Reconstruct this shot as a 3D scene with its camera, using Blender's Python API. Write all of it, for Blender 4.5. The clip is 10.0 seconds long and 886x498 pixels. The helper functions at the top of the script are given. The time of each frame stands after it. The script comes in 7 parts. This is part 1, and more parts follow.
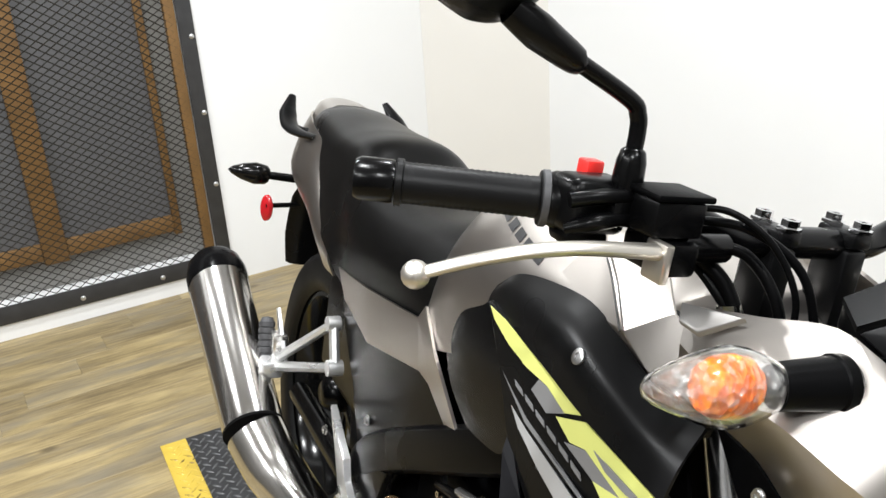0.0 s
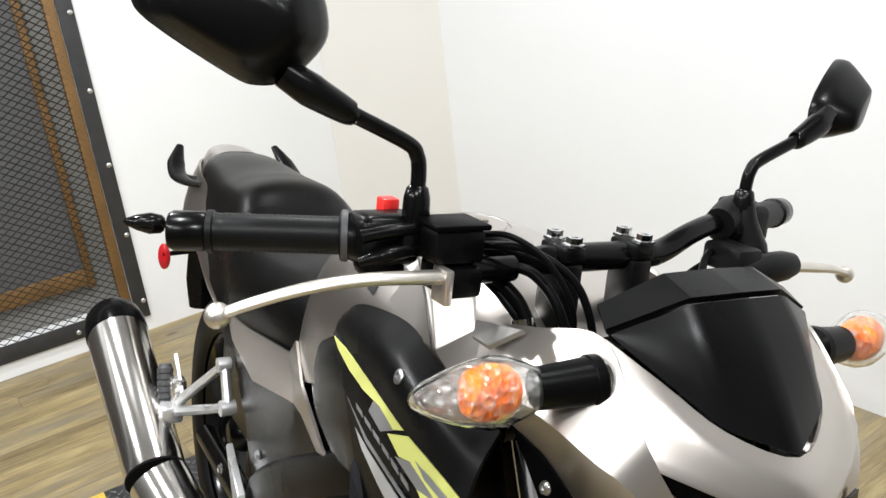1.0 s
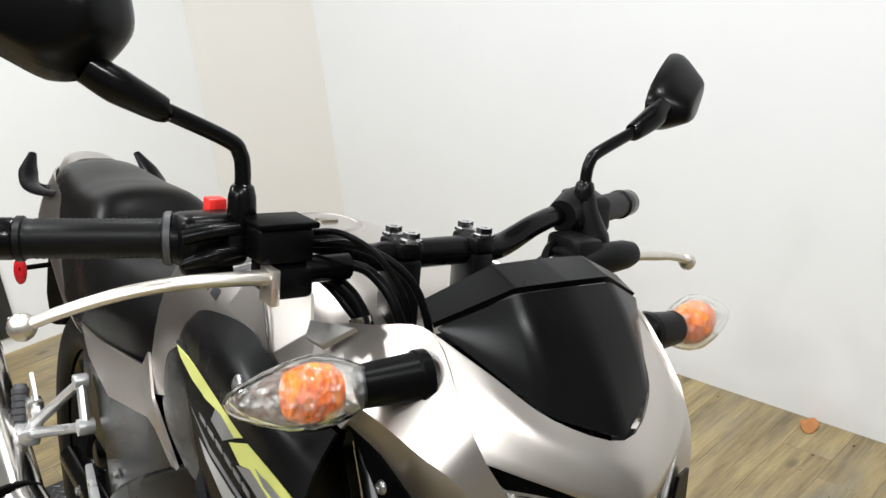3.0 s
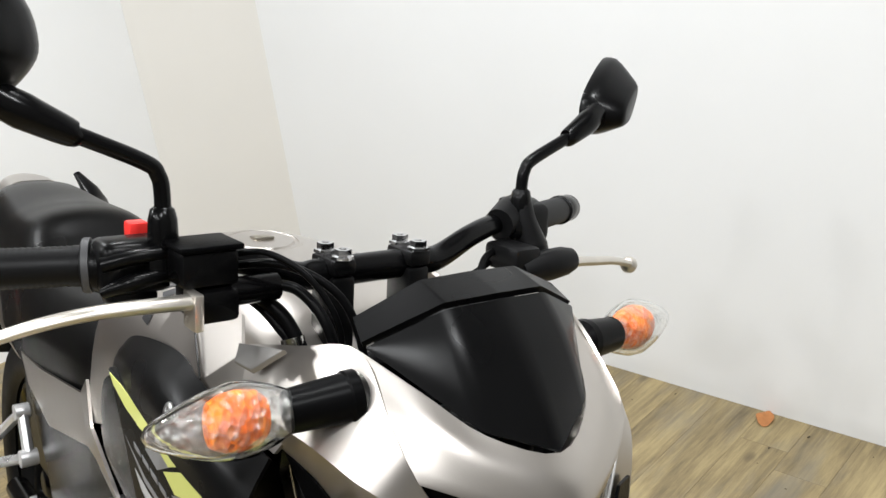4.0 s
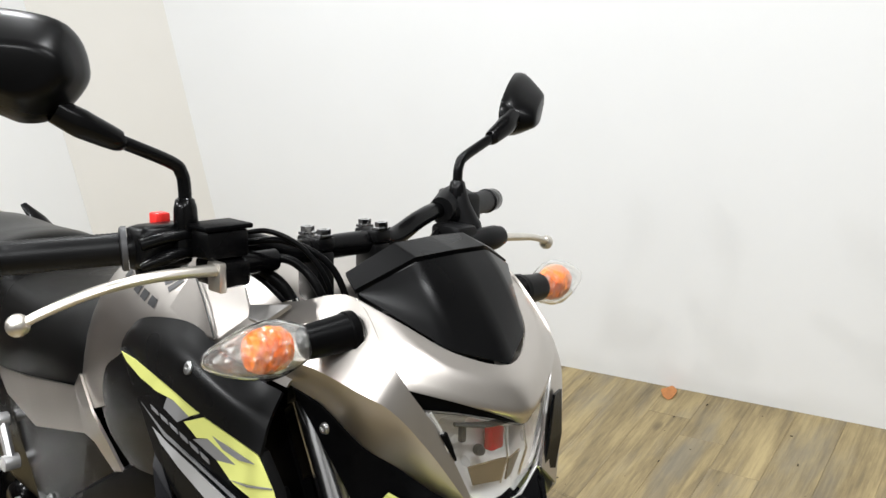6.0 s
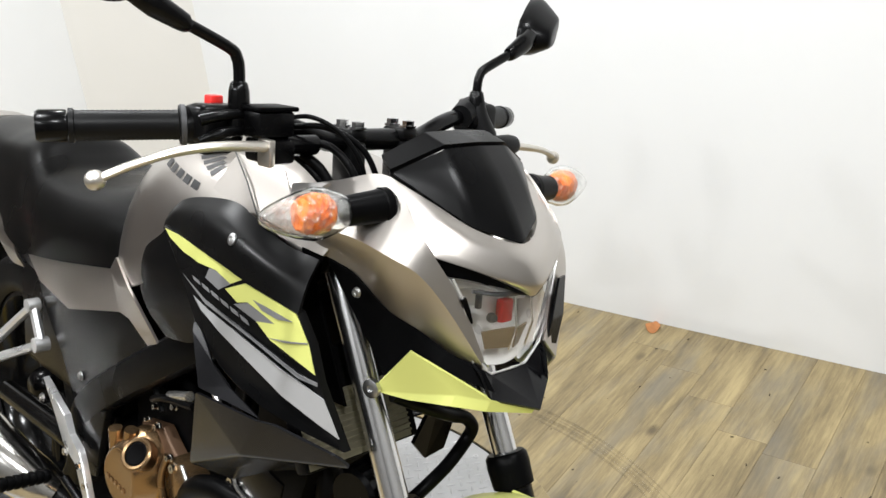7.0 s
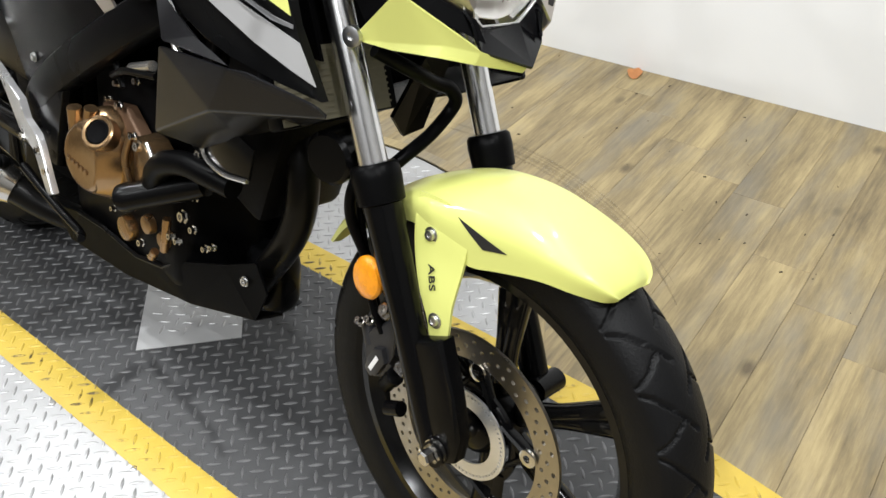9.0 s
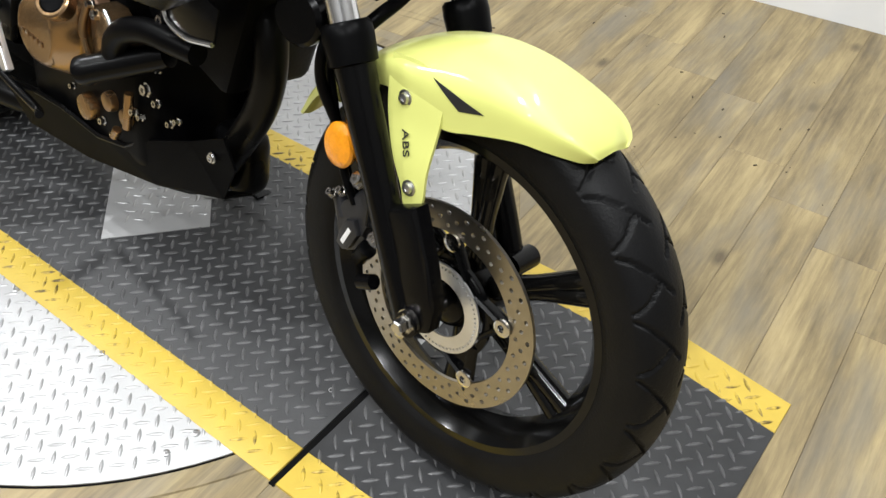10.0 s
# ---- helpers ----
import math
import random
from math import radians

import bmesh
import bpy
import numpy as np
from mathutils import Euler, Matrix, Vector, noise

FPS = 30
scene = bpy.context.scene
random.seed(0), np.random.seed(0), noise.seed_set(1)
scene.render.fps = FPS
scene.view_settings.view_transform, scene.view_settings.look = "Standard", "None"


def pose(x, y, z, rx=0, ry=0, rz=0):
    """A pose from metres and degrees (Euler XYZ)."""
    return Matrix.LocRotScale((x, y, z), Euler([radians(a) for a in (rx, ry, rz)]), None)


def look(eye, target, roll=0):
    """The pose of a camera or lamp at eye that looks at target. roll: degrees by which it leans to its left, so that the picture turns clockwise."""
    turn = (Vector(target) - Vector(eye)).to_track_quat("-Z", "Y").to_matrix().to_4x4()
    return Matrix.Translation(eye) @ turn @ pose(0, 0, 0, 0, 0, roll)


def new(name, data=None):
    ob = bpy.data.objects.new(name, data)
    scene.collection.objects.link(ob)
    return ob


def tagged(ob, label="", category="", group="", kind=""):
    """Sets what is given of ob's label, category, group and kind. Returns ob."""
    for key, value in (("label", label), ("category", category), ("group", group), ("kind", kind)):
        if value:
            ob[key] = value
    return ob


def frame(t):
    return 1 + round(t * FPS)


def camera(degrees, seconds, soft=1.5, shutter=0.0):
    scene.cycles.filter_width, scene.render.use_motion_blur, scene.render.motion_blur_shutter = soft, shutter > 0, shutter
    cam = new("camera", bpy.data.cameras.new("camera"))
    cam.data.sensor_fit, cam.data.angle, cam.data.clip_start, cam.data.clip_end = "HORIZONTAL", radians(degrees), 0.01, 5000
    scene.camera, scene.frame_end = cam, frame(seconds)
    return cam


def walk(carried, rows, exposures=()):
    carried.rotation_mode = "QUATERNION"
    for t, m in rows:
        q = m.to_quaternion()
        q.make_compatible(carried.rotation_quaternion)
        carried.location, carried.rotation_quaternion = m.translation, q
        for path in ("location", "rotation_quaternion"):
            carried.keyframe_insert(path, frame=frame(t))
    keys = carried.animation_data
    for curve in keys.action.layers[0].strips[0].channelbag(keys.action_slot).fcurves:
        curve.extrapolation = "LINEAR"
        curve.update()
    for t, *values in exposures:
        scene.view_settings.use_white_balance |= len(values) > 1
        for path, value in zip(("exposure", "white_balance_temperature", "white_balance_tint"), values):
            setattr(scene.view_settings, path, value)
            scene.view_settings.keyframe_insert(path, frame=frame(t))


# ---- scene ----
cam = camera(54.82, 10.0)
PATH = [
    (0, (-0.3192, -0.8726, 1.2652), (0.0293, -0.0124, 0.8931), -3.70),
    (0.5, (-0.2659, -0.9555, 1.2801), (0.1057, -0.1033, 0.9118), -5.68),
    (1, (-0.2405, -0.9791, 1.2848), (0.1732, -0.1376, 0.9372), -6.77),
    (1.5, (-0.2298, -0.9867, 1.2830), (0.2119, -0.1589, 0.9370), -6.55),
    (2, (-0.2110, -0.9924, 1.2778), (0.2672, -0.1863, 0.9292), -6.86),
    (2.5, (-0.2010, -0.9950, 1.2749), (0.2907, -0.1998, 0.9201), -6.67),
    (2.7, (-0.1965, -0.9978, 1.2693), (0.3042, -0.2084, 0.9140), -6.36),
    (4, (-0.1587, -1.0067, 1.2683), (0.3911, -0.2503, 0.9141), -7.58),
    (4.5, (-0.1457, -1.0143, 1.2688), (0.4230, -0.2693, 0.9202), -7.73),
    (5, (-0.1441, -1.0317, 1.2694), (0.4433, -0.2969, 0.9303), -7.96),
    (6.3, (-0.3952, -1.1523, 1.2918), (0.2542, -0.4719, 0.9520), -8.37),
    (6.5, (-0.4211, -1.1642, 1.2862), (0.2229, -0.4850, 0.9341), -7.36),
    (7, (-0.4500, -1.1826, 1.2614), (0.1834, -0.5120, 0.8751), -5.64),
    (7.5, (-0.4629, -1.1939, 1.2421), (0.1589, -0.5300, 0.8266), -4.59),
    (8, (-0.4726, -1.1880, 1.2063), (0.1295, -0.5464, 0.7312), -3.33),
    (8.5, (-0.4779, -1.1742, 1.1568), (0.1103, -0.5786, 0.6096), -3.14),
    (9, (-0.4811, -1.1711, 1.1109), (0.0805, -0.6059, 0.5065), -2.10),
    (9.5, (-0.4833, -1.1747, 1.0773), (0.0707, -0.6483, 0.4324), -0.82),
    (10, (-0.4992, -1.1809, 1.0492), (0.0420, -0.6802, 0.3737), -0.28),
]
walk(cam, [(t, look(eye, target, roll)) for t, eye, target, roll in PATH],
     [(0.0, -0.04), (1.0, -0.14), (2.5, -0.28), (4.0, -0.32), (5.0, -0.33), (6.5, -0.22), (7.3, -0.14), (8.5, -0.08), (10.0, -0.14)])

from mathutils.bvhtree import BVHTree

# ---- light ----
ROOM = pose(0, 0, 0, 0, 0, 8.1)            # the room's axes against the motorcycle's
world = bpy.data.worlds.new("world")
world.use_nodes = True
scene.world = world
wbg = world.node_tree.nodes["Background"]
wbg.inputs["Color"].default_value = (0.9, 0.95, 1.0, 1)
wbg.inputs["Strength"].default_value = 0.02


# ---- materials ----
def mat(name, col, rough=0.5, metal=0.0, vary=0.12, scale=40.0, bump=0.0, bscale=200.0, coat=0.0, spec=0.5, rvary=0.1, col2=None, ior=1.5):
    m = bpy.data.materials.new(name)
    m.use_nodes = True
    nt = m.node_tree
    b = nt.nodes["Principled BSDF"]
    tc = nt.nodes.new("ShaderNodeTexCoord")
    n1 = nt.nodes.new("ShaderNodeTexNoise")
    n1.inputs["Scale"].default_value = scale
    n1.inputs["Detail"].default_value = 6
    nt.links.new(tc.outputs["Object"], n1.inputs["Vector"])
    ramp = nt.nodes.new("ShaderNodeMixRGB")
    lo = tuple(c * (1 - vary) for c in col)
    hi = tuple(min(1, c * (1 + vary)) for c in (col2 or col))
    ramp.inputs[1].default_value = (*lo, 1)
    ramp.inputs[2].default_value = (*hi, 1)
    nt.links.new(n1.outputs["Fac"], ramp.inputs[0])
    nt.links.new(ramp.outputs[0], b.inputs["Base Color"])
    b.inputs["Metallic"].default_value = metal
    mr = nt.nodes.new("ShaderNodeMapRange")
    mr.inputs["To Min"].default_value = max(0.02, rough - rvary)
    mr.inputs["To Max"].default_value = min(1, rough + rvary)
    n2 = nt.nodes.new("ShaderNodeTexNoise")
    n2.inputs["Scale"].default_value = scale * 0.3
    nt.links.new(tc.outputs["Object"], n2.inputs["Vector"])
    nt.links.new(n2.outputs["Fac"], mr.inputs["Value"])
    nt.links.new(mr.outputs[0], b.inputs["Roughness"])
    b.inputs["Coat Weight"].default_value = coat
    b.inputs["Coat Roughness"].default_value = 0.06
    b.inputs["Specular IOR Level"].default_value = spec
    b.inputs["IOR"].default_value = ior
    if bump > 0:
        n3 = nt.nodes.new("ShaderNodeTexNoise")
        n3.inputs["Scale"].default_value = bscale
        n3.inputs["Detail"].default_value = 4
        nt.links.new(tc.outputs["Object"], n3.inputs["Vector"])
        bp = nt.nodes.new("ShaderNodeBump")
        bp.inputs["Strength"].default_value = bump
        bp.inputs["Distance"].default_value = 0.002
        nt.links.new(n3.outputs["Fac"], bp.inputs["Height"])
        nt.links.new(bp.outputs[0], b.inputs["Normal"])
    return m


def glass_mat(name, col, rough=0.02, ior=1.45):
    m = bpy.data.materials.new(name)
    m.use_nodes = True
    b = m.node_tree.nodes["Principled BSDF"]
    b.inputs["Base Color"].default_value = (*col, 1)
    b.inputs["Transmission Weight"].default_value = 1.0
    b.inputs["Roughness"].default_value = rough
    b.inputs["IOR"].default_value = ior
    return m


def floor_mat():
    m = mat("worn_vinyl_plank", (0.42, 0.33, 0.2), 0.5, 0, 0.1, 6, 0.06, 400, col2=(0.42, 0.33, 0.2))
    nt = m.node_tree
    b = nt.nodes["Principled BSDF"]
    tc = nt.nodes.new("ShaderNodeTexCoord")
    oi = nt.nodes.new("ShaderNodeObjectInfo")
    comb = nt.nodes.new("ShaderNodeCombineXYZ")
    mul = nt.nodes.new("ShaderNodeMath")
    mul.operation = "MULTIPLY"
    mul.inputs[1].default_value = 37.0
    nt.links.new(oi.outputs["Random"], mul.inputs[0])
    nt.links.new(mul.outputs[0], comb.inputs["Z"])
    nt.links.new(mul.outputs[0], comb.inputs["X"])
    add = nt.nodes.new("ShaderNodeVectorMath")
    add.operation = "ADD"
    nt.links.new(tc.outputs["Object"], add.inputs[0])
    nt.links.new(comb.outputs[0], add.inputs[1])

    def streak(sx, sy, detail, rough):
        mp = nt.nodes.new("ShaderNodeMapping")
        mp.inputs["Scale"].default_value = (sx, sy, 1)
        nt.links.new(add.outputs[0], mp.inputs["Vector"])
        n = nt.nodes.new("ShaderNodeTexNoise")
        n.inputs["Scale"].default_value = 1.0
        n.inputs["Detail"].default_value = detail
        n.inputs["Roughness"].default_value = rough
        nt.links.new(mp.outputs[0], n.inputs["Vector"])
        return n
    broad, fine, patch = streak(2.4, 13, 6, 0.68), streak(7, 110, 5, 0.65), streak(2.6, 9, 4, 0.6)
    ramp = nt.nodes.new("ShaderNodeValToRGB")
    e = ramp.color_ramp.elements
    e[0].position, e[0].color = 0.36, (0.125, 0.094, 0.050, 1)
    e[1].position, e[1].color = 0.63, (0.385, 0.302, 0.150, 1)
    mid = e.new(0.495)
    mid.color = (0.248, 0.190, 0.094, 1)
    mix = nt.nodes.new("ShaderNodeMath")
    mix.operation = "MULTIPLY_ADD"
    mix.inputs[1].default_value = 0.35
    nt.links.new(fine.outputs["Fac"], mix.inputs[0])
    sc = nt.nodes.new("ShaderNodeMath")
    sc.operation = "MULTIPLY"
    sc.inputs[1].default_value = 0.65
    nt.links.new(broad.outputs["Fac"], sc.inputs[0])
    nt.links.new(sc.outputs[0], mix.inputs[2])
    nt.links.new(mix.outputs[0], ramp.inputs[0])
    grey = nt.nodes.new("ShaderNodeMixRGB")
    grey.inputs[2].default_value = (0.17, 0.155, 0.125, 1)
    gr = nt.nodes.new("ShaderNodeMapRange")
    gr.inputs["From Min"].default_value = 0.48
    gr.inputs["From Max"].default_value = 0.68
    gr.inputs["To Max"].default_value = 0.65
    nt.links.new(patch.outputs["Fac"], gr.inputs["Value"])
    nt.links.new(gr.outputs[0], grey.inputs[0])
    nt.links.new(ramp.outputs[0], grey.inputs[1])
    # scattered knots
    kp = nt.nodes.new("ShaderNodeMapping")
    kp.inputs["Scale"].default_value = (3.2, 5.5, 1)
    nt.links.new(add.outputs[0], kp.inputs["Vector"])
    kv = nt.nodes.new("ShaderNodeTexVoronoi")
    kv.inputs["Scale"].default_value = 1.0
    nt.links.new(kp.outputs[0], kv.inputs["Vector"])
    kr = nt.nodes.new("ShaderNodeMapRange")
    kr.inputs["From Min"].default_value = 0.035
    kr.inputs["From Max"].default_value = 0.10
    kr.inputs["To Min"].default_value = 0.7
    kr.inputs["To Max"].default_value = 0.0
    nt.links.new(kv.outputs["Distance"], kr.inputs["Value"])
    kn = nt.nodes.new("ShaderNodeMixRGB")
    kn.inputs[2].default_value = (0.06, 0.042, 0.024, 1)
    nt.links.new(kr.outputs[0], kn.inputs[0])
    nt.links.new(grey.outputs[0], kn.inputs[1])
    nt.links.new(kn.outputs[0], b.inputs["Base Color"])
    return m


M_WALL = mat("white_wall_paint", (0.765, 0.77, 0.77), 0.6, 0, 0.03, 2.5, 0.08, 60)
M_PANEL = mat("offwhite_panel_paint", (0.68, 0.66, 0.62), 0.6, 0, 0.03, 3, 0.05, 60)
# unseen front wall: toned down to limit bounce and reflections
M_DIMWALL = mat("unseen_wall_dimmed", (0.17, 0.168, 0.162), 0.7, 0, 0.1, 3, 0.08, 60)
M_PLANK = floor_mat()
M_GAP = mat("plank_joint", (0.05, 0.04, 0.03), 0.9)
M_SILVER_PLATE = mat("bare_tread_plate", (0.42, 0.42, 0.42), 0.52, 0.45, 0.2, 9, 0.05, 300)
# brown of the floor as mirrored low in the headlamp
M_FLOORREFL = mat("brown_floor_reflection", (0.13, 0.095, 0.055), 0.3, 0.3, 0.2, 60, 0.05, 300)
M_BARE_LUG = mat("worn_bright_lugs", (0.42, 0.42, 0.42), 0.38, 0.6, 0.15, 30, 0.05, 300)
M_BLACK_PLATE = mat("black_painted_tread_plate", (0.035, 0.0355, 0.037), 0.45, 0.0, 0.35, 30, 0.08, 300, ior=1.45)
M_YELLOW_PLATE = mat("yellow_painted_tread_plate", (0.56, 0.40, 0.06), 0.5, 0.0, 0.2, 22, 0.1, 300)
M_GROOVE = mat("dark_groove", (0.004, 0.004, 0.004), 0.8, ior=1.15)
M_IRON = mat("dark_angle_iron", (0.05, 0.05, 0.052), 0.45, 0.5, 0.3, 20, 0.1, 200)
M_MESHWIRE = mat("expanded_metal", (0.035, 0.032, 0.028), 0.5, 0.3, 0.3, 30)
M_POST = mat("stained_timber", (0.16, 0.085, 0.026), 0.55, 0, 0.5, 9, 0.1, 120)
# unseen ceiling: grey chosen to hold down bounced light
M_CEILING = mat("unseen_ceiling_dimmed", (0.22, 0.218, 0.215), 0.7, 0, 0.1, 3, 0.08, 60)
# unseen left wall: darker still, keeps black panels from mirroring white
M_DARKWALL = mat("unseen_wall_darkened", (0.10, 0.098, 0.095), 0.7, 0, 0.1, 3, 0.08, 60)
M_REVEAL = mat("grey_reveal_paint", (0.22, 0.215, 0.20), 0.7, 0, 0.12, 6)
M_GREYBACK = mat("grey_painted_board", (0.085, 0.085, 0.088), 0.6, 0, 0.1, 4)
M_GALV = mat("zinc_screw", (0.6, 0.6, 0.6), 0.3, 1.0)
M_LEAF = mat("dry_leaf", (0.4, 0.16, 0.05), 0.7, 0, 0.4, 60)
M_GRIT = mat("dark_grit", (0.06, 0.045, 0.03), 0.9)

M_SILVER = mat("matte_silver_paint", (0.52, 0.485, 0.45), 0.30, 1.0, 0.05, 8, 0.03, 900, coat=0.08)
M_YELLOW = mat("acid_yellow_paint", (0.60, 0.62, 0.18), 0.42, 0.0, 0.04, 8, 0.0, coat=0.35)
M_PLASTIC = mat("matte_black_plastic", (0.002, 0.002, 0.0022), 0.29, 0, 0.15, 30, 0.03, 900, ior=1.22)
M_PANELBLK = mat("satin_black_panel", (0.0035, 0.0035, 0.0037), 0.28, 0, 0.15, 25, 0.015, 900, ior=1.26)
M_GRAPHITE = mat("graphite_shroud_plastic", (0.009, 0.009, 0.0102), 0.22, 0, 0.12, 25, 0.015, 900, rvary=0.05, ior=1.3)
M_TEXTURED = mat("textured_black_plastic", (0.0018, 0.0018, 0.002), 0.40, 0, 0.2, 30, 0.1, 1200, ior=1.10)
M_GLOSS = mat("gloss_black_paint", (0.003, 0.003, 0.003), 0.16, 0, 0.2, 20, 0, ior=1.36)
M_SMOKE = mat("smoked_gloss_plastic", (0.004, 0.004, 0.0045), 0.2, 0, 0.15, 20, 0, ior=1.25)
M_SIDEBLK = mat("satin_black_side_plastic", (0.003, 0.003, 0.0032), 0.22, 0, 0.2, 18, 0.03, 700, ior=1.15)
M_STANCHION = mat("hard_chromed_tube", (0.86, 0.86, 0.87), 0.2, 1.0, 0.03, 10, rvary=0.03)
M_LEVER = mat("satin_lever_alloy", (0.60, 0.565, 0.51), 0.33, 0.9, 0.14, 60, 0.05, 300)
M_GREYRING = mat("scuffed_grey_rubber", (0.05, 0.05, 0.053), 0.5, 0, 0.5, 60, 0.1, 300)
M_SATIN = mat("satin_black_metal", (0.002, 0.002, 0.0022), 0.22, 0.05, 0.2, 30, 0.01, 500, ior=1.27)
M_FRAME = mat("black_frame_paint", (0.002, 0.002, 0.0022), 0.30, 0, 0.2, 30, 0.04, 500, ior=1.13)
M_RUBBER = mat("black_rubber", (0.002, 0.002, 0.0022), 0.34, 0, 0.25, 30, 0.04, 500, ior=1.14)
M_TYRE = mat("tyre_rubber", (0.0045, 0.0045, 0.0048), 0.45, 0, 0.3, 25, 0.25, 350, ior=1.24)
M_SEAT = mat("black_vinyl", (0.0028, 0.0027, 0.0027), 0.30, 0, 0.2, 20, 0.08, 700, ior=1.20)
M_CHROME = mat("chrome", (0.75, 0.75, 0.76), 0.09, 1.0, 0.03, 10, rvary=0.04)
M_STEEL = mat("polished_steel", (0.68, 0.66, 0.63), 0.17, 1.0, 0.06, 14, rvary=0.06)
M_ALU = mat("brushed_aluminium", (0.70, 0.685, 0.66), 0.24, 0.95, 0.1, 40, 0.02, 500)
M_CAST = mat("cast_aluminium", (0.76, 0.76, 0.76), 0.3, 0.8, 0.12, 40, 0.1, 500)
M_DISC = mat("brake_disc_steel", (0.42, 0.385, 0.325), 0.3, 1.0, 0.15, 60, 0.05, 900)
M_BRONZE = mat("bronze_engine_paint", (0.36, 0.23, 0.12), 0.25, 0.95, 0.08, 20, 0.03, 700, coat=0.1)
M_RED = mat("red_switch", (0.75, 0.03, 0.025), 0.35)
M_REDLENS = mat("red_reflector", (0.45, 0.01, 0.015), 0.15, 0, 0.2, 300, 0.2, 800)
M_AMBER = mat("amber_reflector", (0.8, 0.28, 0.008), 0.12, 0, 0.3, 160, 0.5, 260, coat=0.6)
M_CLEAR = glass_mat("clear_lens", (0.98, 0.98, 0.97))
M_GREYRUBBER = mat("worn_grey_rubber", (0.035, 0.035, 0.037), 0.5, 0, 0.25, 30, 0.06, 600)
M_GRIP = mat("grey_black_grip_rubber", (0.004, 0.004, 0.0043), 0.40, 0, 0.25, 30, 0.06, 600, ior=1.26)


def signal_mat():
    """Clear moulded facets: mostly see-through, glinting where the facets turn."""
    m = bpy.data.materials.new("signal_prisms")
    m.use_nodes = True
    nt = m.node_tree
    b = nt.nodes["Principled BSDF"]
    tc = nt.nodes.new("ShaderNodeTexCoord")
    vo = nt.nodes.new("ShaderNodeTexVoronoi")
    vo.inputs["Scale"].default_value = 150
    nt.links.new(tc.outputs["Object"], vo.inputs["Vector"])
    b.inputs["Base Color"].default_value = (0.55, 0.55, 0.54, 1)
    b.inputs["Metallic"].default_value = 0.6
    b.inputs["Roughness"].default_value = 0.16
    bp = nt.nodes.new("ShaderNodeBump")
    bp.inputs["Strength"].default_value = 0.9
    bp.inputs["Distance"].default_value = 0.006
    nt.links.new(vo.outputs["Distance"], bp.inputs["Height"])
    nt.links.new(bp.outputs[0], b.inputs["Normal"])
    sep = nt.nodes.new("ShaderNodeSeparateColor")
    nt.links.new(vo.outputs["Color"], sep.inputs[0])
    mr = nt.nodes.new("ShaderNodeMapRange")
    mr.inputs["To Min"].default_value, mr.inputs["To Max"].default_value = 0.03, 0.36
    nt.links.new(sep.outputs[1], mr.inputs["Value"])
    tr = nt.nodes.new("ShaderNodeBsdfTransparent")
    mx = nt.nodes.new("ShaderNodeMixShader")
    nt.links.new(mr.outputs[0], mx.inputs[0])
    nt.links.new(tr.outputs[0], mx.inputs[1])
    nt.links.new(b.outputs[0], mx.inputs[2])
    nt.links.new(mx.outputs[0], nt.nodes["Material Output"].inputs["Surface"])
    return m


def bulb_mat():
    """Orange glass in coarse facets, each of its own tone."""
    m = bpy.data.materials.new("orange_bulb")
    m.use_nodes = True
    nt = m.node_tree
    b = nt.nodes["Principled BSDF"]
    tc = nt.nodes.new("ShaderNodeTexCoord")
    mp = nt.nodes.new("ShaderNodeMapping")
    mp.inputs["Scale"].default_value = (190, 120, 110)
    nt.links.new(tc.outputs["Object"], mp.inputs["Vector"])
    vo = nt.nodes.new("ShaderNodeTexVoronoi")
    vo.inputs["Scale"].default_value = 1.0
    nt.links.new(mp.outputs[0], vo.inputs["Vector"])
    sep = nt.nodes.new("ShaderNodeSeparateColor")
    nt.links.new(vo.outputs["Color"], sep.inputs[0])
    ramp = nt.nodes.new("ShaderNodeValToRGB")
    e = ramp.color_ramp.elements
    e[0].position, e[0].color = 0.1, (0.42, 0.062, 0.001, 1)
    e[1].position, e[1].color = 0.95, (0.55, 0.135, 0.003, 1)
    k = e.new(0.55)
    k.color = (0.46, 0.085, 0.002, 1)
    nt.links.new(sep.outputs[0], ramp.inputs[0])
    nt.links.new(ramp.outputs[0], b.inputs["Base Color"])
    b.inputs["Roughness"].default_value = 0.35
    b.inputs["Specular IOR Level"].default_value = 0.12
    bp = nt.nodes.new("ShaderNodeBump")
    bp.inputs["Strength"].default_value = 0.8
    bp.inputs["Distance"].default_value = 0.004
    nt.links.new(vo.outputs["Distance"], bp.inputs["Height"])
    nt.links.new(bp.outputs[0], b.inputs["Normal"])
    return m


M_BULB = bulb_mat()
M_SIGNAL = signal_mat()
M_REFLECT = mat("silvered_reflector", (0.60, 0.59, 0.575), 0.30, 0.35, 0.1, 60, 0.25, 90)
M_GREYGFX = mat("grey_decal", (0.2, 0.2, 0.205), 0.35, 0.2, 0.05, 20)
M_STRIPE = mat("light_grey_decal", (0.42, 0.42, 0.425), 0.3, 0.3, 0.05, 20)
# darker silver: the shade on the cowl's rear facet as colour
M_SHADEDFACET = mat("shaded_silver_grey", (0.26, 0.25, 0.24), 0.4, 0.7, 0.08, 20)
M_DECAL = mat("black_decal", (0.015, 0.015, 0.016), 0.4)
M_WHITE = mat("white_decal", (0.7, 0.7, 0.7), 0.45)
M_CALIPER = mat("grey_black_caliper", (0.024, 0.024, 0.026), 0.35, 0.3, 0.2, 40, 0.1, 400)
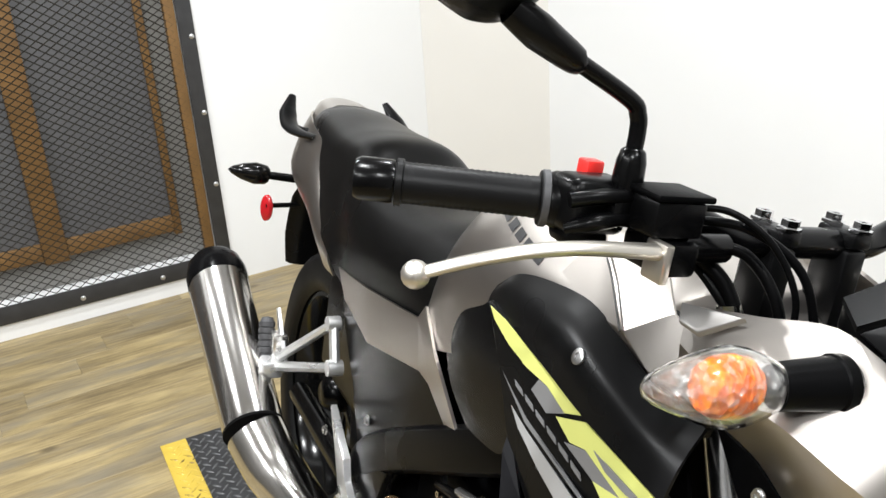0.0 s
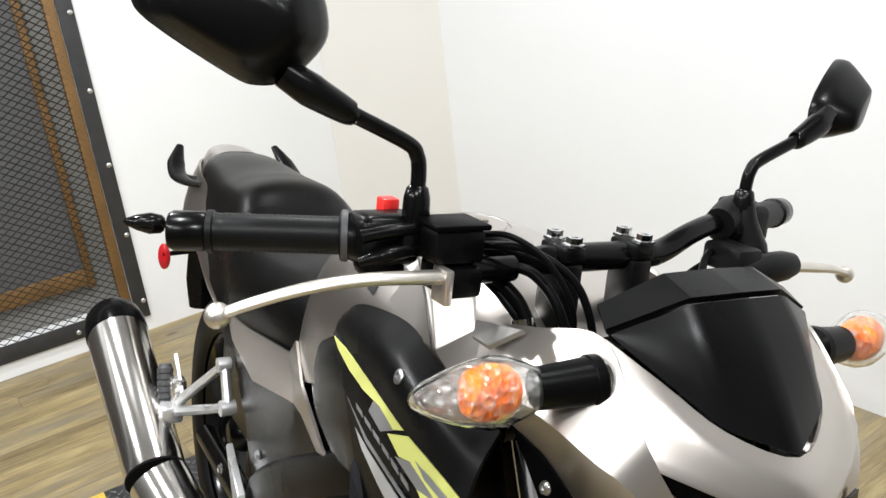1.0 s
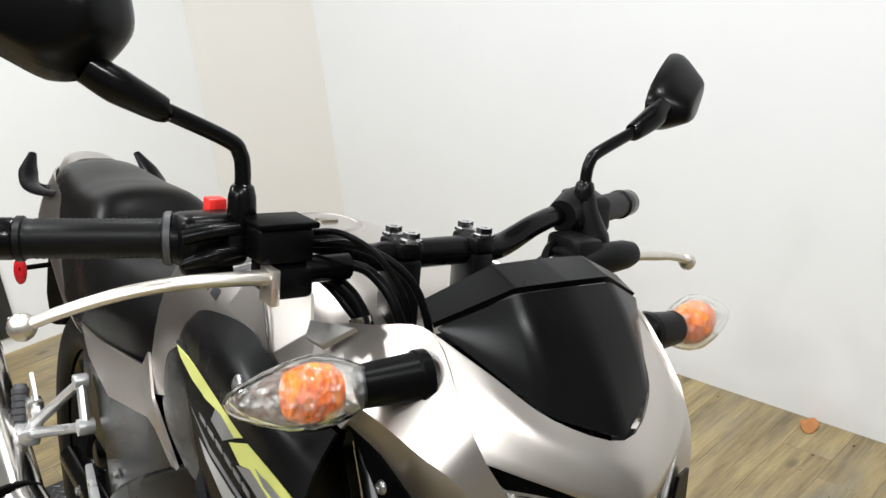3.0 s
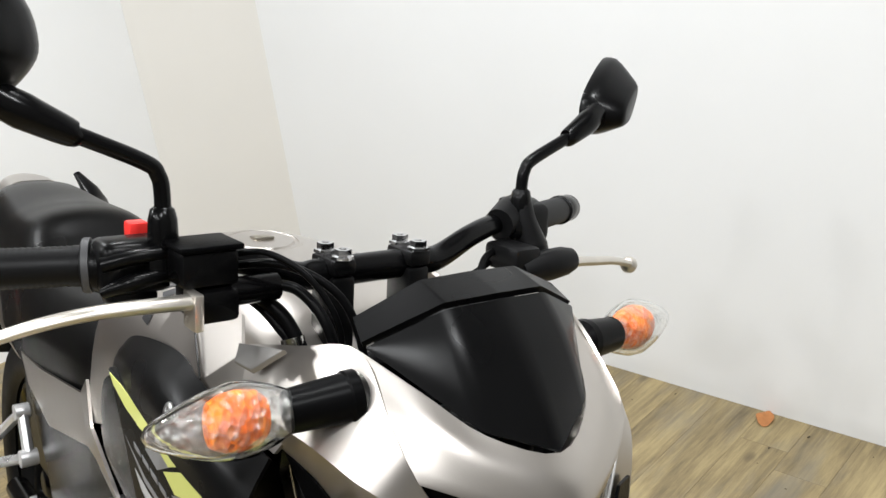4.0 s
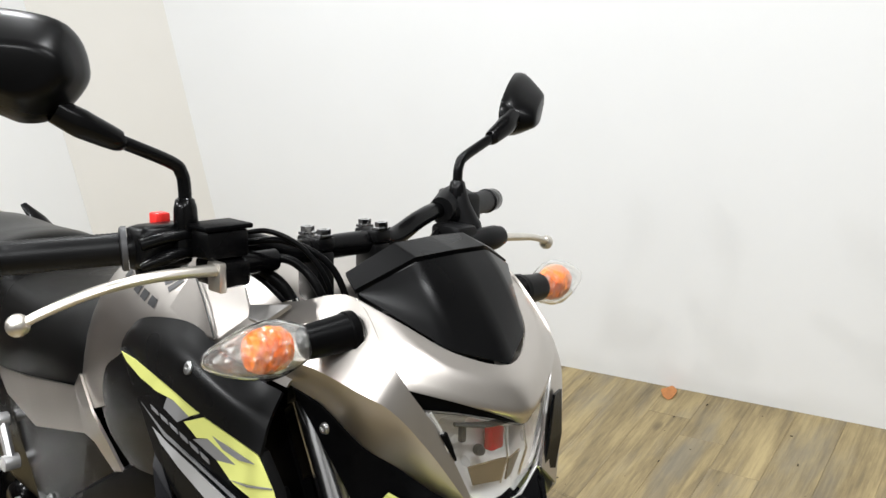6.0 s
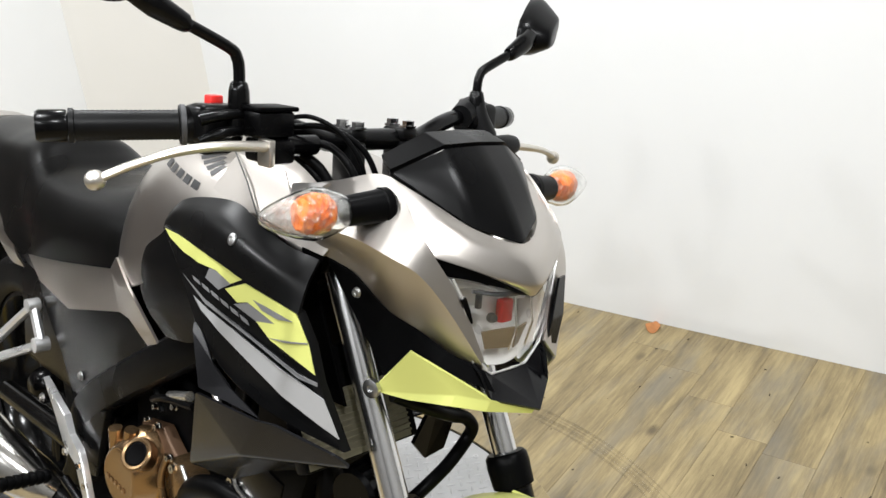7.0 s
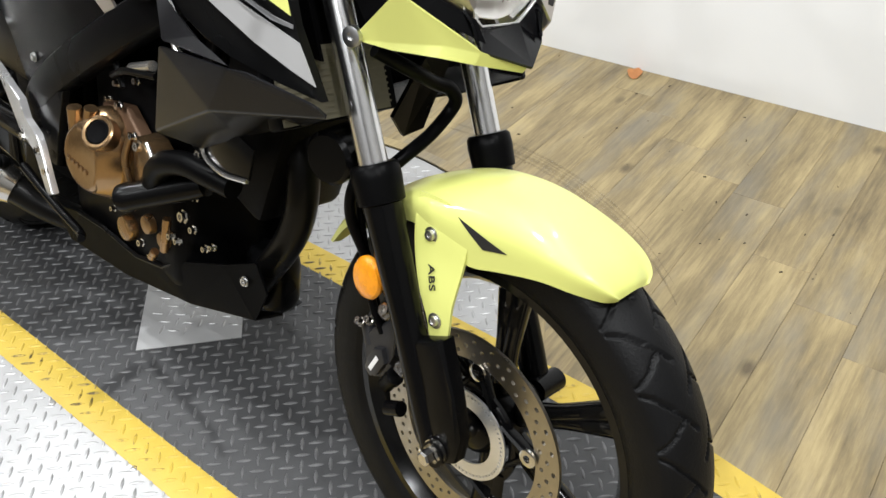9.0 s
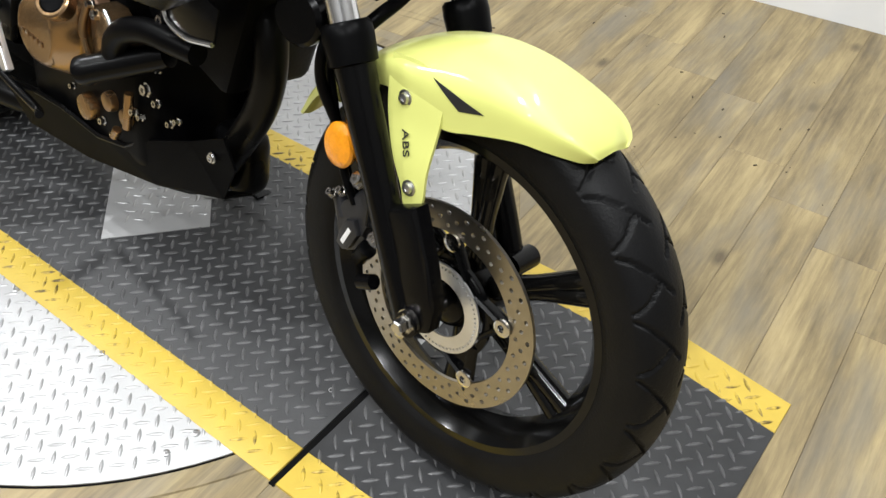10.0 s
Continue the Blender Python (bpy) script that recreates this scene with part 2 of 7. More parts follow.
M_HEADER = mat("dark_exhaust_pipe", (0.004, 0.0038, 0.0036), 0.3, 0.1, 0.3, 30, 0.05, 300, ior=1.25)
M_BROWN = mat("brown_gasket_metal", (0.10, 0.055, 0.03), 0.5, 0.5, 0.2, 30, 0.1, 300)
M_GREYBAR = mat("dark_grey_decal", (0.035, 0.034, 0.033), 0.4, 0.2, 0.05, 20)
M_DARKPART = mat("dark_engine_metal", (0.003, 0.003, 0.0033), 0.4, 0.1, 0.4, 40, 0.1, 200, ior=1.13)
M_RADIATOR = mat("radiator_fins", (0.22, 0.20, 0.14), 0.5, 0.5, 0.25, 60)
M_MIRROR = mat("mirror_glass", (0.85, 0.86, 0.87), 0.03, 1.0, 0.0, 5, rvary=0.0)
M_LAMP = bpy.data.materials.new("lamp_diffuser")
M_LAMP.use_nodes = True
_b = M_LAMP.node_tree.nodes["Principled BSDF"]
_b.inputs["Emission Color"].default_value = (1, 0.96, 0.9, 1)
_b.inputs["Emission Strength"].default_value = 6.0


# ---- mesh helpers ----
def part(name, bm, material, parent=None, label="", sharp=38, recalc=True):
    if recalc:
        bmesh.ops.recalc_face_normals(bm, faces=bm.faces)
    me = bpy.data.meshes.new(name)
    bm.to_mesh(me)
    bm.free()
    for p in me.polygons:
        p.use_smooth = True
    me.set_sharp_from_angle(angle=radians(sharp))
    me.materials.append(material)
    ob = new(name, me)
    ob.parent = parent
    if label:
        ob["label"] = label
    return ob


def thing(name, label, category, m=None, group="", kind=""):
    ob = new(name)
    ob.empty_display_size = 0.1
    if m is not None:
        ob.matrix_world = m
    return tagged(ob, label, category, group, kind)


def B():
    return bmesh.new()


def box(bm, lo, hi, bevel=0.0, m=None, seg=2):
    lo, hi = Vector(lo), Vector(hi)
    r = bmesh.ops.create_cube(bm, size=1.0)
    vs = r["verts"]
    for v in vs:
        v.co = Vector(((lo[k] + hi[k]) / 2 + v.co[k] * (hi[k] - lo[k])) for k in range(3))
    if bevel > 0:
        es = list({e for v in vs for e in v.link_edges})
        rb = bmesh.ops.bevel(bm, geom=es, offset=bevel, segments=seg, profile=0.5, affect="EDGES")
        vs = list({v for f in rb["faces"] for v in f.verts} | {v for v in vs if v.is_valid})
    if m is not None:
        bmesh.ops.transform(bm, matrix=m, verts=vs)
    return vs


def crom(pts, n, closed=False):
    """Points along a smooth curve through the given ones."""
    P = [Vector(p) for p in pts]
    k = len(P)
    out = []
    spans = k if closed else k - 1
    for i in range(spans):
        if closed:
            a, b, c, d = P[(i - 1) % k], P[i], P[(i + 1) % k], P[(i + 2) % k]
        else:
            b, c = P[i], P[i + 1]
            a = P[i - 1] if i else b * 2 - c
            d = P[i + 2] if i + 2 < k else c * 2 - b
        for j in range(n):
            t = j / n
            out.append(0.5 * ((2 * b) + (c - a) * t + (2 * a - 5 * b + 4 * c - d) * t * t + (3 * b - a - 3 * c + d) * t ** 3))
    if not closed:
        out.append(P[-1].copy())
    return out


def tube(bm, pts, r, seg=12, n=6, smooth=True, caps=True, flat=1.0):
    """A round bar along a curve; r one radius or one for each given point."""
    path = crom(pts, n) if smooth and len(pts) > 2 else [Vector(p) for p in pts]
    k = len(path)
    if isinstance(r, (int, float)):
        rad = [r] * k
    else:
        rad = [float(np.interp(i / (k - 1) * (len(r) - 1), range(len(r)), r)) for i in range(k)]
    tan = [(path[min(i + 1, k - 1)] - path[max(i - 1, 0)]).normalized() for i in range(k)]
    up = Vector((0, 0, 1)) if abs(tan[0].z) < 0.9 else Vector((1, 0, 0))
    side = tan[0].cross(up).normalized()
    rings = []
    for i in range(k):
        side = (side - tan[i] * side.dot(tan[i])).normalized()
        nrm = tan[i].cross(side)
        rings.append([bm.verts.new(path[i] + rad[i] * (math.cos(a) * side + flat * math.sin(a) * nrm))
                      for a in (2 * math.pi * j / seg for j in range(seg))])
    for p, q in zip(rings, rings[1:]):
        for j in range(seg):
            bm.faces.new((p[j], p[(j + 1) % seg], q[(j + 1) % seg], q[j]))
    if caps:
        bm.faces.new(rings[0])
        bm.faces.new(list(reversed(rings[-1])))


def lathe(bm, profile, origin, axis, seg=32, closed=False, sq=1.0):
    """A turned body: profile of (along the axis, radius)."""
    ax = Vector(axis).normalized()
    ref = Vector((0, 0, 1)) if abs(ax.z) < 0.9 else Vector((1, 0, 0))
    e1 = ax.cross(ref).normalized()
    e2 = ax.cross(e1)
    o = Vector(origin)
    rings = []
    for h, r in profile:
        if r < 1e-6:
            rings.append([bm.verts.new(o + ax * h)])
        else:
            rings.append([bm.verts.new(o + ax * h + r * (math.cos(a) * e1 * sq + math.sin(a) * e2))
                          for a in (2 * math.pi * j / seg for j in range(seg))])
    pairs = list(zip(rings, rings[1:])) + ([(rings[-1], rings[0])] if closed else [])
    for p, q in pairs:
        for j in range(seg):
            a, b = p[j % len(p)], p[(j + 1) % len(p)]
            c, d = q[(j + 1) % len(q)], q[j % len(q)]
            f = []
            for v in (a, b, c, d):
                if v not in f:
                    f.append(v)
            if len(f) > 2:
                bm.faces.new(f)
    if not closed:
        for rg in (rings[0], rings[-1]):
            if len(rg) > 2:
                bm.faces.new(rg)


def skin(bm, rows, nu=4, nv=4, thick=0.003, mirror=False, closed_v=False):
    """A smooth sheet through a net of points, with thickness."""
    if mirror and all(abs(r[-1][0]) < 1e-9 for r in rows):
        rows = [list(r) + [(-p[0], p[1], p[2]) for p in reversed(r[:-1])] for r in rows]
        mirror = False
    elif mirror and all(abs(r[0][0]) < 1e-9 for r in rows):
        rows = [[(-p[0], p[1], p[2]) for p in reversed(r[1:])] + list(r) for r in rows]
        mirror = False
    cols = [crom(r, nv, closed_v) for r in rows]
    net = [crom([c[j] for c in cols], nu) for j in range(len(cols[0]))]
    vs = [[bm.verts.new(p) for p in line] for line in net]
    if closed_v:
        vs.append(vs[0])
    fs = []
    for a, b in zip(vs, vs[1:]):
        for i in range(len(a) - 1):
            fs.append(bm.faces.new((a[i], a[i + 1], b[i + 1], b[i])))
    if thick:
        bmesh.ops.recalc_face_normals(bm, faces=fs)
        bmesh.ops.solidify(bm, geom=fs, thickness=thick)
    if mirror:
        flip(bm)


def flip(bm, weld=True):
    """Adds the mirror image across the middle plane."""
    r = bmesh.ops.duplicate(bm, geom=list(bm.verts) + list(bm.edges) + list(bm.faces))
    vs = [g for g in r["geom"] if isinstance(g, bmesh.types.BMVert)]
    for v in vs:
        v.co.x = -v.co.x
    bmesh.ops.reverse_faces(bm, faces=[g for g in r["geom"] if isinstance(g, bmesh.types.BMFace)])
    if weld:
        bmesh.ops.remove_doubles(bm, verts=bm.verts, dist=0.0006)


def plate(bm, outline, thick, bevel=0.0, out=(-1, 0, 0)):
    """A slab: outline in space, thickened towards the inside (against out)."""
    out = Vector(out).normalized()
    top = [bm.verts.new(Vector(p)) for p in outline]
    bot = [bm.verts.new(Vector(p) - out * thick) for p in outline]
    n = len(top)
    f1 = bm.faces.new(top)
    f2 = bm.faces.new(list(reversed(bot)))
    for i in range(n):
        bm.faces.new((top[i], bot[i], bot[(i + 1) % n], top[(i + 1) % n]))
    es = list(f1.edges)
    if bevel > 0:
        bmesh.ops.bevel(bm, geom=es, offset=bevel, segments=2, profile=0.5, affect="EDGES")


def faceted(bm, verts, faces, thick=0.004, bevel=0.003):
    """A creased shell from flat facets."""
    vs = [bm.verts.new(v) for v in verts]
    fs = [bm.faces.new([vs[i] for i in f]) for f in faces]
    bmesh.ops.recalc_face_normals(bm, faces=fs)
    inner = [e for e in bm.edges if len(e.link_faces) == 2]
    if bevel > 0 and inner:
        bmesh.ops.bevel(bm, geom=inner, offset=bevel, segments=2, profile=0.6, affect="EDGES")
    bmesh.ops.solidify(bm, geom=list(bm.faces), thickness=thick)


def bolt_head(bm, p, axis, r=0.006, h=0.005, hexagon=True):
    lathe(bm, [(0, r * 1.35), (h * 0.3, r * 1.35), (h * 0.3, r), (h, r), (h, r * 0.5), (h * 0.6, r * 0.45), (h * 0.6, 0)], p, axis, 6 if hexagon else 16)


def loft(bm, rings):
    """A closed body through rings of as many points each."""
    vs = [[bm.verts.new(p) for p in r] for r in rings]
    n = len(vs[0])
    for p, q in zip(vs, vs[1:]):
        for j in range(n):
            bm.faces.new((p[j], p[(j + 1) % n], q[(j + 1) % n], q[j]))
    bm.faces.new(list(reversed(vs[0])))
    bm.faces.new(vs[-1])


# ---- the room ----
RIGHT, BACK, LEFT, FRONT, TOP = 1.56, 2.17, -2.6, -2.6, 2.55


def slab(name, lo, hi, material, label, category, parts_of=None):
    bm = B()
    box(bm, lo, hi)
    ob = part(name, bm, material)
    ob.matrix_world = ROOM
    return tagged(ob, label, category, kind="structure")


slab("wall_right", (RIGHT, FRONT - 0.1, -0.02), (RIGHT + 0.1, BACK + 0.3, TOP), M_WALL, "smooth white painted wall with faint smudges", "wall")
CU0, CU1, CZ0, CZ1 = -2.5, 0.335, 0.095, 1.9          # the opening behind the wire screen, widened unseen to the left to dim reflections
bm = B()
box(bm, (CU1, BACK, -0.02), (RIGHT, BACK + 0.12, TOP))
box(bm, (LEFT, BACK, -0.02), (CU0, BACK + 0.12, TOP))
box(bm, (CU0, BACK, -0.02), (CU1, BACK + 0.12, CZ0))
box(bm, (CU0, BACK, CZ1), (CU1, BACK + 0.12, TOP))
wall_back = part("wall_back", bm, M_WALL)
wall_back.matrix_world = ROOM
tagged(wall_back, "white painted wall with a wide screened opening", "wall", kind="structure")
# left and front walls are added out of view, their dark tone shapes reflections
slab("wall_left", (LEFT - 0.1, FRONT - 0.1, -0.02), (LEFT, BACK + 0.3, TOP), M_DARKWALL, "unseen closing wall, darkened to dim reflections", "wall")
slab("wall_front", (LEFT, FRONT - 0.1, -0.02), (RIGHT, FRONT, TOP), M_DIMWALL, "unseen closing wall, darkened to dim reflections", "wall")
# added lid above the view, darkened against bounce
slab("ceiling", (LEFT - 0.1, FRONT - 0.1, TOP), (RIGHT + 0.1, BACK + 0.4, TOP + 0.1), M_CEILING, "unseen flat ceiling, darkened to dim bounced light", "ceiling")
# slanting panel across the corner
bm = B()
plate(bm, [(1.300, 1.945, 0.0), (0.945, 2.325, 0.0), (0.945, 2.325, TOP), (1.300, 1.945, TOP)], 0.06, 0, (-0.73, -0.68, 0))
tagged(part("wall_corner_panel", bm, M_PANEL), "off-white panel set slantwise across the corner", "wall", kind="structure")

# lamps on the ceiling
LAMPS = ((-1.88, -1.47, 24), (-1.90, -0.85, 24), (-2.02, -0.03, 24), (-0.60, -1.75, 34), (-0.45, -0.15, 30), (0.50, -1.70, 26), (0.75, -0.55, 19), (0.65, 0.65, 20), (-0.3, 1.35, 30), (-1.5, 1.2, 34))
for lx, ly, watts in LAMPS:
    lamp = thing("ceiling_lamp", "round white ceiling downlight, switched on", "lamp", pose(lx, ly, TOP), "ceiling downlights")
    bm = B()
    lathe(bm, [(-0.03, 0.052), (-0.03, 0.064), (-0.022, 0.070), (-0.001, 0.073)], (0, 0, 0), (0, 0, 1), 32)
    part("rim", bm, M_WALL, lamp)
    bm = B()
    lathe(bm, [(-0.034, 0.0), (-0.034, 0.050), (-0.0305, 0.0505)], (0, 0, 0), (0, 0, 1), 32)
    part("diffuser", bm, M_LAMP, lamp, "glowing white diffuser")
    ld = bpy.data.lights.new("downlight", "AREA")
    ld.shape, ld.size, ld.energy, ld.color = "DISK", 0.1, watts, (0.965, 0.985, 1.0)
    lo = new("downlight", ld)
    lo.matrix_world = pose(lx, ly, TOP - 0.045)
    lo.parent = None

# wire screen in front of the opening
screen = thing("wire_screen", "expanded metal screen in a dark bolted iron frame", "screen", ROOM)
FV = BACK - 0.006
bm = B()
box(bm, (CU1 - 0.012, FV - 0.004, 0.055), (CU1 + 0.040, FV + 0.004, CZ1), 0.0015)
part("frame_bar", bm, M_IRON, screen)
bm = B()
box(bm, (CU0, FV - 0.004, 0.055), (CU1 - 0.0125, FV + 0.004, 0.118), 0.0015)
part("frame_bar", bm, M_IRON, screen)
bm = B()
box(bm, (CU0, FV - 0.004, CZ1 - 0.04), (CU1 - 0.0125, FV + 0.004, CZ1 + 0.02), 0.0015)
part("frame_bar", bm, M_IRON, screen)
bm = B()
box(bm, (CU1 - 0.05, FV + 0.004, 0.12), (CU1 - 0.014, FV + 0.03, CZ1 - 0.04), 0.003)
part("edge_batten", bm, M_POST, screen, "worn brown timber batten")
for k in range(7):
    bm = B()
    lathe(bm, [(0, 0.009), (0.003, 0.0085), (0.0055, 0.005), (0.006, 0)], (CU1 + 0.026, FV - 0.004, 0.12 + 0.262 * k), (0, -1, 0), 14)
    part("screw", bm, M_GALV, screen)
for k in range(5):
    bm = B()
    lathe(bm, [(0, 0.009), (0.003, 0.0085), (0.0055, 0.005), (0.006, 0)], (CU1 - 0.22 - 0.275 * k, FV - 0.004, 0.08), (0, -1, 0), 14)
    part("screw", bm, M_GALV, screen)
# the strands of the expanded metal
CW, CH, SW = 0.039, 0.026, 0.0046
verts, faces = [], []
nu, nz = int((CU1 - 0.015 - CU0) / CW), int((CZ1 - 0.12) / CH)
for r in range(nz):
    z0 = 0.118 + r * CH
    for side in (0, 1):
        base = len(verts)
        for k in range(2 * nu + 1):
            u = CU0 + k * CW / 2
            z = z0 + (CH / 2 if k % 2 else (CH if side else 0))
            verts += [(u, FV + 0.006, z - SW / 2), (u, FV + 0.0035, z + SW / 2)]
        for k in range(2 * nu):
            a = base + 2 * k
            faces.append((a, a + 2, a + 3, a + 1))
me = bpy.data.meshes.new("wire_mesh")
me.from_pydata(verts, [], faces)
me.materials.append(M_MESHWIRE)
wm = new("wire_mesh", me)
wm.parent = screen
wm["kind"] = "stuff"

# the timber door behind the screen
door = thing("timber_door", "brown timber framed door with grey painted boards behind the screen", "door", ROOM)
bm = B()
box(bm, (CU0 - 0.1, BACK + 0.085, 0.235), (0.215, BACK + 0.104, CZ1 + 0.1))
part("board", bm, M_GREYBACK, door)
bm = B()
box(bm, (CU0 - 0.1, BACK + 0.1205, 0.0), (CU1 + 0.1, BACK + 0.14, CZ1 + 0.1))
reveal = part("wall_reveal", bm, M_REVEAL)
reveal.matrix_world = ROOM
tagged(reveal, "grey painted reveal round the timber door", "wall", kind="structure")
for u0, u1, v0 in ((-0.245, -0.165, 0.06), (0.205, 0.232, 0.07), (-0.98, -0.9, 0.06), (-1.72, -1.64, 0.06)):
    bm = B()
    box(bm, (u0, BACK + v0, 0.2), (u1, BACK + 0.1035, CZ1), 0.003)
    part("stile", bm, M_POST, door)
for a, b in ((-0.164, 0.204), (-0.899, -0.246), (-1.639, -0.981)):
    bm = B()
    box(bm, (a, BACK + 0.065, 0.215), (b, BACK + 0.104, 0.275), 0.003)
    part("rail", bm, M_POST, door)

# floor: sub-floor and its planks
bm = B()
box(bm, (LEFT, FRONT, -0.06), (RIGHT, BACK + 0.15, -0.0085))
floor = part("floor", bm, M_GAP)
floor.matrix_world = ROOM
tagged(floor, "worn greyish-brown vinyl plank floor", "floor", kind="structure")


# ---- turntable and platform ----
def lugs(name, spots, material, parent, z, length=0.0285, width=0.0066, high=0.0020):
    """The raised bars of tread plate, joined: spots of (x, y, turn)."""
    foot = ((-0.5, 0), (-0.28, -0.36), (0, -0.5), (0.28, -0.36), (0.5, 0), (0.28, 0.36), (0, 0.5), (-0.28, 0.36))
    verts, faces = [], []
    for x, y, a in spots:
        c, s = math.cos(a), math.sin(a)
        b = len(verts)
        for k, dz in ((1.0, 0), (0.62, high * 0.85)):
            for du, dv in foot:
                u, v = du * length * (k if k == 1 else 0.8), dv * width * k
                verts.append((x + c * u - s * v, y + s * u + c * v, z + dz))
        verts.append((x, y, z + high))
        for k in range(8):
            q = (k + 1) % 8
            faces.append((b + k, b + q, b + 8 + q, b + 8 + k))
            faces.append((b + 8 + k, b + 8 + q, b + 16))
    me = bpy.data.meshes.new(name)
    me.from_pydata(verts, [], faces)
    me.polygons.foreach_set("use_smooth", [True] * len(me.polygons))
    me.materials.append(material)
    ob = new(name, me)
    ob.parent = parent
    ob["kind"] = "stuff"
    return ob


LUG = 0.0235                                # from one bar to the next, which lies across it


def lug_grid(x0, x1, y0, y1, pitch=LUG, turn=radians(45)):
    """Bars by turns along and across a lattice that lies at an angle to the sheet."""
    out = []
    cx, cy = (x0 + x1) / 2, (y0 + y1) / 2
    n = int(math.hypot(x1 - x0, y1 - y0) / 2 / pitch) + 1
    c, s = math.cos(turn), math.sin(turn)
    for i in range(-n, n + 1):
        for j in range(-n, n + 1):
            x, y = cx + (c * i - s * j) * pitch, cy + (s * i + c * j) * pitch
            if x0 <= x <= x1 and y0 <= y <= y1:
                out.append((x, y, (math.pi / 2 if (i + j) % 2 else 0) + turn))
    return out


PLAT = pose(0.081, 0.0, 0, 0, 0, 4.8)
TC, TR = Vector((0.10, 0.15)), 0.683
table = thing("turntable", "round bare tread-plate turntable let into the floor", "turntable", pose(TC.x, TC.y, 0, 0, 0, 4.8))
bm = B()
lathe(bm, [(-0.012, TR), (-0.0025, TR), (-0.002, TR - 0.001), (-0.002, 0)], (0, 0, 0), (0, 0, 1), 96)
part("disc", bm, M_SILVER_PLATE, table)
spots = [s for s in lug_grid(-TR, TR, -TR, TR) if math.hypot(s[0], s[1]) < TR - 0.018 and abs(s[0]) > 0.25]
lugs("tread", spots, M_BARE_LUG, table, -0.002)
for k in range(16):
    a = 2 * math.pi * (k + 0.35) / 16
    bm = B()
    lathe(bm, [(0, 0.0065), (0.0018, 0.006), (0.0022, 0.003), (0.0012, 0.0025), (0.0012, 0)], ((TR - 0.03) * math.cos(a), (TR - 0.03) * math.sin(a), -0.002), (0, 0, 1), 12)
    part("screw", bm, M_GALV, table)
for px, py in ((-0.335, -0.38), (-0.32, -0.62), (-0.325, -0.14), (-0.33, 0.1)):
    w = PLAT @ Vector((px + 0.022, py, 0))
    q = table.matrix_basis.inverted() @ w
    bm = B()
    lathe(bm, [(0, 0.0065), (0.0018, 0.006), (0.0022, 0.003), (0.0012, 0.0025), (0.0012, 0)], (q.x, q.y, -0.002), (0, 0, 1), 12)
    part("screw", bm, M_GALV, table)
bm = B()
lathe(bm, [(-0.006, TR + 0.0005), (-0.0036, TR + 0.0005), (-0.0036, TR + 0.006), (-0.006, TR + 0.006)], (0, 0, 0), (0, 0, 1), 96, closed=True)
part("rim_gap", bm, M_GROOVE, table)
# wood-look edging round the disc, broken where the platform crosses it
for a0, a1 in ((112, 248), (-68, 68)):
    bm = B()
    prof = ((TR + 0.0065, -0.008), (TR + 0.0065, -0.0006), (TR + 0.038, -0.0012), (TR + 0.042, -0.008))
    rings = [[bm.verts.new((r * math.cos(radians(a)), r * math.sin(radians(a)), z)) for r, z in prof] for a in np.linspace(a0, a1, 49)]
    for p, q in zip(rings, rings[1:]):
        for k in range(3):
            bm.faces.new((p[k], q[k], q[k + 1], p[k + 1]))
    for r in (rings[0], rings[-1]):
        bm.faces.new(r)
    part("edging", bm, M_PLANK, table, "curved wood-look edging strip")

platform = thing("display_platform", "black tread-plate platform with yellow painted edges", "platform", PLAT)
HW, SWD, Y0, Y1, SEAM, TAPER = 0.302, 0.066, -1.055, 1.208, -0.530, -0.84
PZ = 0.0


def deck(name, outline, material, label=""):
    bm = B()
    plate(bm, [(x, y, PZ) for x, y in outline], 0.012, 0.0008, (0, 0, 1))
    return part(name, bm, material, platform, label)


IN = HW - SWD
deck("deck_panel", [(-IN, SEAM + 0.006), (IN, SEAM + 0.006), (IN, Y1), (-IN, Y1)], M_BLACK_PLATE)
deck("deck_panel", [(-IN + 0.03, Y0), (IN - 0.03, Y0), (IN, TAPER), (IN, SEAM - 0.006), (-IN, SEAM - 0.006), (-IN, TAPER)], M_BLACK_PLATE)
for s in (-1, 1):
    q = [(s * IN, SEAM + 0.006), (s * HW, SEAM + 0.006), (s * HW, Y1), (s * IN, Y1)]
    deck("edge_strip", q if s > 0 else q[::-1], M_YELLOW_PLATE, "yellow painted edge, scuffed")
    q = [(s * (IN - 0.03), Y0), (s * (HW - 0.03), Y0), (s * HW, TAPER), (s * HW, SEAM - 0.006), (s * IN, SEAM - 0.006), (s * IN, TAPER)]
    deck("edge_strip", q if s > 0 else q[::-1], M_YELLOW_PLATE, "yellow painted edge, scuffed")
bm = B()
box(bm, (-HW - 0.004, SEAM - 0.0055, -0.009), (HW, SEAM + 0.0055, PZ - 0.0032))
part("hinge_gap", bm, M_GROOVE, platform, "dark hinge joint")


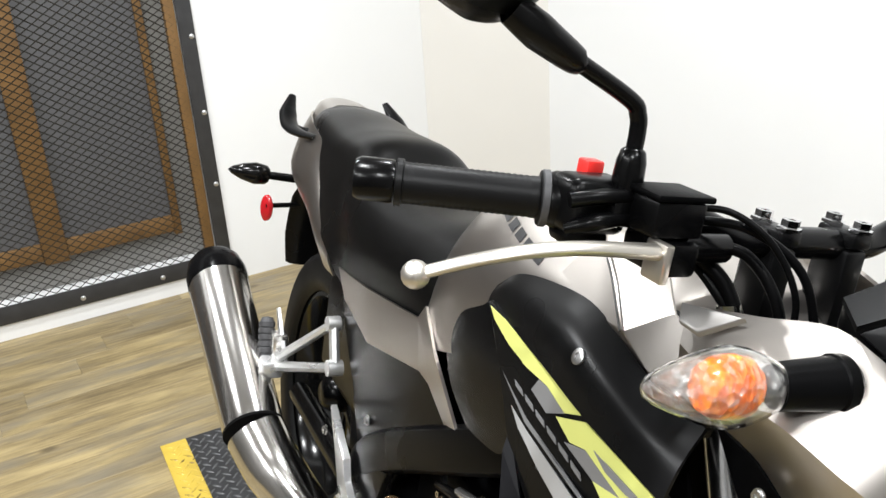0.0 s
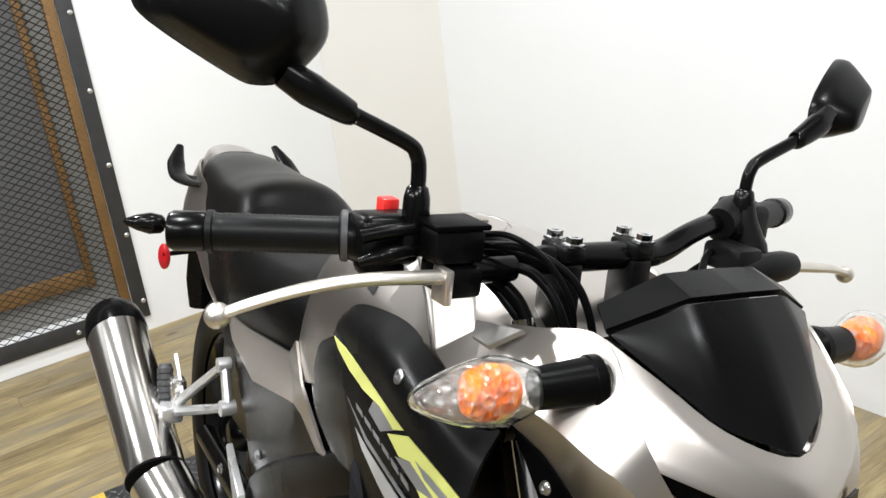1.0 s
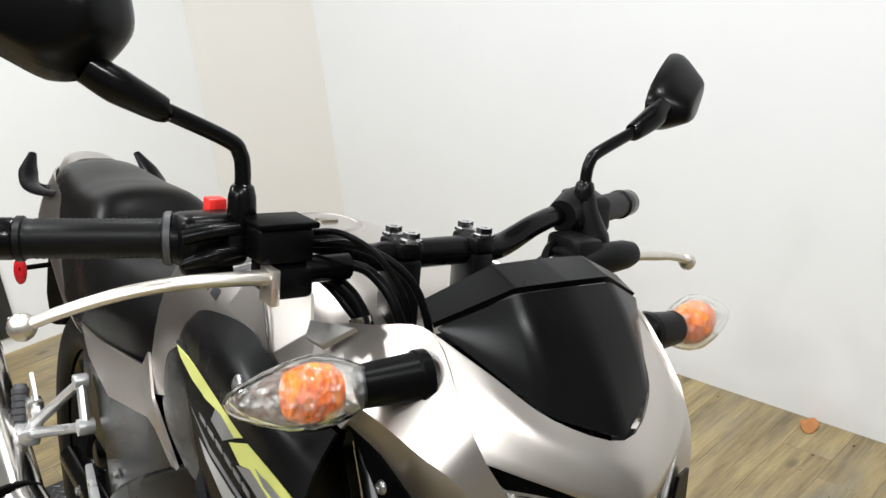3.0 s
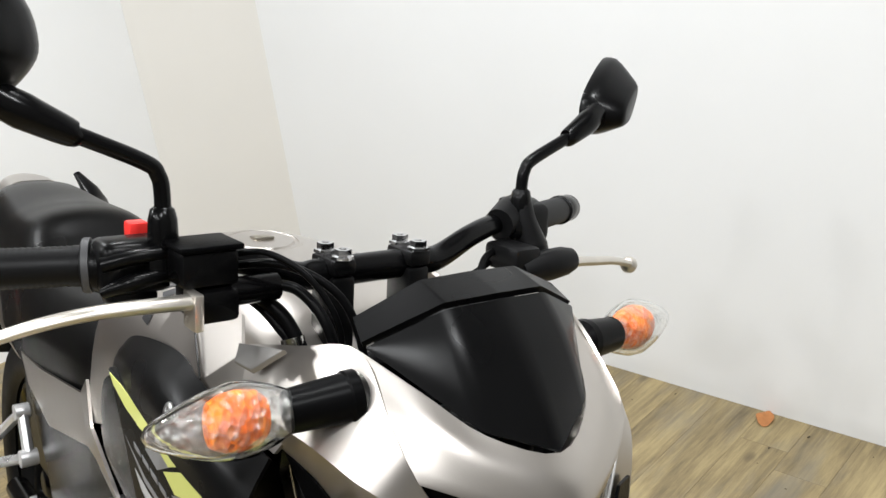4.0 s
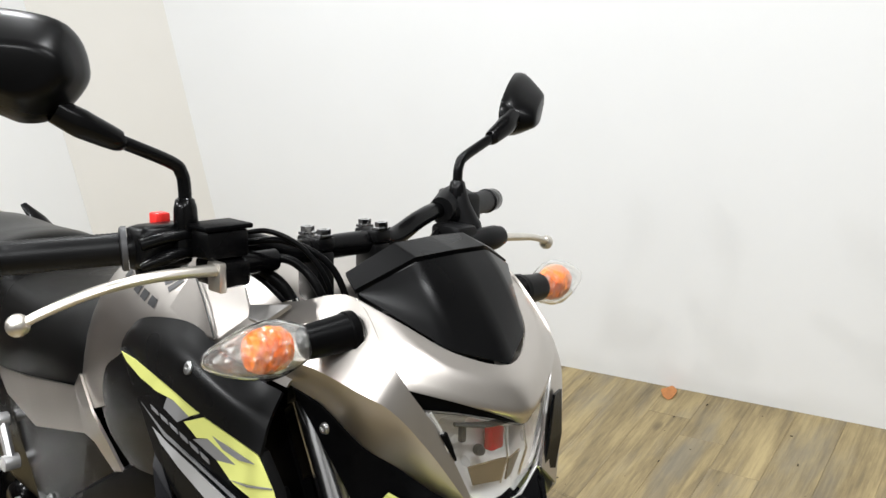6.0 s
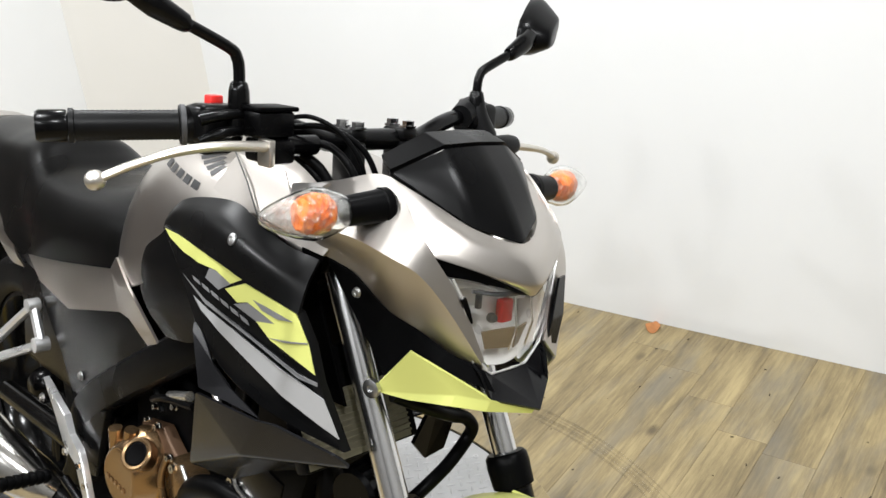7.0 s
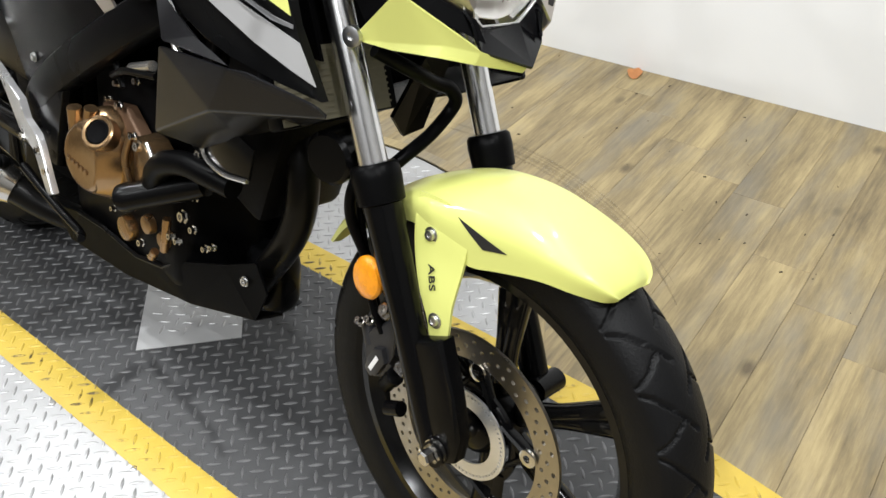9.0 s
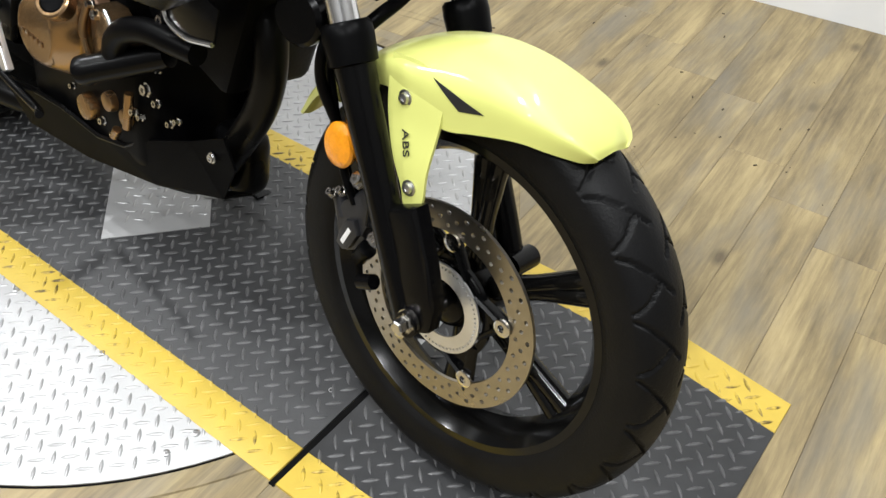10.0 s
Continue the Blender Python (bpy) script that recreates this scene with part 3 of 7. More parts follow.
def paint_mat():
    """Plate paint: yellow outside the painted line, black within, worn on the crowns."""
    m = mat("painted_tread_lugs", (0.045, 0.0455, 0.047), 0.36, 0.1, 0.5, 60, 0.1, 300, ior=1.5, col2=(0.11, 0.11, 0.112))
    nt = m.node_tree
    b = nt.nodes["Principled BSDF"]
    black = b.inputs["Base Color"].links[0].from_socket
    tc = nt.nodes.new("ShaderNodeTexCoord")
    sx = nt.nodes.new("ShaderNodeSeparateXYZ")
    nt.links.new(tc.outputs["Object"], sx.inputs[0])

    def node(op, a, c, d=0.0):
        q = nt.nodes.new("ShaderNodeMath")
        q.operation = op
        for k, val in enumerate((a, c, d)):
            if isinstance(val, (int, float)):
                q.inputs[k].default_value = val
            else:
                nt.links.new(val, q.inputs[k])
        return q.outputs[0]
    front = nt.nodes.new("ShaderNodeMapRange")
    front.inputs["From Min"].default_value, front.inputs["From Max"].default_value = TAPER, Y0
    front.inputs["To Min"].default_value, front.inputs["To Max"].default_value = IN, IN - 0.03
    nt.links.new(sx.outputs["Y"], front.inputs["Value"])
    edge = node("GREATER_THAN", node("ABSOLUTE", sx.outputs["X"], 0.0), front.outputs[0])
    # scuffed crowns: dark rubber on the yellow, bare grey on the black
    ns = nt.nodes.new("ShaderNodeTexNoise")
    ns.inputs["Scale"].default_value = 7
    nt.links.new(tc.outputs["Object"], ns.inputs["Vector"])
    fine = nt.nodes.new("ShaderNodeTexNoise")
    fine.inputs["Scale"].default_value = 90
    nt.links.new(tc.outputs["Object"], fine.inputs["Vector"])
    wear = nt.nodes.new("ShaderNodeMapRange")
    wear.inputs["From Min"].default_value, wear.inputs["From Max"].default_value = 0.56, 0.66
    nt.links.new(node("MULTIPLY_ADD", fine.outputs["Fac"], 0.35, node("MULTIPLY", ns.outputs["Fac"], 0.75)), wear.inputs["Value"])
    ym = nt.nodes.new("ShaderNodeMixRGB")
    ym.inputs[1].default_value, ym.inputs[2].default_value = (0.56, 0.40, 0.06, 1), (0.10, 0.07, 0.02, 1)
    nt.links.new(wear.outputs[0], ym.inputs[0])
    mx = nt.nodes.new("ShaderNodeMixRGB")
    nt.links.new(edge, mx.inputs[0])
    nt.links.new(black, mx.inputs[1])
    nt.links.new(ym.outputs[0], mx.inputs[2])
    nt.links.new(mx.outputs[0], b.inputs["Base Color"])
    return m


sp = [s for s in lug_grid(-HW + 0.010, HW - 0.010, Y0 + 0.012, Y1 - 0.012) if abs(s[1] - SEAM) > 0.016 and (s[1] > TAPER or abs(s[0]) < HW - 0.012 - 0.03 * (TAPER - s[1]) / (TAPER - Y0))]
lugs("tread", sp, paint_mat(), platform, PZ)
# bare plate let into the deck under the engine
patch = thing("bare_plate", "square of bare tread plate on the black deck", "plate", PLAT @ pose(0.0, 0.16, PZ))
bm = B()
plate(bm, [(-0.138, -0.068, 0.002), (0.008, -0.2, 0.002), (0.175, -0.02, 0.002), (0.025, 0.112, 0.002)], 0.002, 0.0004, (0, 0, 1))
part("sheet", bm, M_SILVER_PLATE, patch)
lugs("tread", [s for s in lug_grid(-0.12, 0.18, -0.19, 0.1, LUG, 0.6) if abs((s[0] - 0.03) * 0.77 - (s[1] + 0.05) * 0.64) < 0.09 and abs((s[0] - 0.03) * 0.64 + (s[1] + 0.05) * 0.77) < 0.09], M_BARE_LUG, patch, 0.002)

# dry leaf and crumbs on the floor by the wall
leaf = B()
skin(leaf, [[(-0.03, -0.012, 0.004), (0, -0.02, 0.010), (0.03, -0.01, 0.004)], [(-0.036, 0, 0.003), (0, 0, 0.006), (0.036, 0, 0.006)], [(-0.025, 0.014, 0.006), (0, 0.024, 0.012), (0.028, 0.012, 0.004)]], 3, 3, 0.0006)
lf = part("dry_leaf", leaf, M_LEAF)
lf.matrix_world = pose(1.535, 0.037, -0.005, 0, 0, 20)
tagged(lf, "curled brown dry leaf lying on the floor", "leaf")
bm = B()
rg = random.Random(7)
for k in range(60):
    u, v = rg.uniform(0.75, 1.54) ** 1.0, rg.uniform(-1.1, 0.7)
    s = rg.uniform(0.0012, 0.004)
    p = ROOM @ Vector((u, v, 0))
    box(bm, (-s, -s * 0.4, 0), (s, s * 0.4, s * 0.5), 0, pose(p.x, p.y, -0.004, 0, 0, rg.uniform(0, 180)))
tagged(part("floor_crumbs", bm, M_GRIT), "small dark crumbs of dirt scattered on the floor", "dirt", kind="stuff")

# thin dark arcs on the floor beside the turntable, patchy and partly transparent
M_FLOORARC = mat("tyre_scuff", (0.05, 0.04, 0.03), 0.6, 0, 0.2, 20)
_nt = M_FLOORARC.node_tree
_tc, _ns, _mr, _tr, _mx = (_nt.nodes.new(k) for k in ("ShaderNodeTexCoord", "ShaderNodeTexNoise", "ShaderNodeMapRange", "ShaderNodeBsdfTransparent", "ShaderNodeMixShader"))
_ns.inputs["Scale"].default_value = 14
_ns.inputs["Detail"].default_value = 8
_nt.links.new(_tc.outputs["Object"], _ns.inputs["Vector"])
_nt.links.new(_ns.outputs["Fac"], _mr.inputs["Value"])
_mr.inputs["From Min"].default_value, _mr.inputs["From Max"].default_value = 0.3, 0.75
_mr.inputs["To Min"].default_value, _mr.inputs["To Max"].default_value = 0.0, 0.32
_nt.links.new(_mr.outputs[0], _mx.inputs[0])
_nt.links.new(_tr.outputs[0], _mx.inputs[1])
_nt.links.new(_nt.nodes["Principled BSDF"].outputs[0], _mx.inputs[2])
_nt.links.new(_mx.outputs[0], _nt.nodes["Material Output"].inputs["Surface"])
arc_v, arc_f = [], []
for r0, r1, a0, a1 in ((0.918, 0.926, -34, 8), (0.932, 0.947, -42, 20), (0.952, 0.957, -38, 2), (0.962, 0.972, -30, 24)):
    for k in range(61):
        a = radians(a0 + (a1 - a0) * k / 60)
        thin = 0.15 + 0.85 * math.sin(math.pi * k / 60)
        m_ = (r0 + r1) / 2
        for e in (-1, 1):
            r2 = m_ + e * (r1 - r0) / 2 * thin
            arc_v.append((0.03 + r2 * math.cos(a), 0.03 + r2 * math.sin(a), -0.0032))
        if k:
            b_ = len(arc_v) - 4
            arc_f.append((b_, b_ + 1, b_ + 3, b_ + 2))
me = bpy.data.meshes.new("tyre_scuff")
me.from_pydata(arc_v, [], arc_f)
me.materials.append(M_FLOORARC)
tagged(new("tyre_scuff", me), "thin dark curved arcs on the plank floor", "stain", kind="stuff")


# ---- the motorcycle: x to its left, y to its rear, z up, leaning on its stand ----
bike = thing("motorcycle", "silver and acid-yellow naked motorcycle leaning on its side stand", "motorcycle", pose(0, 0, 0.0, 0, 12.955, 0))
FA, RA = Vector((0, -0.69, 0.293)), Vector((0.0, 0.70, 0.312))
WC = Vector((0.014, -0.693, 0.300))


def both(name, fn, material, label="", parent=None):
    """A part on the right side and its mirror image on the left."""
    obs = []
    for s in (1, -1):
        bm = B()
        fn(bm)
        if s < 0:
            for vv in bm.verts:
                vv.co.x = -vv.co.x
            bmesh.ops.reverse_faces(bm, faces=bm.faces)
        obs.append(part(name, bm, material, parent or bike, label))
    return obs


# --- wheels ---
def tyre(centre, R, half, rim, parent, pitch):
    prof = [(-0.80, rim + 0.004), (-0.93, rim + 0.014), (-1.0, rim + 0.03), (-0.99, R - 0.026), (-0.9, R - 0.0165), (-0.75, R - 0.0095), (-0.5, R - 0.0045), (-0.25, R - 0.001), (0, R)]
    prof = prof + [(-a, r) for a, r in prof[-2::-1]]
    xs = np.interp(np.linspace(0, len(prof) - 1, 65), range(len(prof)), [p[0] * half for p in prof])
    rs = np.interp(np.linspace(0, len(prof) - 1, 65), range(len(prof)), [p[1] for p in prof])
    for _ in range(2):
        rs[1:-1] = (rs[:-2] + 2 * rs[1:-1] + rs[2:]) / 4
        xs[1:-1] = (xs[:-2] + 2 * xs[1:-1] + xs[2:]) / 4
    N = 960
    th = np.arange(N) * 2 * np.pi / N
    s = th[:, None] * R / pitch
    s = s * round(2 * np.pi * R / pitch) / (2 * np.pi * R / pitch)
    ax = np.abs(xs)[None, :] / half
    off = np.where(xs[None, :] > 0, 0.5, 0.0)
    ph = (s + off + 0.85 * ax) % 1.0
    ph2 = (s + off + 0.45 - 0.55 * ax) % 1.0
    g = np.where((ph < 0.062) & (ax > 0.06) & (ax < 0.96), 1.0, 0.0)
    g = np.maximum(g, np.where((ph2 < 0.062) & (ax > 0.36) & (ax < 0.96), 1.0, 0.0))
    g = np.where(rs[None, :] > R - 0.03, g, 0)
    rr = rs[None, :] - 0.0052 * g
    vs = np.stack([np.broadcast_to(xs[None, :], rr.shape), rr * np.cos(th)[:, None], rr * np.sin(th)[:, None]], -1) + np.array(centre)
    K = len(xs)
    i, j = np.meshgrid(np.arange(N), np.arange(K - 1), indexing="ij")
    i2 = (i + 1) % N
    f = np.stack([i * K + j, i * K + j + 1, i2 * K + j + 1, i2 * K + j], -1).reshape(-1, 4)
    me = bpy.data.meshes.new("tyre")
    me.from_pydata(vs.reshape(-1, 3).tolist(), [], f.tolist())
    me.polygons.foreach_set("use_smooth", [True] * len(me.polygons))
    me.materials.append(M_TYRE)
    ob = new("tyre", me)
    ob.parent = parent
    return ob


def wheel(name, c, R, half, rimr, rimh, pitch, nsp=6):
    bm = B()
    prof = [(-rimh, rimr + 0.006), (-rimh - 0.004, rimr + 0.004), (-rimh - 0.004, rimr - 0.006), (-rimh + 0.008, rimr - 0.016), (-rimh * 0.5, rimr - 0.022), (0, rimr - 0.03),
            (rimh * 0.5, rimr - 0.022), (rimh - 0.008, rimr - 0.016), (rimh + 0.004, rimr - 0.006), (rimh + 0.004, rimr + 0.004), (rimh, rimr + 0.006), (rimh * 0.6, rimr - 0.006), (-rimh * 0.6, rimr - 0.006)]
    lathe(bm, prof, c, (1, 0, 0), 96, closed=True)
    w = part(name, bm, M_GLOSS, bike, "gloss black cast wheel with split spokes")
    tyre(c, R, half, rimr, w, pitch)
    bm = B()
    lathe(bm, [(-0.055, 0.022), (-0.05, 0.03), (-0.03, 0.042), (0.03, 0.042), (0.05, 0.03), (0.05, 0.022)], c, (1, 0, 0), 32)
    part("hub", bm, M_SATIN, w)
    for k in range(nsp):
        for d in (-0.058, 0.058):
            a = 2 * math.pi * (k + 0.483) / nsp
            p0 = Vector((0, math.cos(a + d * 1.2) * 0.036, math.sin(a + d * 1.2) * 0.036)) + c
            p1 = Vector((0, math.cos(a + d * 0.75) * 0.11, math.sin(a + d * 0.75) * 0.11)) + c
            p2 = Vector((0, math.cos(a + d) * (rimr - 0.02), math.sin(a + d) * (rimr - 0.02))) + c
            bm = B()
            tube(bm, [p0, p1, p2], [0.014, 0.0115, 0.0135], 10, 5)
            part("spoke", bm, M_GLOSS, w)
    return w


fw = wheel("front_wheel", WC, 0.2855, 0.047, 0.210, 0.034, 0.075)
fw.matrix_local = Matrix.Translation(WC) @ pose(0, 0, 0, 0, -1.9, 0) @ Matrix.Translation(-WC)
rw = wheel("rear_wheel", RA, 0.312, 0.072, 0.216, 0.05, 0.085)


def drilled_disc(bm, c, x, ro, ri, th, rows, n):
    """A flat ring with rows of holes: a fine annular grid without the cells of the holes."""
    N, K = 240, 12
    rad = np.linspace(ri, ro, K + 1)
    vs = [[[bm.verts.new((x + s * th / 2, c[1] + r * math.cos(2 * math.pi * i / N), c[2] + r * math.sin(2 * math.pi * i / N))) for r in rad] for i in range(N)] for s in (-1, 1)]
    holes = set()
    for k in range(n):
        for q, rr in enumerate(rows):
            i0 = round((k + 0.5 * (q % 2)) * N / n)
            j0 = int((rr - ri) / (ro - ri) * K)
            for di in (0, 1):
                for dj in (0, 1):
                    holes.add(((i0 + di) % N, j0 + dj))
            # the corners of the cut are drawn in, so that the hole is round
            ac, rc = 2 * math.pi * (i0 + 1) / N, rad[min(j0 + 1, K)]
            for di in (0, 2):
                for dj in (0, 2):
                    if j0 + dj <= K:
                        for side in vs:
                            v = side[(i0 + di) % N][j0 + dj].co
                            v.y += (c[1] + rc * math.cos(ac) - v.y) * 0.26
                            v.z += (c[2] + rc * math.sin(ac) - v.z) * 0.26
    for i in range(N):
        i2 = (i + 1) % N
        for j in range(K):
            if (i, j) in holes:
                a = [vs[0][i][j], vs[0][i2][j], vs[0][i2][j + 1], vs[0][i][j + 1]]
                b = [vs[1][i][j], vs[1][i2][j], vs[1][i2][j + 1], vs[1][i][j + 1]]
                nb = (((i - 1) % N, j), (i, j - 1), (i2, j), (i, j + 1))
                for m, (p, q) in zip(((3, 0), (0, 1), (1, 2), (2, 3)), ((3, 0), (0, 1), (1, 2), (2, 3))):
                    cell = {(3, 0): nb[0], (0, 1): nb[1], (1, 2): nb[2], (2, 3): nb[3]}[(p, q)]
                    if cell not in holes:
                        bm.faces.new((a[p], a[q], b[q], b[p]))
                continue
            bm.faces.new((vs[0][i][j], vs[0][i2][j], vs[0][i2][j + 1], vs[0][i][j + 1]))
            bm.faces.new((vs[1][i][j], vs[1][i][j + 1], vs[1][i2][j + 1], vs[1][i2][j]))
        bm.faces.new((vs[0][i][0], vs[1][i][0], vs[1][i2][0], vs[0][i2][0]))
        bm.faces.new((vs[0][i][K], vs[0][i2][K], vs[1][i2][K], vs[1][i][K]))


DX = -0.041
bm = B()
drilled_disc(bm, WC, DX, 0.1375, 0.104, 0.0045, (0.1115, 0.120, 0.129), 30)
part("brake_disc", bm, M_DISC, fw, "drilled steel brake disc")
bm = B()
lathe(bm, [(DX + 0.006, 0.062), (DX + 0.001, 0.062), (DX + 0.001, 0.072), (DX + 0.006, 0.072)], (0, WC.y, WC.z), (1, 0, 0), 48, closed=True)
dc = part("disc_carrier", bm, M_SATIN, fw)
for k in range(5):
    a = 2 * math.pi * k / 5 + radians(92)
    for d in (-0.30, 0.30):
        bm = B()
        p0 = (DX + 0.002, WC.y + 0.062 * math.cos(a + d * 1.5), WC.z + 0.062 * math.sin(a + d * 1.5))
        p1 = (DX + 0.002, WC.y + 0.097 * math.cos(a), WC.z + 0.097 * math.sin(a))
        tube(bm, [p0, p1], [0.008, 0.010], 8, smooth=False, flat=0.5)
        part("carrier_arm", bm, M_SATIN, dc)
for k in range(5):
    a = 2 * math.pi * k / 5 + radians(92)
    bm = B()
    lathe(bm, [(0, 0.0115), (0.003, 0.0115), (0.004, 0.009), (0.004, 0.005), (0.002, 0.0045), (0.002, 0)], (DX - 0.004, WC.y + 0.096 * math.cos(a), WC.z + 0.096 * math.sin(a)), (-1, 0, 0), 20)
    part("disc_bolt", bm, M_STEEL, fw)
bm = B()
drilled_disc(bm, WC, DX - 0.005, 0.0618, 0.040, 0.0025, (0.056,), 60)
part("sensor_ring", bm, M_CAST, fw, "slotted steel wheel speed ring")


# --- fork ---
def fork_y(z):
    return -0.692 + 0.488 * (z - 0.30)


def fork_pt(x, z, dy=0.0):
    return Vector((x, fork_y(z) + dy, z))


FX = 0.098
for s in (-1, 1):
    x = s * FX
    bm = B()
    tube(bm, [fork_pt(x, 0.305), fork_pt(x, 0.34), fork_pt(x, 0.45), fork_pt(x, 0.575)], [0.0185, 0.0195, 0.0195, 0.0235], 24, smooth=False)
    lathe(bm, [(-0.022, 0.010), (-0.022, 0.016), (0.024, 0.016), (0.024, 0.010)], (x, -0.703, 0.312), (1, 0, 0), 24)
    leg = part("fork_leg", bm, M_SATIN, bike, "satin black fork slider")
    bm = B()
    plate(bm, [(s * 0.111, -0.690, 0.302), (s * 0.111, -0.712, 0.300), (s * 0.111, -0.728, 0.309), (s * 0.111, -0.730, 0.345), (s * 0.110, -0.710, 0.395), (s * 0.106, -0.680, 0.450), (s * 0.110, -0.640, 0.43), (s * 0.111, -0.668, 0.36)], 0.022, 0.005, (s, 0, 0))
    if s < 0:
        part("axle_clamp", bm, M_SATIN, leg)
    bm = B()
    tube(bm, [fork_pt(x, 0.60), fork_pt(x, 0.93)], 0.0168, 28, smooth=False)
    part("stanchion", bm, M_STANCHION, leg, "chromed fork tube")
    ax = (fork_pt(0, 1) - fork_pt(0, 0)).normalized()
    bm = B()
    lathe(bm, [(0, 0.0235), (0.002, 0.0275), (0.030, 0.029), (0.042, 0.028), (0.046, 0.0245), (0.046, 0.017)], fork_pt(x, 0.568), ax, 32)
    part("dust_seal", bm, M_RUBBER, leg)
bm = B()
lathe(bm, [(0, 0.013), (0.008, 0.013), (0.008, 0.0095), (0.022, 0.0095), (0.024, 0.007), (0.024, 0.0)], (-0.112, -0.703, 0.314), (-1, 0, 0), 6)
lathe(bm, [(0, 0.016), (0.004, 0.016), (0.004, 0.0)], (-0.1125, -0.703, 0.314), (-1, 0, 0), 24)
part("axle_nut", bm, M_STEEL, bike, "bright steel axle nut")
bm = B()
lathe(bm, [(-FX - 0.02, 0.0095), (FX + 0.03, 0.0095)], (0, WC.y, WC.z), (1, 0, 0), 16)
part("axle", bm, M_STEEL, bike)
bm = B()
for z in (0.885, 0.925):
    plate(bm, [(-0.125, fork_y(z) - 0.02, z), (0.125, fork_y(z) - 0.02, z), (0.125, fork_y(z) + 0.045, z + 0.01), (0.05, fork_y(z) + 0.085, z + 0.02), (-0.05, fork_y(z) + 0.085, z + 0.02), (-0.125, fork_y(z) + 0.045, z + 0.01)], 0.028, 0.004, (0, -0.2, 1))
part("triple_clamp", bm, M_SATIN, bike)

# --- front fender ---
bm = B()


def arc(a, r, x):
    """A point round the front axle; a in degrees from straight up, to the rear."""
    return (x, FA.y + r * math.sin(radians(a)), FA.z + r * math.cos(radians(a)))


rows = []
for a, top, half, low, side in ((-28.9, 0.3040, 0.022, 0.2975, 0.030), (-27.6, 0.3090, 0.029, 0.2935, 0.041), (-25.0, 0.3135, 0.033, 0.2880, 0.050), (-21.5, 0.317, 0.036, 0.281, 0.057), (-16.5, 0.319, 0.038, 0.272, 0.062), (-11, 0.321, 0.039, 0.260, 0.064), (-4, 0.322, 0.040, 0.247, 0.066), (4, 0.322, 0.040, 0.238, 0.068), (12, 0.321, 0.040, 0.248, 0.070), (20, 0.318, 0.039, 0.272, 0.071), (33, 0.313, 0.038, 0.286, 0.066), (48, 0.310, 0.036, 0.296, 0.058), (60, 0.308, 0.034, 0.302, 0.048)):
    bulge = (low + top) / 2 + min(0.007, 0.32 * (top - low))
    rows.append([arc(a, low, -side), arc(a, bulge, -side * 0.98), arc(a, top - 0.004, -half * 1.02), arc(a, top + 0.002, 0), arc(a, top - 0.004, half * 1.02), arc(a, bulge, side * 0.98), arc(a, low, side)])
skin(bm, rows, 5, 5, 0.003)
fender = part("front_fender", bm, M_YELLOW, bike, "glossy acid-yellow front fender", sharp=60)


def fender_leg(bm):
    skin(bm, [[(-0.0640, -0.664, 0.572), (-0.0640, -0.630, 0.588), (-0.0650, -0.586, 0.586)],
              [(-0.0696, -0.668, 0.545), (-0.0706, -0.632, 0.556), (-0.0720, -0.590, 0.562)],
              [(-0.0735, -0.669, 0.522), (-0.0755, -0.632, 0.522), (-0.0770, -0.598, 0.528)],
              [(-0.0830, -0.670, 0.480), (-0.0840, -0.645, 0.482), (-0.0850, -0.618, 0.488)],
              [(-0.0866, -0.673, 0.446), (-0.0868, -0.655, 0.450), (-0.0868, -0.640, 0.452)],
              [(-0.0870, -0.664, 0.433), (-0.0870, -0.652, 0.429), (-0.0870, -0.645, 0.437)]], 5, 5, 0.004)


both("fender_stay", fender_leg, M_YELLOW, "", fender)


fender_tree = BVHTree.FromPolygons([v.co for v in fender.data.vertices], [tuple(p.vertices) for p in fender.data.polygons])


def fender_slot(bm):
    a, b, c = Vector((-0.647, 0.580)), Vector((-0.688, 0.558)), Vector((-0.720, 0.566))
    n = 8
    net = []
    for i in range(n + 1):
        p, q = a.lerp(b, i / n), a.lerp(c, i / n)
        row = []
        for j in range(i + 1):
            w = p.lerp(q, j / i if i else 0)
            hit, nrm, _, _ = fender_tree.ray_cast(Vector((-0.3, w.x, w.y)), Vector((1, 0, 0)))
            if hit is None:
                hit, nrm = Vector((-0.068, w.x, w.y)), Vector((-1, 0, 0))
            row.append(bm.verts.new(hit + (nrm if nrm.x < 0 else -nrm) * 0.001))
        net.append(row)
    for i in range(n):
        for j in range(i + 1):
            bm.faces.new((net[i][j], net[i + 1][j], net[i + 1][j + 1]))
            if j < i:
                bm.faces.new((net[i][j], net[i + 1][j + 1], net[i][j + 1]))


both("fender_slot", fender_slot, M_DECAL, "black triangular vent", fender)
for yy, zz, xx in ((-0.617, 0.546, 0.0722), (-0.652, 0.456, 0.0866)):
    for s in (-1, 1):
        bm = B()
        lathe(bm, [(0, 0.0095), (0.001, 0.0095), (0.0012, 0.0068), (0.005, 0.006), (0.0055, 0.003), (0.004, 0.0028), (0.004, 0)], (s * xx, yy, zz), (s, 0, 0), 20)
        part("screw", bm, M_GALV, fender)


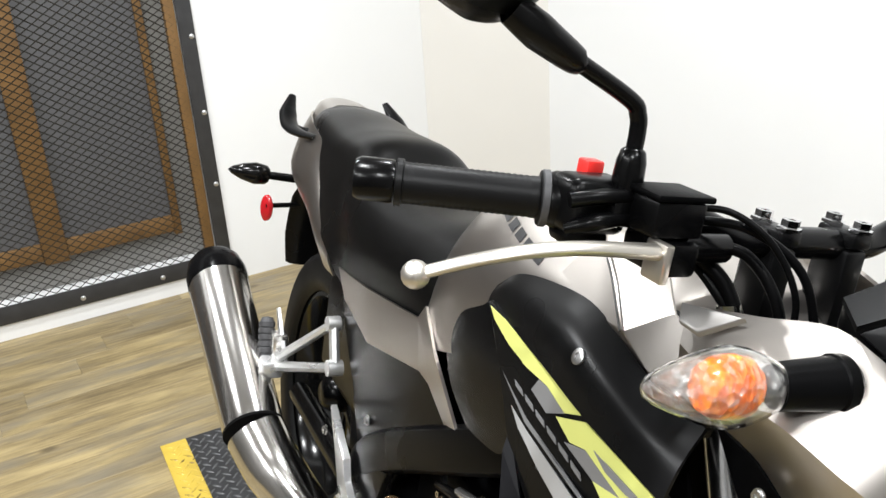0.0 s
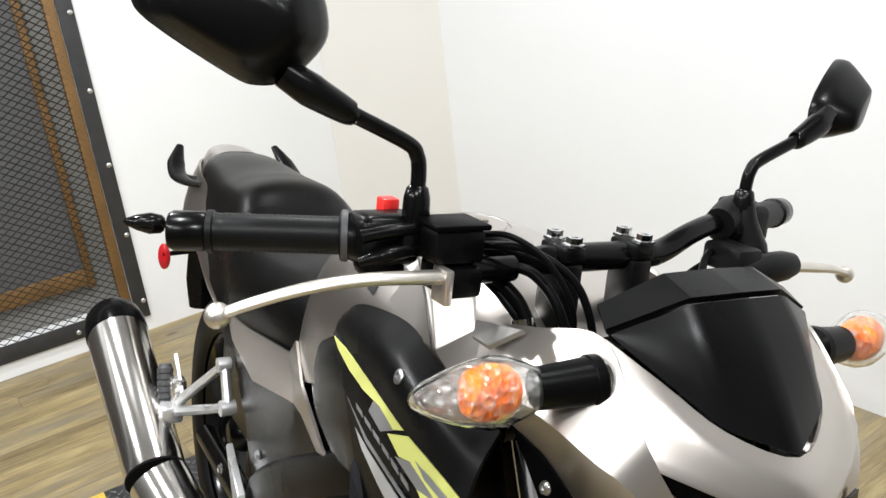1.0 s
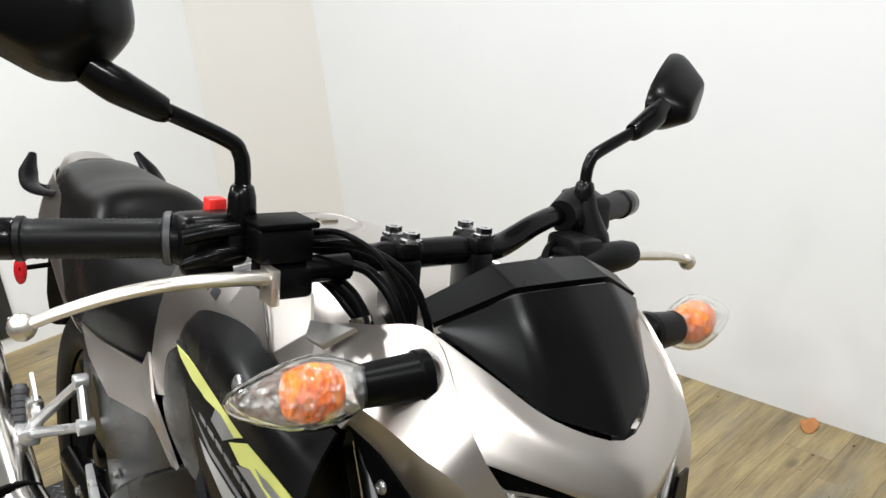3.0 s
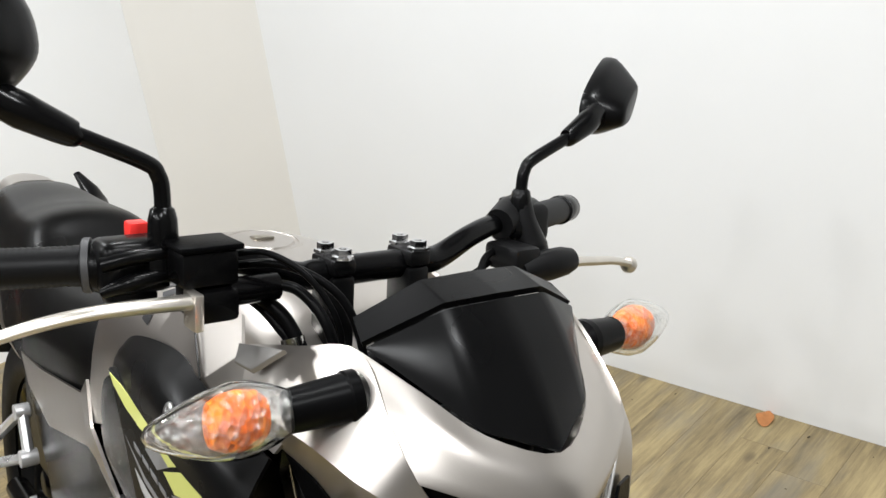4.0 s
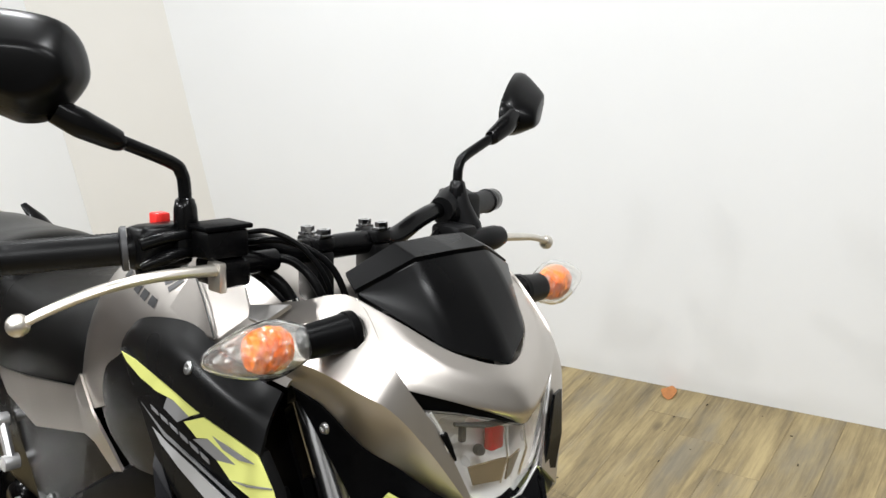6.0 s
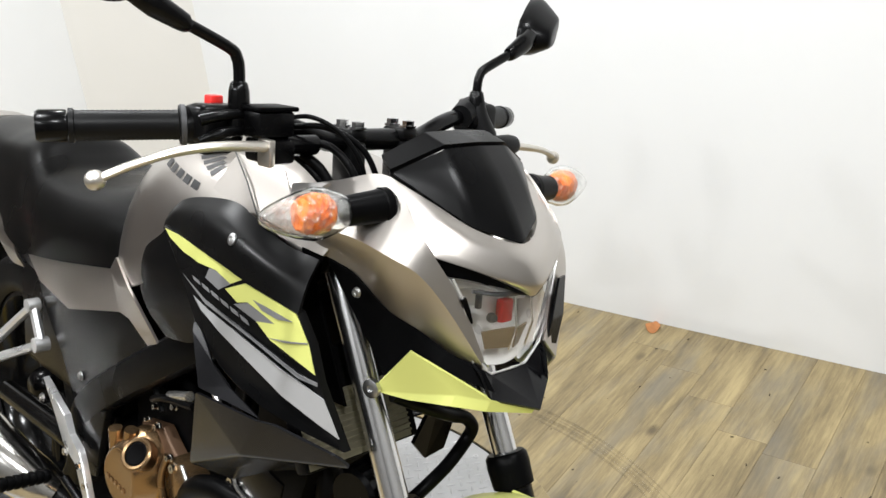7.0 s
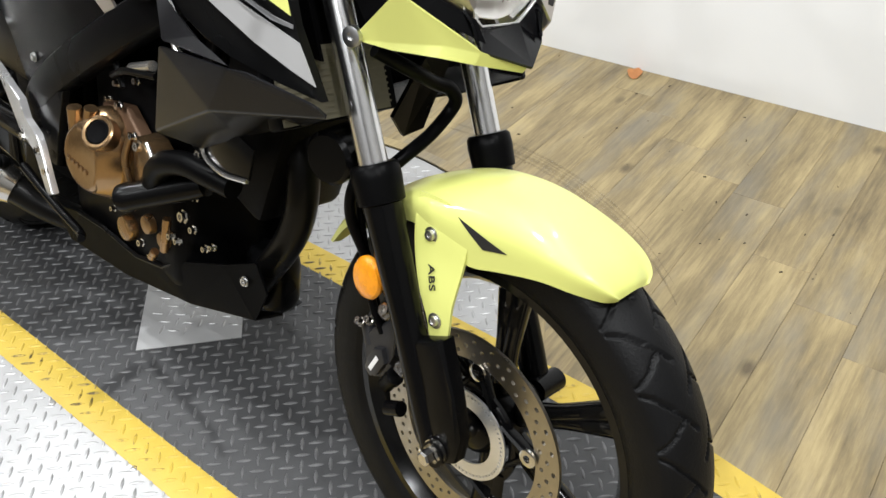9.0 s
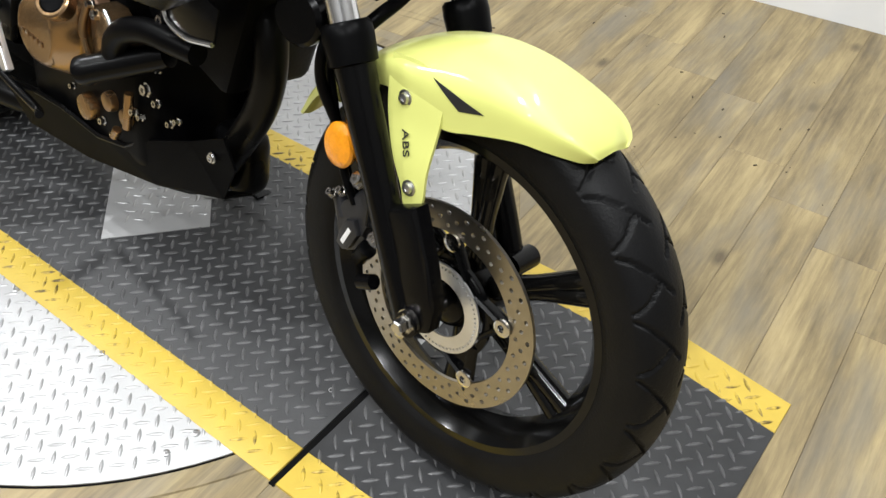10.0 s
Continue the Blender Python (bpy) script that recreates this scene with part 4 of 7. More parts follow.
def text_part(body, size, m, material, parent, label="", depth=0.0004):
    cu = bpy.data.curves.new("lettering", "FONT")
    cu.body, cu.size, cu.extrude, cu.align_x, cu.align_y = body, size, depth, "CENTER", "CENTER"
    tmp = bpy.data.objects.new("tmp", cu)
    scene.collection.objects.link(tmp)
    dg = bpy.context.evaluated_depsgraph_get()
    me = bpy.data.meshes.new_from_object(tmp.evaluated_get(dg))
    bpy.data.objects.remove(tmp)
    me.materials.clear()
    me.materials.append(material)
    me.transform(m)
    ob = new("lettering", me)
    ob.parent = parent
    if label:
        ob["label"] = label
    return ob


# lettering that runs down the right stay
d = Vector((0, -0.655 + 0.628, 0.468 - 0.528)).normalized()
nrm = Vector((-0.97, 0.0, 0.0)).normalized()
d = (d + Vector((-0.22, 0, 0))).normalized()
nrm = (nrm - d * nrm.dot(d)).normalized()
mm = Matrix.Identity(4)
for r in range(3):
    mm[r][0], mm[r][1], mm[r][2], mm[r][3] = d[r], nrm.cross(d)[r], nrm[r], (-0.0822, -0.634, 0.502)[r]
text_part("ABS", 0.0135, mm @ Matrix.Scale(1.35, 4, (1, 0, 0)), M_DECAL, fender, "black lettering ABS")

# --- brake caliper, hose, reflectors ---
bm = B()
CAL = [(-0.551, 0.334), (-0.555, 0.353), (-0.542, 0.373), (-0.545, 0.384), (-0.560, 0.396), (-0.582, 0.421), (-0.599, 0.424), (-0.601, 0.407), (-0.593, 0.382), (-0.597, 0.359), (-0.581, 0.333), (-0.566, 0.325)]
plate(bm, [(-0.088, y, z) for y, z in CAL], 0.062, 0.006)
plate(bm, [(-0.0955, y, z) for y, z in ((-0.556, 0.338), (-0.559, 0.356), (-0.568, 0.374), (-0.582, 0.380), (-0.590, 0.362), (-0.578, 0.338), (-0.567, 0.331))], 0.010, 0.003)
tube(bm, [(-0.080, -0.552, 0.368), (-0.080, -0.540, 0.392)], [0.0105, 0.009], 14, smooth=False)
caliper = part("brake_caliper", bm, M_CALIPER, bike, "dark grey cast brake caliper")
bm = B()
lathe(bm, [(-0.012, 0.008), (-0.010, 0.0105), (0.0, 0.0095), (0.006, 0.0115), (0.014, 0.0115), (0.016, 0.008)], (-0.088, -0.596, 0.338), (0, -0.55, 0.83), 18)
part("pin_boot", bm, M_RUBBER, caliper)
for p, r in (((-0.090, -0.540, 0.395), 0.005), ((-0.090, -0.556, 0.405), 0.005), ((-0.092, -0.620, 0.372), 0.0075), ((-0.094, -0.586, 0.436), 0.0085)):
    bm = B()
    bolt_head(bm, p, (-0.8, 0.2, 0.55), r, 0.010)
    part("bolt", bm, M_STEEL, caliper)
bm = B()
tube(bm, [(-0.075, -0.60, 0.425), (-0.09, -0.612, 0.385)], 0.012, 12, smooth=False)
part("bracket", bm, M_SATIN, caliper)
bm = B()
tube(bm, [(-0.088, -0.62, 0.31), (-0.088, -0.598, 0.298)], 0.010, 12, smooth=False)
part("bracket", bm, M_SATIN, caliper)
bm = B()
plate(bm, [(-0.0962, y, z) for y, z in ((-0.564, 0.344), (-0.575, 0.367), (-0.580, 0.364), (-0.569, 0.341))], 0.001, 0)
part("mark", bm, M_WHITE, caliper, "small pale maker's mark")
bm = B()
tube(bm, [(-0.085, -0.572, 0.395), (-0.088, -0.552, 0.43), (-0.085, -0.53, 0.48), (-0.08, -0.505, 0.55), (-0.085, -0.525, 0.60), (-0.095, -0.515, 0.64), (-0.075, -0.48, 0.70)], 0.0055, 10)
tube(bm, [(-0.075, -0.565, 0.40), (-0.08, -0.545, 0.45), (-0.09, -0.56, 0.52), (-0.085, -0.55, 0.57)], 0.0025, 8)
part("brake_hose", bm, M_RUBBER, bike)
bm = B()
tube(bm, [(-0.060, -0.50, 0.62), (-0.085, -0.520, 0.605), (-0.102, -0.515, 0.570), (-0.098, -0.512, 0.53), (-0.086, -0.525, 0.49), (-0.080, -0.54, 0.462)], 0.0068, 10)
part("brake_hose", bm, M_RUBBER, bike)
bm = B()
tube(bm, [(-0.088, -0.578, 0.545), (-0.088, -0.556, 0.548), (-0.088, -0.553, 0.515), (-0.088, -0.572, 0.505)], 0.0022, 6, smooth=False)
part("wire_clip", bm, M_STEEL, bike)
for s in (-1, 1):
    bm = B()
    lathe(bm, [(0, 0.0275), (0.004, 0.028), (0.008, 0.025), (0.010, 0.018), (0.0105, 0)], (s * 0.100, -0.556, 0.471), (s, 0, 0), 32, sq=0.85)
    rf = part("side_reflector", bm, M_AMBER, bike, "oval amber reflector")
    bm = B()
    box(bm, (s * 0.078, -0.585, 0.462), (s * 0.100, -0.54, 0.478), 0.002)
    part("bracket", bm, M_SATIN, rf)

# --- headlamp cowl ---
bm = B()
st = [[(-0.134, -0.385, 0.957), (-0.150, -0.402, 0.932), (-0.151, -0.41, 0.925), (-0.147, -0.425, 0.903)],
      [(-0.124, -0.445, 0.972), (-0.155, -0.456, 0.924), (-0.155, -0.457, 0.930), (-0.150, -0.462, 0.900)],
      [(-0.110, -0.512, 0.986), (-0.150, -0.511, 0.921), (-0.150, -0.512, 0.925), (-0.142, -0.508, 0.888)],
      [(-0.113, -0.560, 0.945), (-0.139, -0.552, 0.909), (-0.139, -0.550, 0.900), (-0.122, -0.548, 0.850)],
      [(-0.108, -0.585, 0.915), (-0.121, -0.580, 0.893), (-0.120, -0.578, 0.870), (-0.100, -0.574, 0.828)],
      [(-0.080, -0.603, 0.865), (-0.092, -0.600, 0.852), (-0.092, -0.598, 0.835), (-0.079, -0.596, 0.806)],
      [(-0.053, -0.619, 0.798), (-0.057, -0.619, 0.794), (-0.057, -0.619, 0.790), (-0.052, -0.619, 0.784)]]
tuck = (1, 1, 1, 1, 0.9, 0.6, 0.15)
for r, g in zip(st, tuck):
    x, y, z = r[3]
    r[3] = (x + 0.016 * g, y + 0.027 * g, z - 0.014 * g)
    a, b = Vector(r[1]), Vector(r[3])
    r[2] = tuple(a.lerp(b, 0.3) + Vector((-0.002 * g, 0, 0)))
skin(bm, st, 6, 1, 0.003)
cowl = part("headlamp_cowl", bm, M_SILVER, bike, "matte silver headlamp cowl", sharp=26)
bm = B()
wide = ((0, 0), (0, 0), (0, 0), (0.004, -0.003), (0.010, -0.008), (0.018, -0.016), (0.022, -0.022))
skin(bm, [[(-x + (d if k else 0), y, z + (e if k else 0)) for k, (x, y, z) in enumerate(r)] for r, (d, e) in zip(st, wide)], 6, 1, 0.003)
part("cowl_side", bm, M_SILVER, cowl, "", 34)
bm = B()
nose = [[(-0.110, -0.515, 0.986), (-0.082, -0.553, 0.962), (-0.052, -0.592, 0.9365), (0, -0.617, 0.9205)],
        [(-0.113, -0.549, 0.953), (-0.085, -0.581, 0.940), (-0.050, -0.613, 0.916), (0, -0.634, 0.902)],
        [(-0.109, -0.586, 0.916), (-0.078, -0.609, 0.904), (-0.040, -0.629, 0.889), (0, -0.642, 0.880)],
        [(-0.106, -0.583, 0.912), (-0.068, -0.608, 0.898), (-0.022, -0.630, 0.876), (0, -0.637, 0.866)]]
skin(bm, nose, 4, 4, 0.003, True)
part("cowl_nose", bm, M_SILVER, cowl)
# black visor with its upper lip
bm = B()
visor_net = [[(-0.1085, -0.518, 0.9895), (-0.054, -0.590, 0.9385), (0, -0.6165, 0.9215)],
             [(-0.1080, -0.518, 0.9900), (-0.0535, -0.5755, 0.9665), (0, -0.5940, 0.9560)],
             [(-0.1075, -0.518, 0.9905), (-0.0520, -0.5575, 0.9940), (0, -0.5685, 0.9900)],
             [(-0.1070, -0.518, 0.9910), (-0.0500, -0.5380, 1.0165), (0, -0.5420, 1.0185)]]
soft = []
for a, b, c in ([Vector(p) for p in r] for r in visor_net):
    soft.append([tuple(p) for p in (a, a.lerp(b, 0.5), a.lerp(b, 0.86), b.lerp((a.lerp(b, 0.86) + b.lerp(c, 0.14)) / 2, 0.35), b.lerp(c, 0.14), b.lerp(c, 0.82), c)])
skin(bm, soft, 6, 1, 0.004, True)
visor = part("visor", bm, M_PLASTIC, cowl, "matte black plastic visor", sharp=50)
bm = B()
faceted(bm, [(-0.110, -0.514, 0.9935), (-0.0505, -0.5345, 1.0205), (0, -0.5385, 1.0225), (0.0505, -0.5345, 1.0205), (0.110, -0.514, 0.9935),
             (-0.105, -0.494, 1.006), (-0.050, -0.502, 1.0300), (0, -0.504, 1.0320), (0.050, -0.502, 1.0300), (0.105, -0.494, 1.006)],
        [(0, 1, 6, 5), (1, 2, 7, 6), (2, 3, 8, 7), (3, 4, 9, 8)], 0.006, 0.002)
part("visor_lip", bm, M_PLASTIC, cowl, "", sharp=25)
# black side panels
def side_panel(bm):
    faceted(bm, [(-0.128, -0.438, 0.883), (-0.125, -0.481, 0.874), (-0.105, -0.521, 0.836), (-0.085, -0.550, 0.815), (-0.069, -0.580, 0.798), (-0.050, -0.619, 0.784),
                 (-0.045, -0.632, 0.762), (-0.080, -0.575, 0.785), (-0.104, -0.520, 0.757), (-0.110, -0.490, 0.80)],
            [(0, 1, 2, 9), (2, 3, 8, 9), (3, 7, 8), (3, 4, 7), (4, 5, 6, 7)], 0.003, 0.002)


def backing(bm):
    plate(bm, [(-0.072, -0.46, 0.93), (-0.072, -0.42, 0.74), (-0.072, -0.28, 0.74), (-0.072, -0.28, 0.93)], 0.004, 0.001)


def side_shield(bm):
    plate(bm, [(-0.118, -0.30, 0.90), (-0.118, -0.380, 0.885), (-0.118, -0.466, 0.705), (-0.118, -0.40, 0.70), (-0.118, -0.30, 0.75)], 0.004, 0.001)


both("side_shield", side_shield, M_TEXTURED, "black plastic inner shield")
both("inner_panel", backing, M_TEXTURED)
both("cowl_inner", side_panel, M_TEXTURED, "", cowl)
for s in (-1, 1):
    bm = B()
    bolt_head(bm, (s * 0.133, -0.497, 0.856), (s, 0, 0), 0.0045, 0.004, False)
    part("screw", bm, M_GALV, cowl)
    bm = B()
    lathe(bm, [(0, 0.011), (0.006, 0.011), (0.007, 0.008), (0.007, 0.004), (0.004, 0.004), (0.004, 0)], (s * 0.119, -0.516, 0.747), (s, -0.2, 0), 20)
    part("screw", bm, M_GALV, cowl)
# yellow chin
def chin(bm):
    faceted(bm, [(-0.121, -0.515, 0.744), (-0.108, -0.562, 0.798), (-0.052, -0.631, 0.753), (0, -0.655, 0.741), (0, -0.650, 0.732), (-0.052, -0.628, 0.740), (-0.0727, -0.598, 0.754), (-0.0975, -0.555, 0.748),
                 (-0.100, -0.553, 0.740), (-0.078, -0.596, 0.742)],
            [(0, 1, 7), (1, 6, 7), (1, 2, 6), (2, 5, 9, 6), (2, 3, 4, 5), (0, 7, 8), (7, 6, 9, 8)], 0.004, 0.0015)


both("chin_spoiler", chin, M_YELLOW, "acid-yellow chin spoiler", cowl)
bm = B()
faceted(bm, [(-0.0585, -0.6095, 0.792), (-0.030, -0.6135, 0.7715), (0, -0.660, 0.7425), (-0.050, -0.632, 0.755), (-0.0575, -0.6205, 0.784), (0.030, -0.6135, 0.7715), (0.0585, -0.6095, 0.792), (0.0575, -0.6205, 0.784), (0.050, -0.632, 0.755)],
        [(0, 1, 3, 4), (1, 2, 3), (1, 5, 2), (5, 8, 2), (5, 6, 7, 8)], 0.003, 0.001)
part("lower_panel", bm, M_SMOKE, cowl, "dark smoked panel under the lamp")
bm = B()
faceted(bm, [(0.0600, -0.6175, 0.794), (0.0670, -0.6175, 0.820), (0.0805, -0.6120, 0.868), (0.1040, -0.6030, 0.866), (0.0980, -0.6100, 0.820), (0.0800, -0.6170, 0.788)],
        [(0, 1, 4, 5), (1, 2, 3, 4)], 0.003, 0.001)
part("side_strip", bm, M_SMOKE, cowl, "dark smoked strip beside the lamp")


# grey plate that paints the shaded facet at the cowl's rear
def cowl_recess(bm):
    plate(bm, [(-0.147, -0.390, 0.962), (-0.134, -0.443, 0.970), (-0.149, -0.416, 0.947), (-0.157, -0.402, 0.952)], 0.004, 0.001, (-0.5, 0.25, 0.8))


both("cowl_recess", cowl_recess, M_SHADEDFACET, "rear facet of the cowl, shade put into its grey", cowl)
# black vent under the brow
bm = B()
skin(bm, [[(-0.106, -0.582, 0.911), (-0.068, -0.606, 0.897), (-0.022, -0.628, 0.875), (0, -0.635, 0.866)], [(-0.090, -0.591, 0.890), (-0.062, -0.606, 0.884), (-0.028, -0.623, 0.874), (0, -0.630, 0.865)]], 2, 4, 0.002, True)
part("brow_vent", bm, M_TEXTURED, cowl, "black slot under the brow")

# headlamp
bm = B()
lens = [[(-0.0895, -0.5985, 0.889), (-0.061, -0.6135, 0.883), (-0.028, -0.629, 0.873), (0, -0.635, 0.864)],
        [(-0.078, -0.603, 0.868), (-0.052, -0.617, 0.860), (-0.025, -0.628, 0.851), (0, -0.632, 0.845)],
        [(-0.065, -0.6075, 0.820), (-0.044, -0.616, 0.815), (-0.020, -0.623, 0.812), (0, -0.626, 0.811)],
        [(-0.057, -0.6065, 0.793), (-0.039, -0.6125, 0.789), (-0.018, -0.617, 0.787), (0, -0.619, 0.786)],
        [(-0.030, -0.610, 0.774), (-0.020, -0.612, 0.772), (-0.010, -0.613, 0.771), (0, -0.614, 0.770)]]
skin(bm, lens, 4, 4, 0.0015, True)
hl = part("headlamp_lens", bm, M_CLEAR, cowl, "clear headlamp lens")
hl.visible_shadow = False
bm = B()
rim = [(-0.0895, -0.598, 0.889), (-0.079, -0.604, 0.868), (-0.066, -0.6085, 0.820), (-0.058, -0.6075, 0.793), (-0.030, -0.611, 0.7735), (0.030, -0.611, 0.7735), (0.058, -0.6075, 0.793), (0.066, -0.6085, 0.820), (0.079, -0.604, 0.868), (0.0895, -0.598, 0.889)]
tube(bm, rim, 0.0014, 8, smooth=False)
part("lamp_rim", bm, M_REFLECT, hl)
bm = B()
bowl = [[(-0.085, -0.588, 0.893), (-0.05, -0.603, 0.880), (0, -0.622, 0.862)],
        [(-0.066, -0.566, 0.870), (-0.035, -0.572, 0.864), (0, -0.578, 0.857)],
        [(-0.052, -0.572, 0.822), (-0.028, -0.576, 0.818), (0, -0.582, 0.815)],
        [(-0.027, -0.600, 0.780), (-0.014, -0.602, 0.778), (0, -0.603, 0.777)]]
skin(bm, bowl, 5, 4, 0.002, True)
for e in (-1, 1):
    skin(bm, [[(e * 0.088, -0.592, 0.888), (e * 0.062, -0.535, 0.868), (e * 0.050, -0.524, 0.860)], [(e * 0.074, -0.600, 0.862), (e * 0.054, -0.536, 0.845), (e * 0.043, -0.526, 0.843)], [(e * 0.061, -0.605, 0.818), (e * 0.050, -0.545, 0.820), (e * 0.040, -0.536, 0.822)], [(e * 0.053, -0.603, 0.794), (e * 0.044, -0.560, 0.800), (e * 0.034, -0.550, 0.806)], [(e * 0.026, -0.604, 0.777), (e * 0.026, -0.575, 0.790), (e * 0.016, -0.562, 0.797)]], 3, 3, 0.002)
part("lamp_reflector", bm, M_REFLECT, cowl, "bright faceted reflector")
bm = B()
tube(bm, [(-0.066, -0.606, 0.874), (-0.030, -0.618, 0.868), (0.020, -0.618, 0.866), (0.060, -0.606, 0.868)], [0.003, 0.0042, 0.0042, 0.003], 8, 4, True, True, 0.7)
for x in (-0.052, 0.022):
    box(bm, (x - 0.003, -0.606, 0.852), (x + 0.003, -0.600, 0.868), 0.001)
part("lamp_bar", bm, M_DECAL, cowl, "black lamp bracket")
# two brown plates stand in for the floor's reflection in the lamp
bm = B()
faceted(bm, [(-0.046, -0.606, 0.824), (-0.004, -0.618, 0.826), (-0.004, -0.612, 0.800), (-0.036, -0.604, 0.802)], [(0, 1, 2, 3)], 0.002, 0)
faceted(bm, [(0.000, -0.619, 0.824), (0.026, -0.612, 0.824), (0.020, -0.606, 0.798), (0.004, -0.612, 0.798)], [(0, 1, 2, 3)], 0.002, 0)
part("lamp_panel", bm, M_FLOORREFL, cowl, "brown floor reflection painted low in the lamp")
bm = B()
lathe(bm, [(0, 0.0055), (0.004, 0.006), (0.008, 0.0045), (0.008, 0)], (-0.030, -0.603, 0.838), (-0.3, -1, 0.1), 14)
part("lamp_dot", bm, M_DECAL, cowl)
for x in (-0.002, 0.027):
    bm = B()
    tube(bm, [(x, -0.613, 0.858), (x + 0.001, -0.617, 0.826), (x - 0.002, -0.611, 0.797)], 0.0012, 6, smooth=False)
    part("lamp_rod", bm, M_STEEL, cowl)
bm = B()
tube(bm, [(-0.0795, -0.6055, 0.868), (-0.0735, -0.6080, 0.854), (-0.0680, -0.6105, 0.840)], [0.0036, 0.003, 0.0014], 8, smooth=False)
part("lamp_slit", bm, M_TEXTURED, cowl)
bm = B()
box(bm, (0.004, -0.592, 0.820), (0.024, -0.580, 0.848), 0.003)
part("red_marker", bm, M_REDLENS, cowl, "red piece behind the lens")
bm = B()
box(bm, (-0.075, -0.53, 0.79), (0.075, -0.45, 0.90), 0.02, None, 3)
part("lamp_housing", bm, M_PLASTIC, cowl)


# --- turn signals ---
def turn_signal(root, tip, stalk, parent, rmax=0.0275, clear=True):
    root, tip, stalk = Vector(root), Vector(tip), Vector(stalk)
    ax = (tip - root).normalized()
    Ln = (tip - root).length
    bm = B()
    tube(bm, [stalk, root + ax * 0.010], [0.019, 0.016] if clear else [0.010, 0.009], 20, smooth=False)
    if clear:
        lathe(bm, [(-0.006, 0.014), (0.0, 0.0195), (0.008, 0.020), (0.010, 0.018)], stalk, (stalk - root).normalized() * -1, 20)
    sg = part("turn_signal", bm, M_RUBBER, parent, "black stalk with a clear lens")
    prof = [(0, 0.0115), (0.05, 0.0150), (0.18, 0.0215), (0.33, 0.0265), (0.44, rmax), (0.60, 0.0240), (0.76, 0.0180), (0.90, 0.0115), (0.97, 0.0065), (1.0, 0.0)]
    if not clear:
        prof = [(0, 0.015), (0.08, 0.022), (0.35, 0.0255), (0.65, 0.019), (0.9, 0.009), (1.0, 0.0)]
    bm = B()
    lathe(bm, [(h * Ln, r) for h, r in prof], root, ax, 30, sq=0.85)
    if clear:
        bmesh.ops.recalc_face_normals(bm, faces=bm.faces)
        bmesh.ops.solidify(bm, geom=list(bm.faces), thickness=0.0016)
    ln = part("lens", bm, M_CLEAR if clear else M_GLOSS, sg, "clear lens" if clear else "dark lens", 38, not clear)
    ln.visible_shadow = False
    if clear:
        bm = B()
        lathe(bm, [(h * Ln, max(0.0, r - 0.0045)) for h, r in prof[1:-1]], root, ax, 26, sq=0.85)
        part("prism_insert", bm, M_SIGNAL, sg, "clear moulded prisms")
        bm = B()
        lathe(bm, [(0.22 * Ln, 0.0), (0.24 * Ln, 0.014), (0.30 * Ln, 0.0195), (0.42 * Ln, 0.0215), (0.52 * Ln, 0.0200), (0.60 * Ln, 0.0155), (0.63 * Ln, 0.0)], root, ax, 22, sq=0.85)
        part("bulb", bm, M_BULB, sg, "orange bulb")
        bm = B()
        lathe(bm, [(0.03 * Ln, 0.0), (0.04 * Ln, 0.0100), (0.12 * Ln, 0.0125), (0.20 * Ln, 0.0125), (0.205 * Ln, 0.0)], root, ax, 14, sq=0.85)
        lathe(bm, [(0.66 * Ln, 0.0), (0.665 * Ln, 0.0105), (0.78 * Ln, 0.0075), (0.88 * Ln, 0.0030), (0.89 * Ln, 0.0)], root, ax, 14, sq=0.85)
        part("reflector", bm, M_SIGNAL, sg, "clear faceted ends")
        bm = B()
        lathe(bm, [(-0.004, 0.0135), (-0.001, 0.0160), (0.002, 0.0150), (0.002, 0.0)], root, ax, 26, sq=0.85)
        part("collar", bm, M_RUBBER, sg)
    return sg


turn_signal((-0.160, -0.515, 0.953), (-0.268, -0.503, 0.953), (-0.118, -0.522, 0.957), bike)
turn_signal((0.160, -0.515, 0.953), (0.268, -0.503, 0.953), (0.118, -0.522, 0.957), bike)

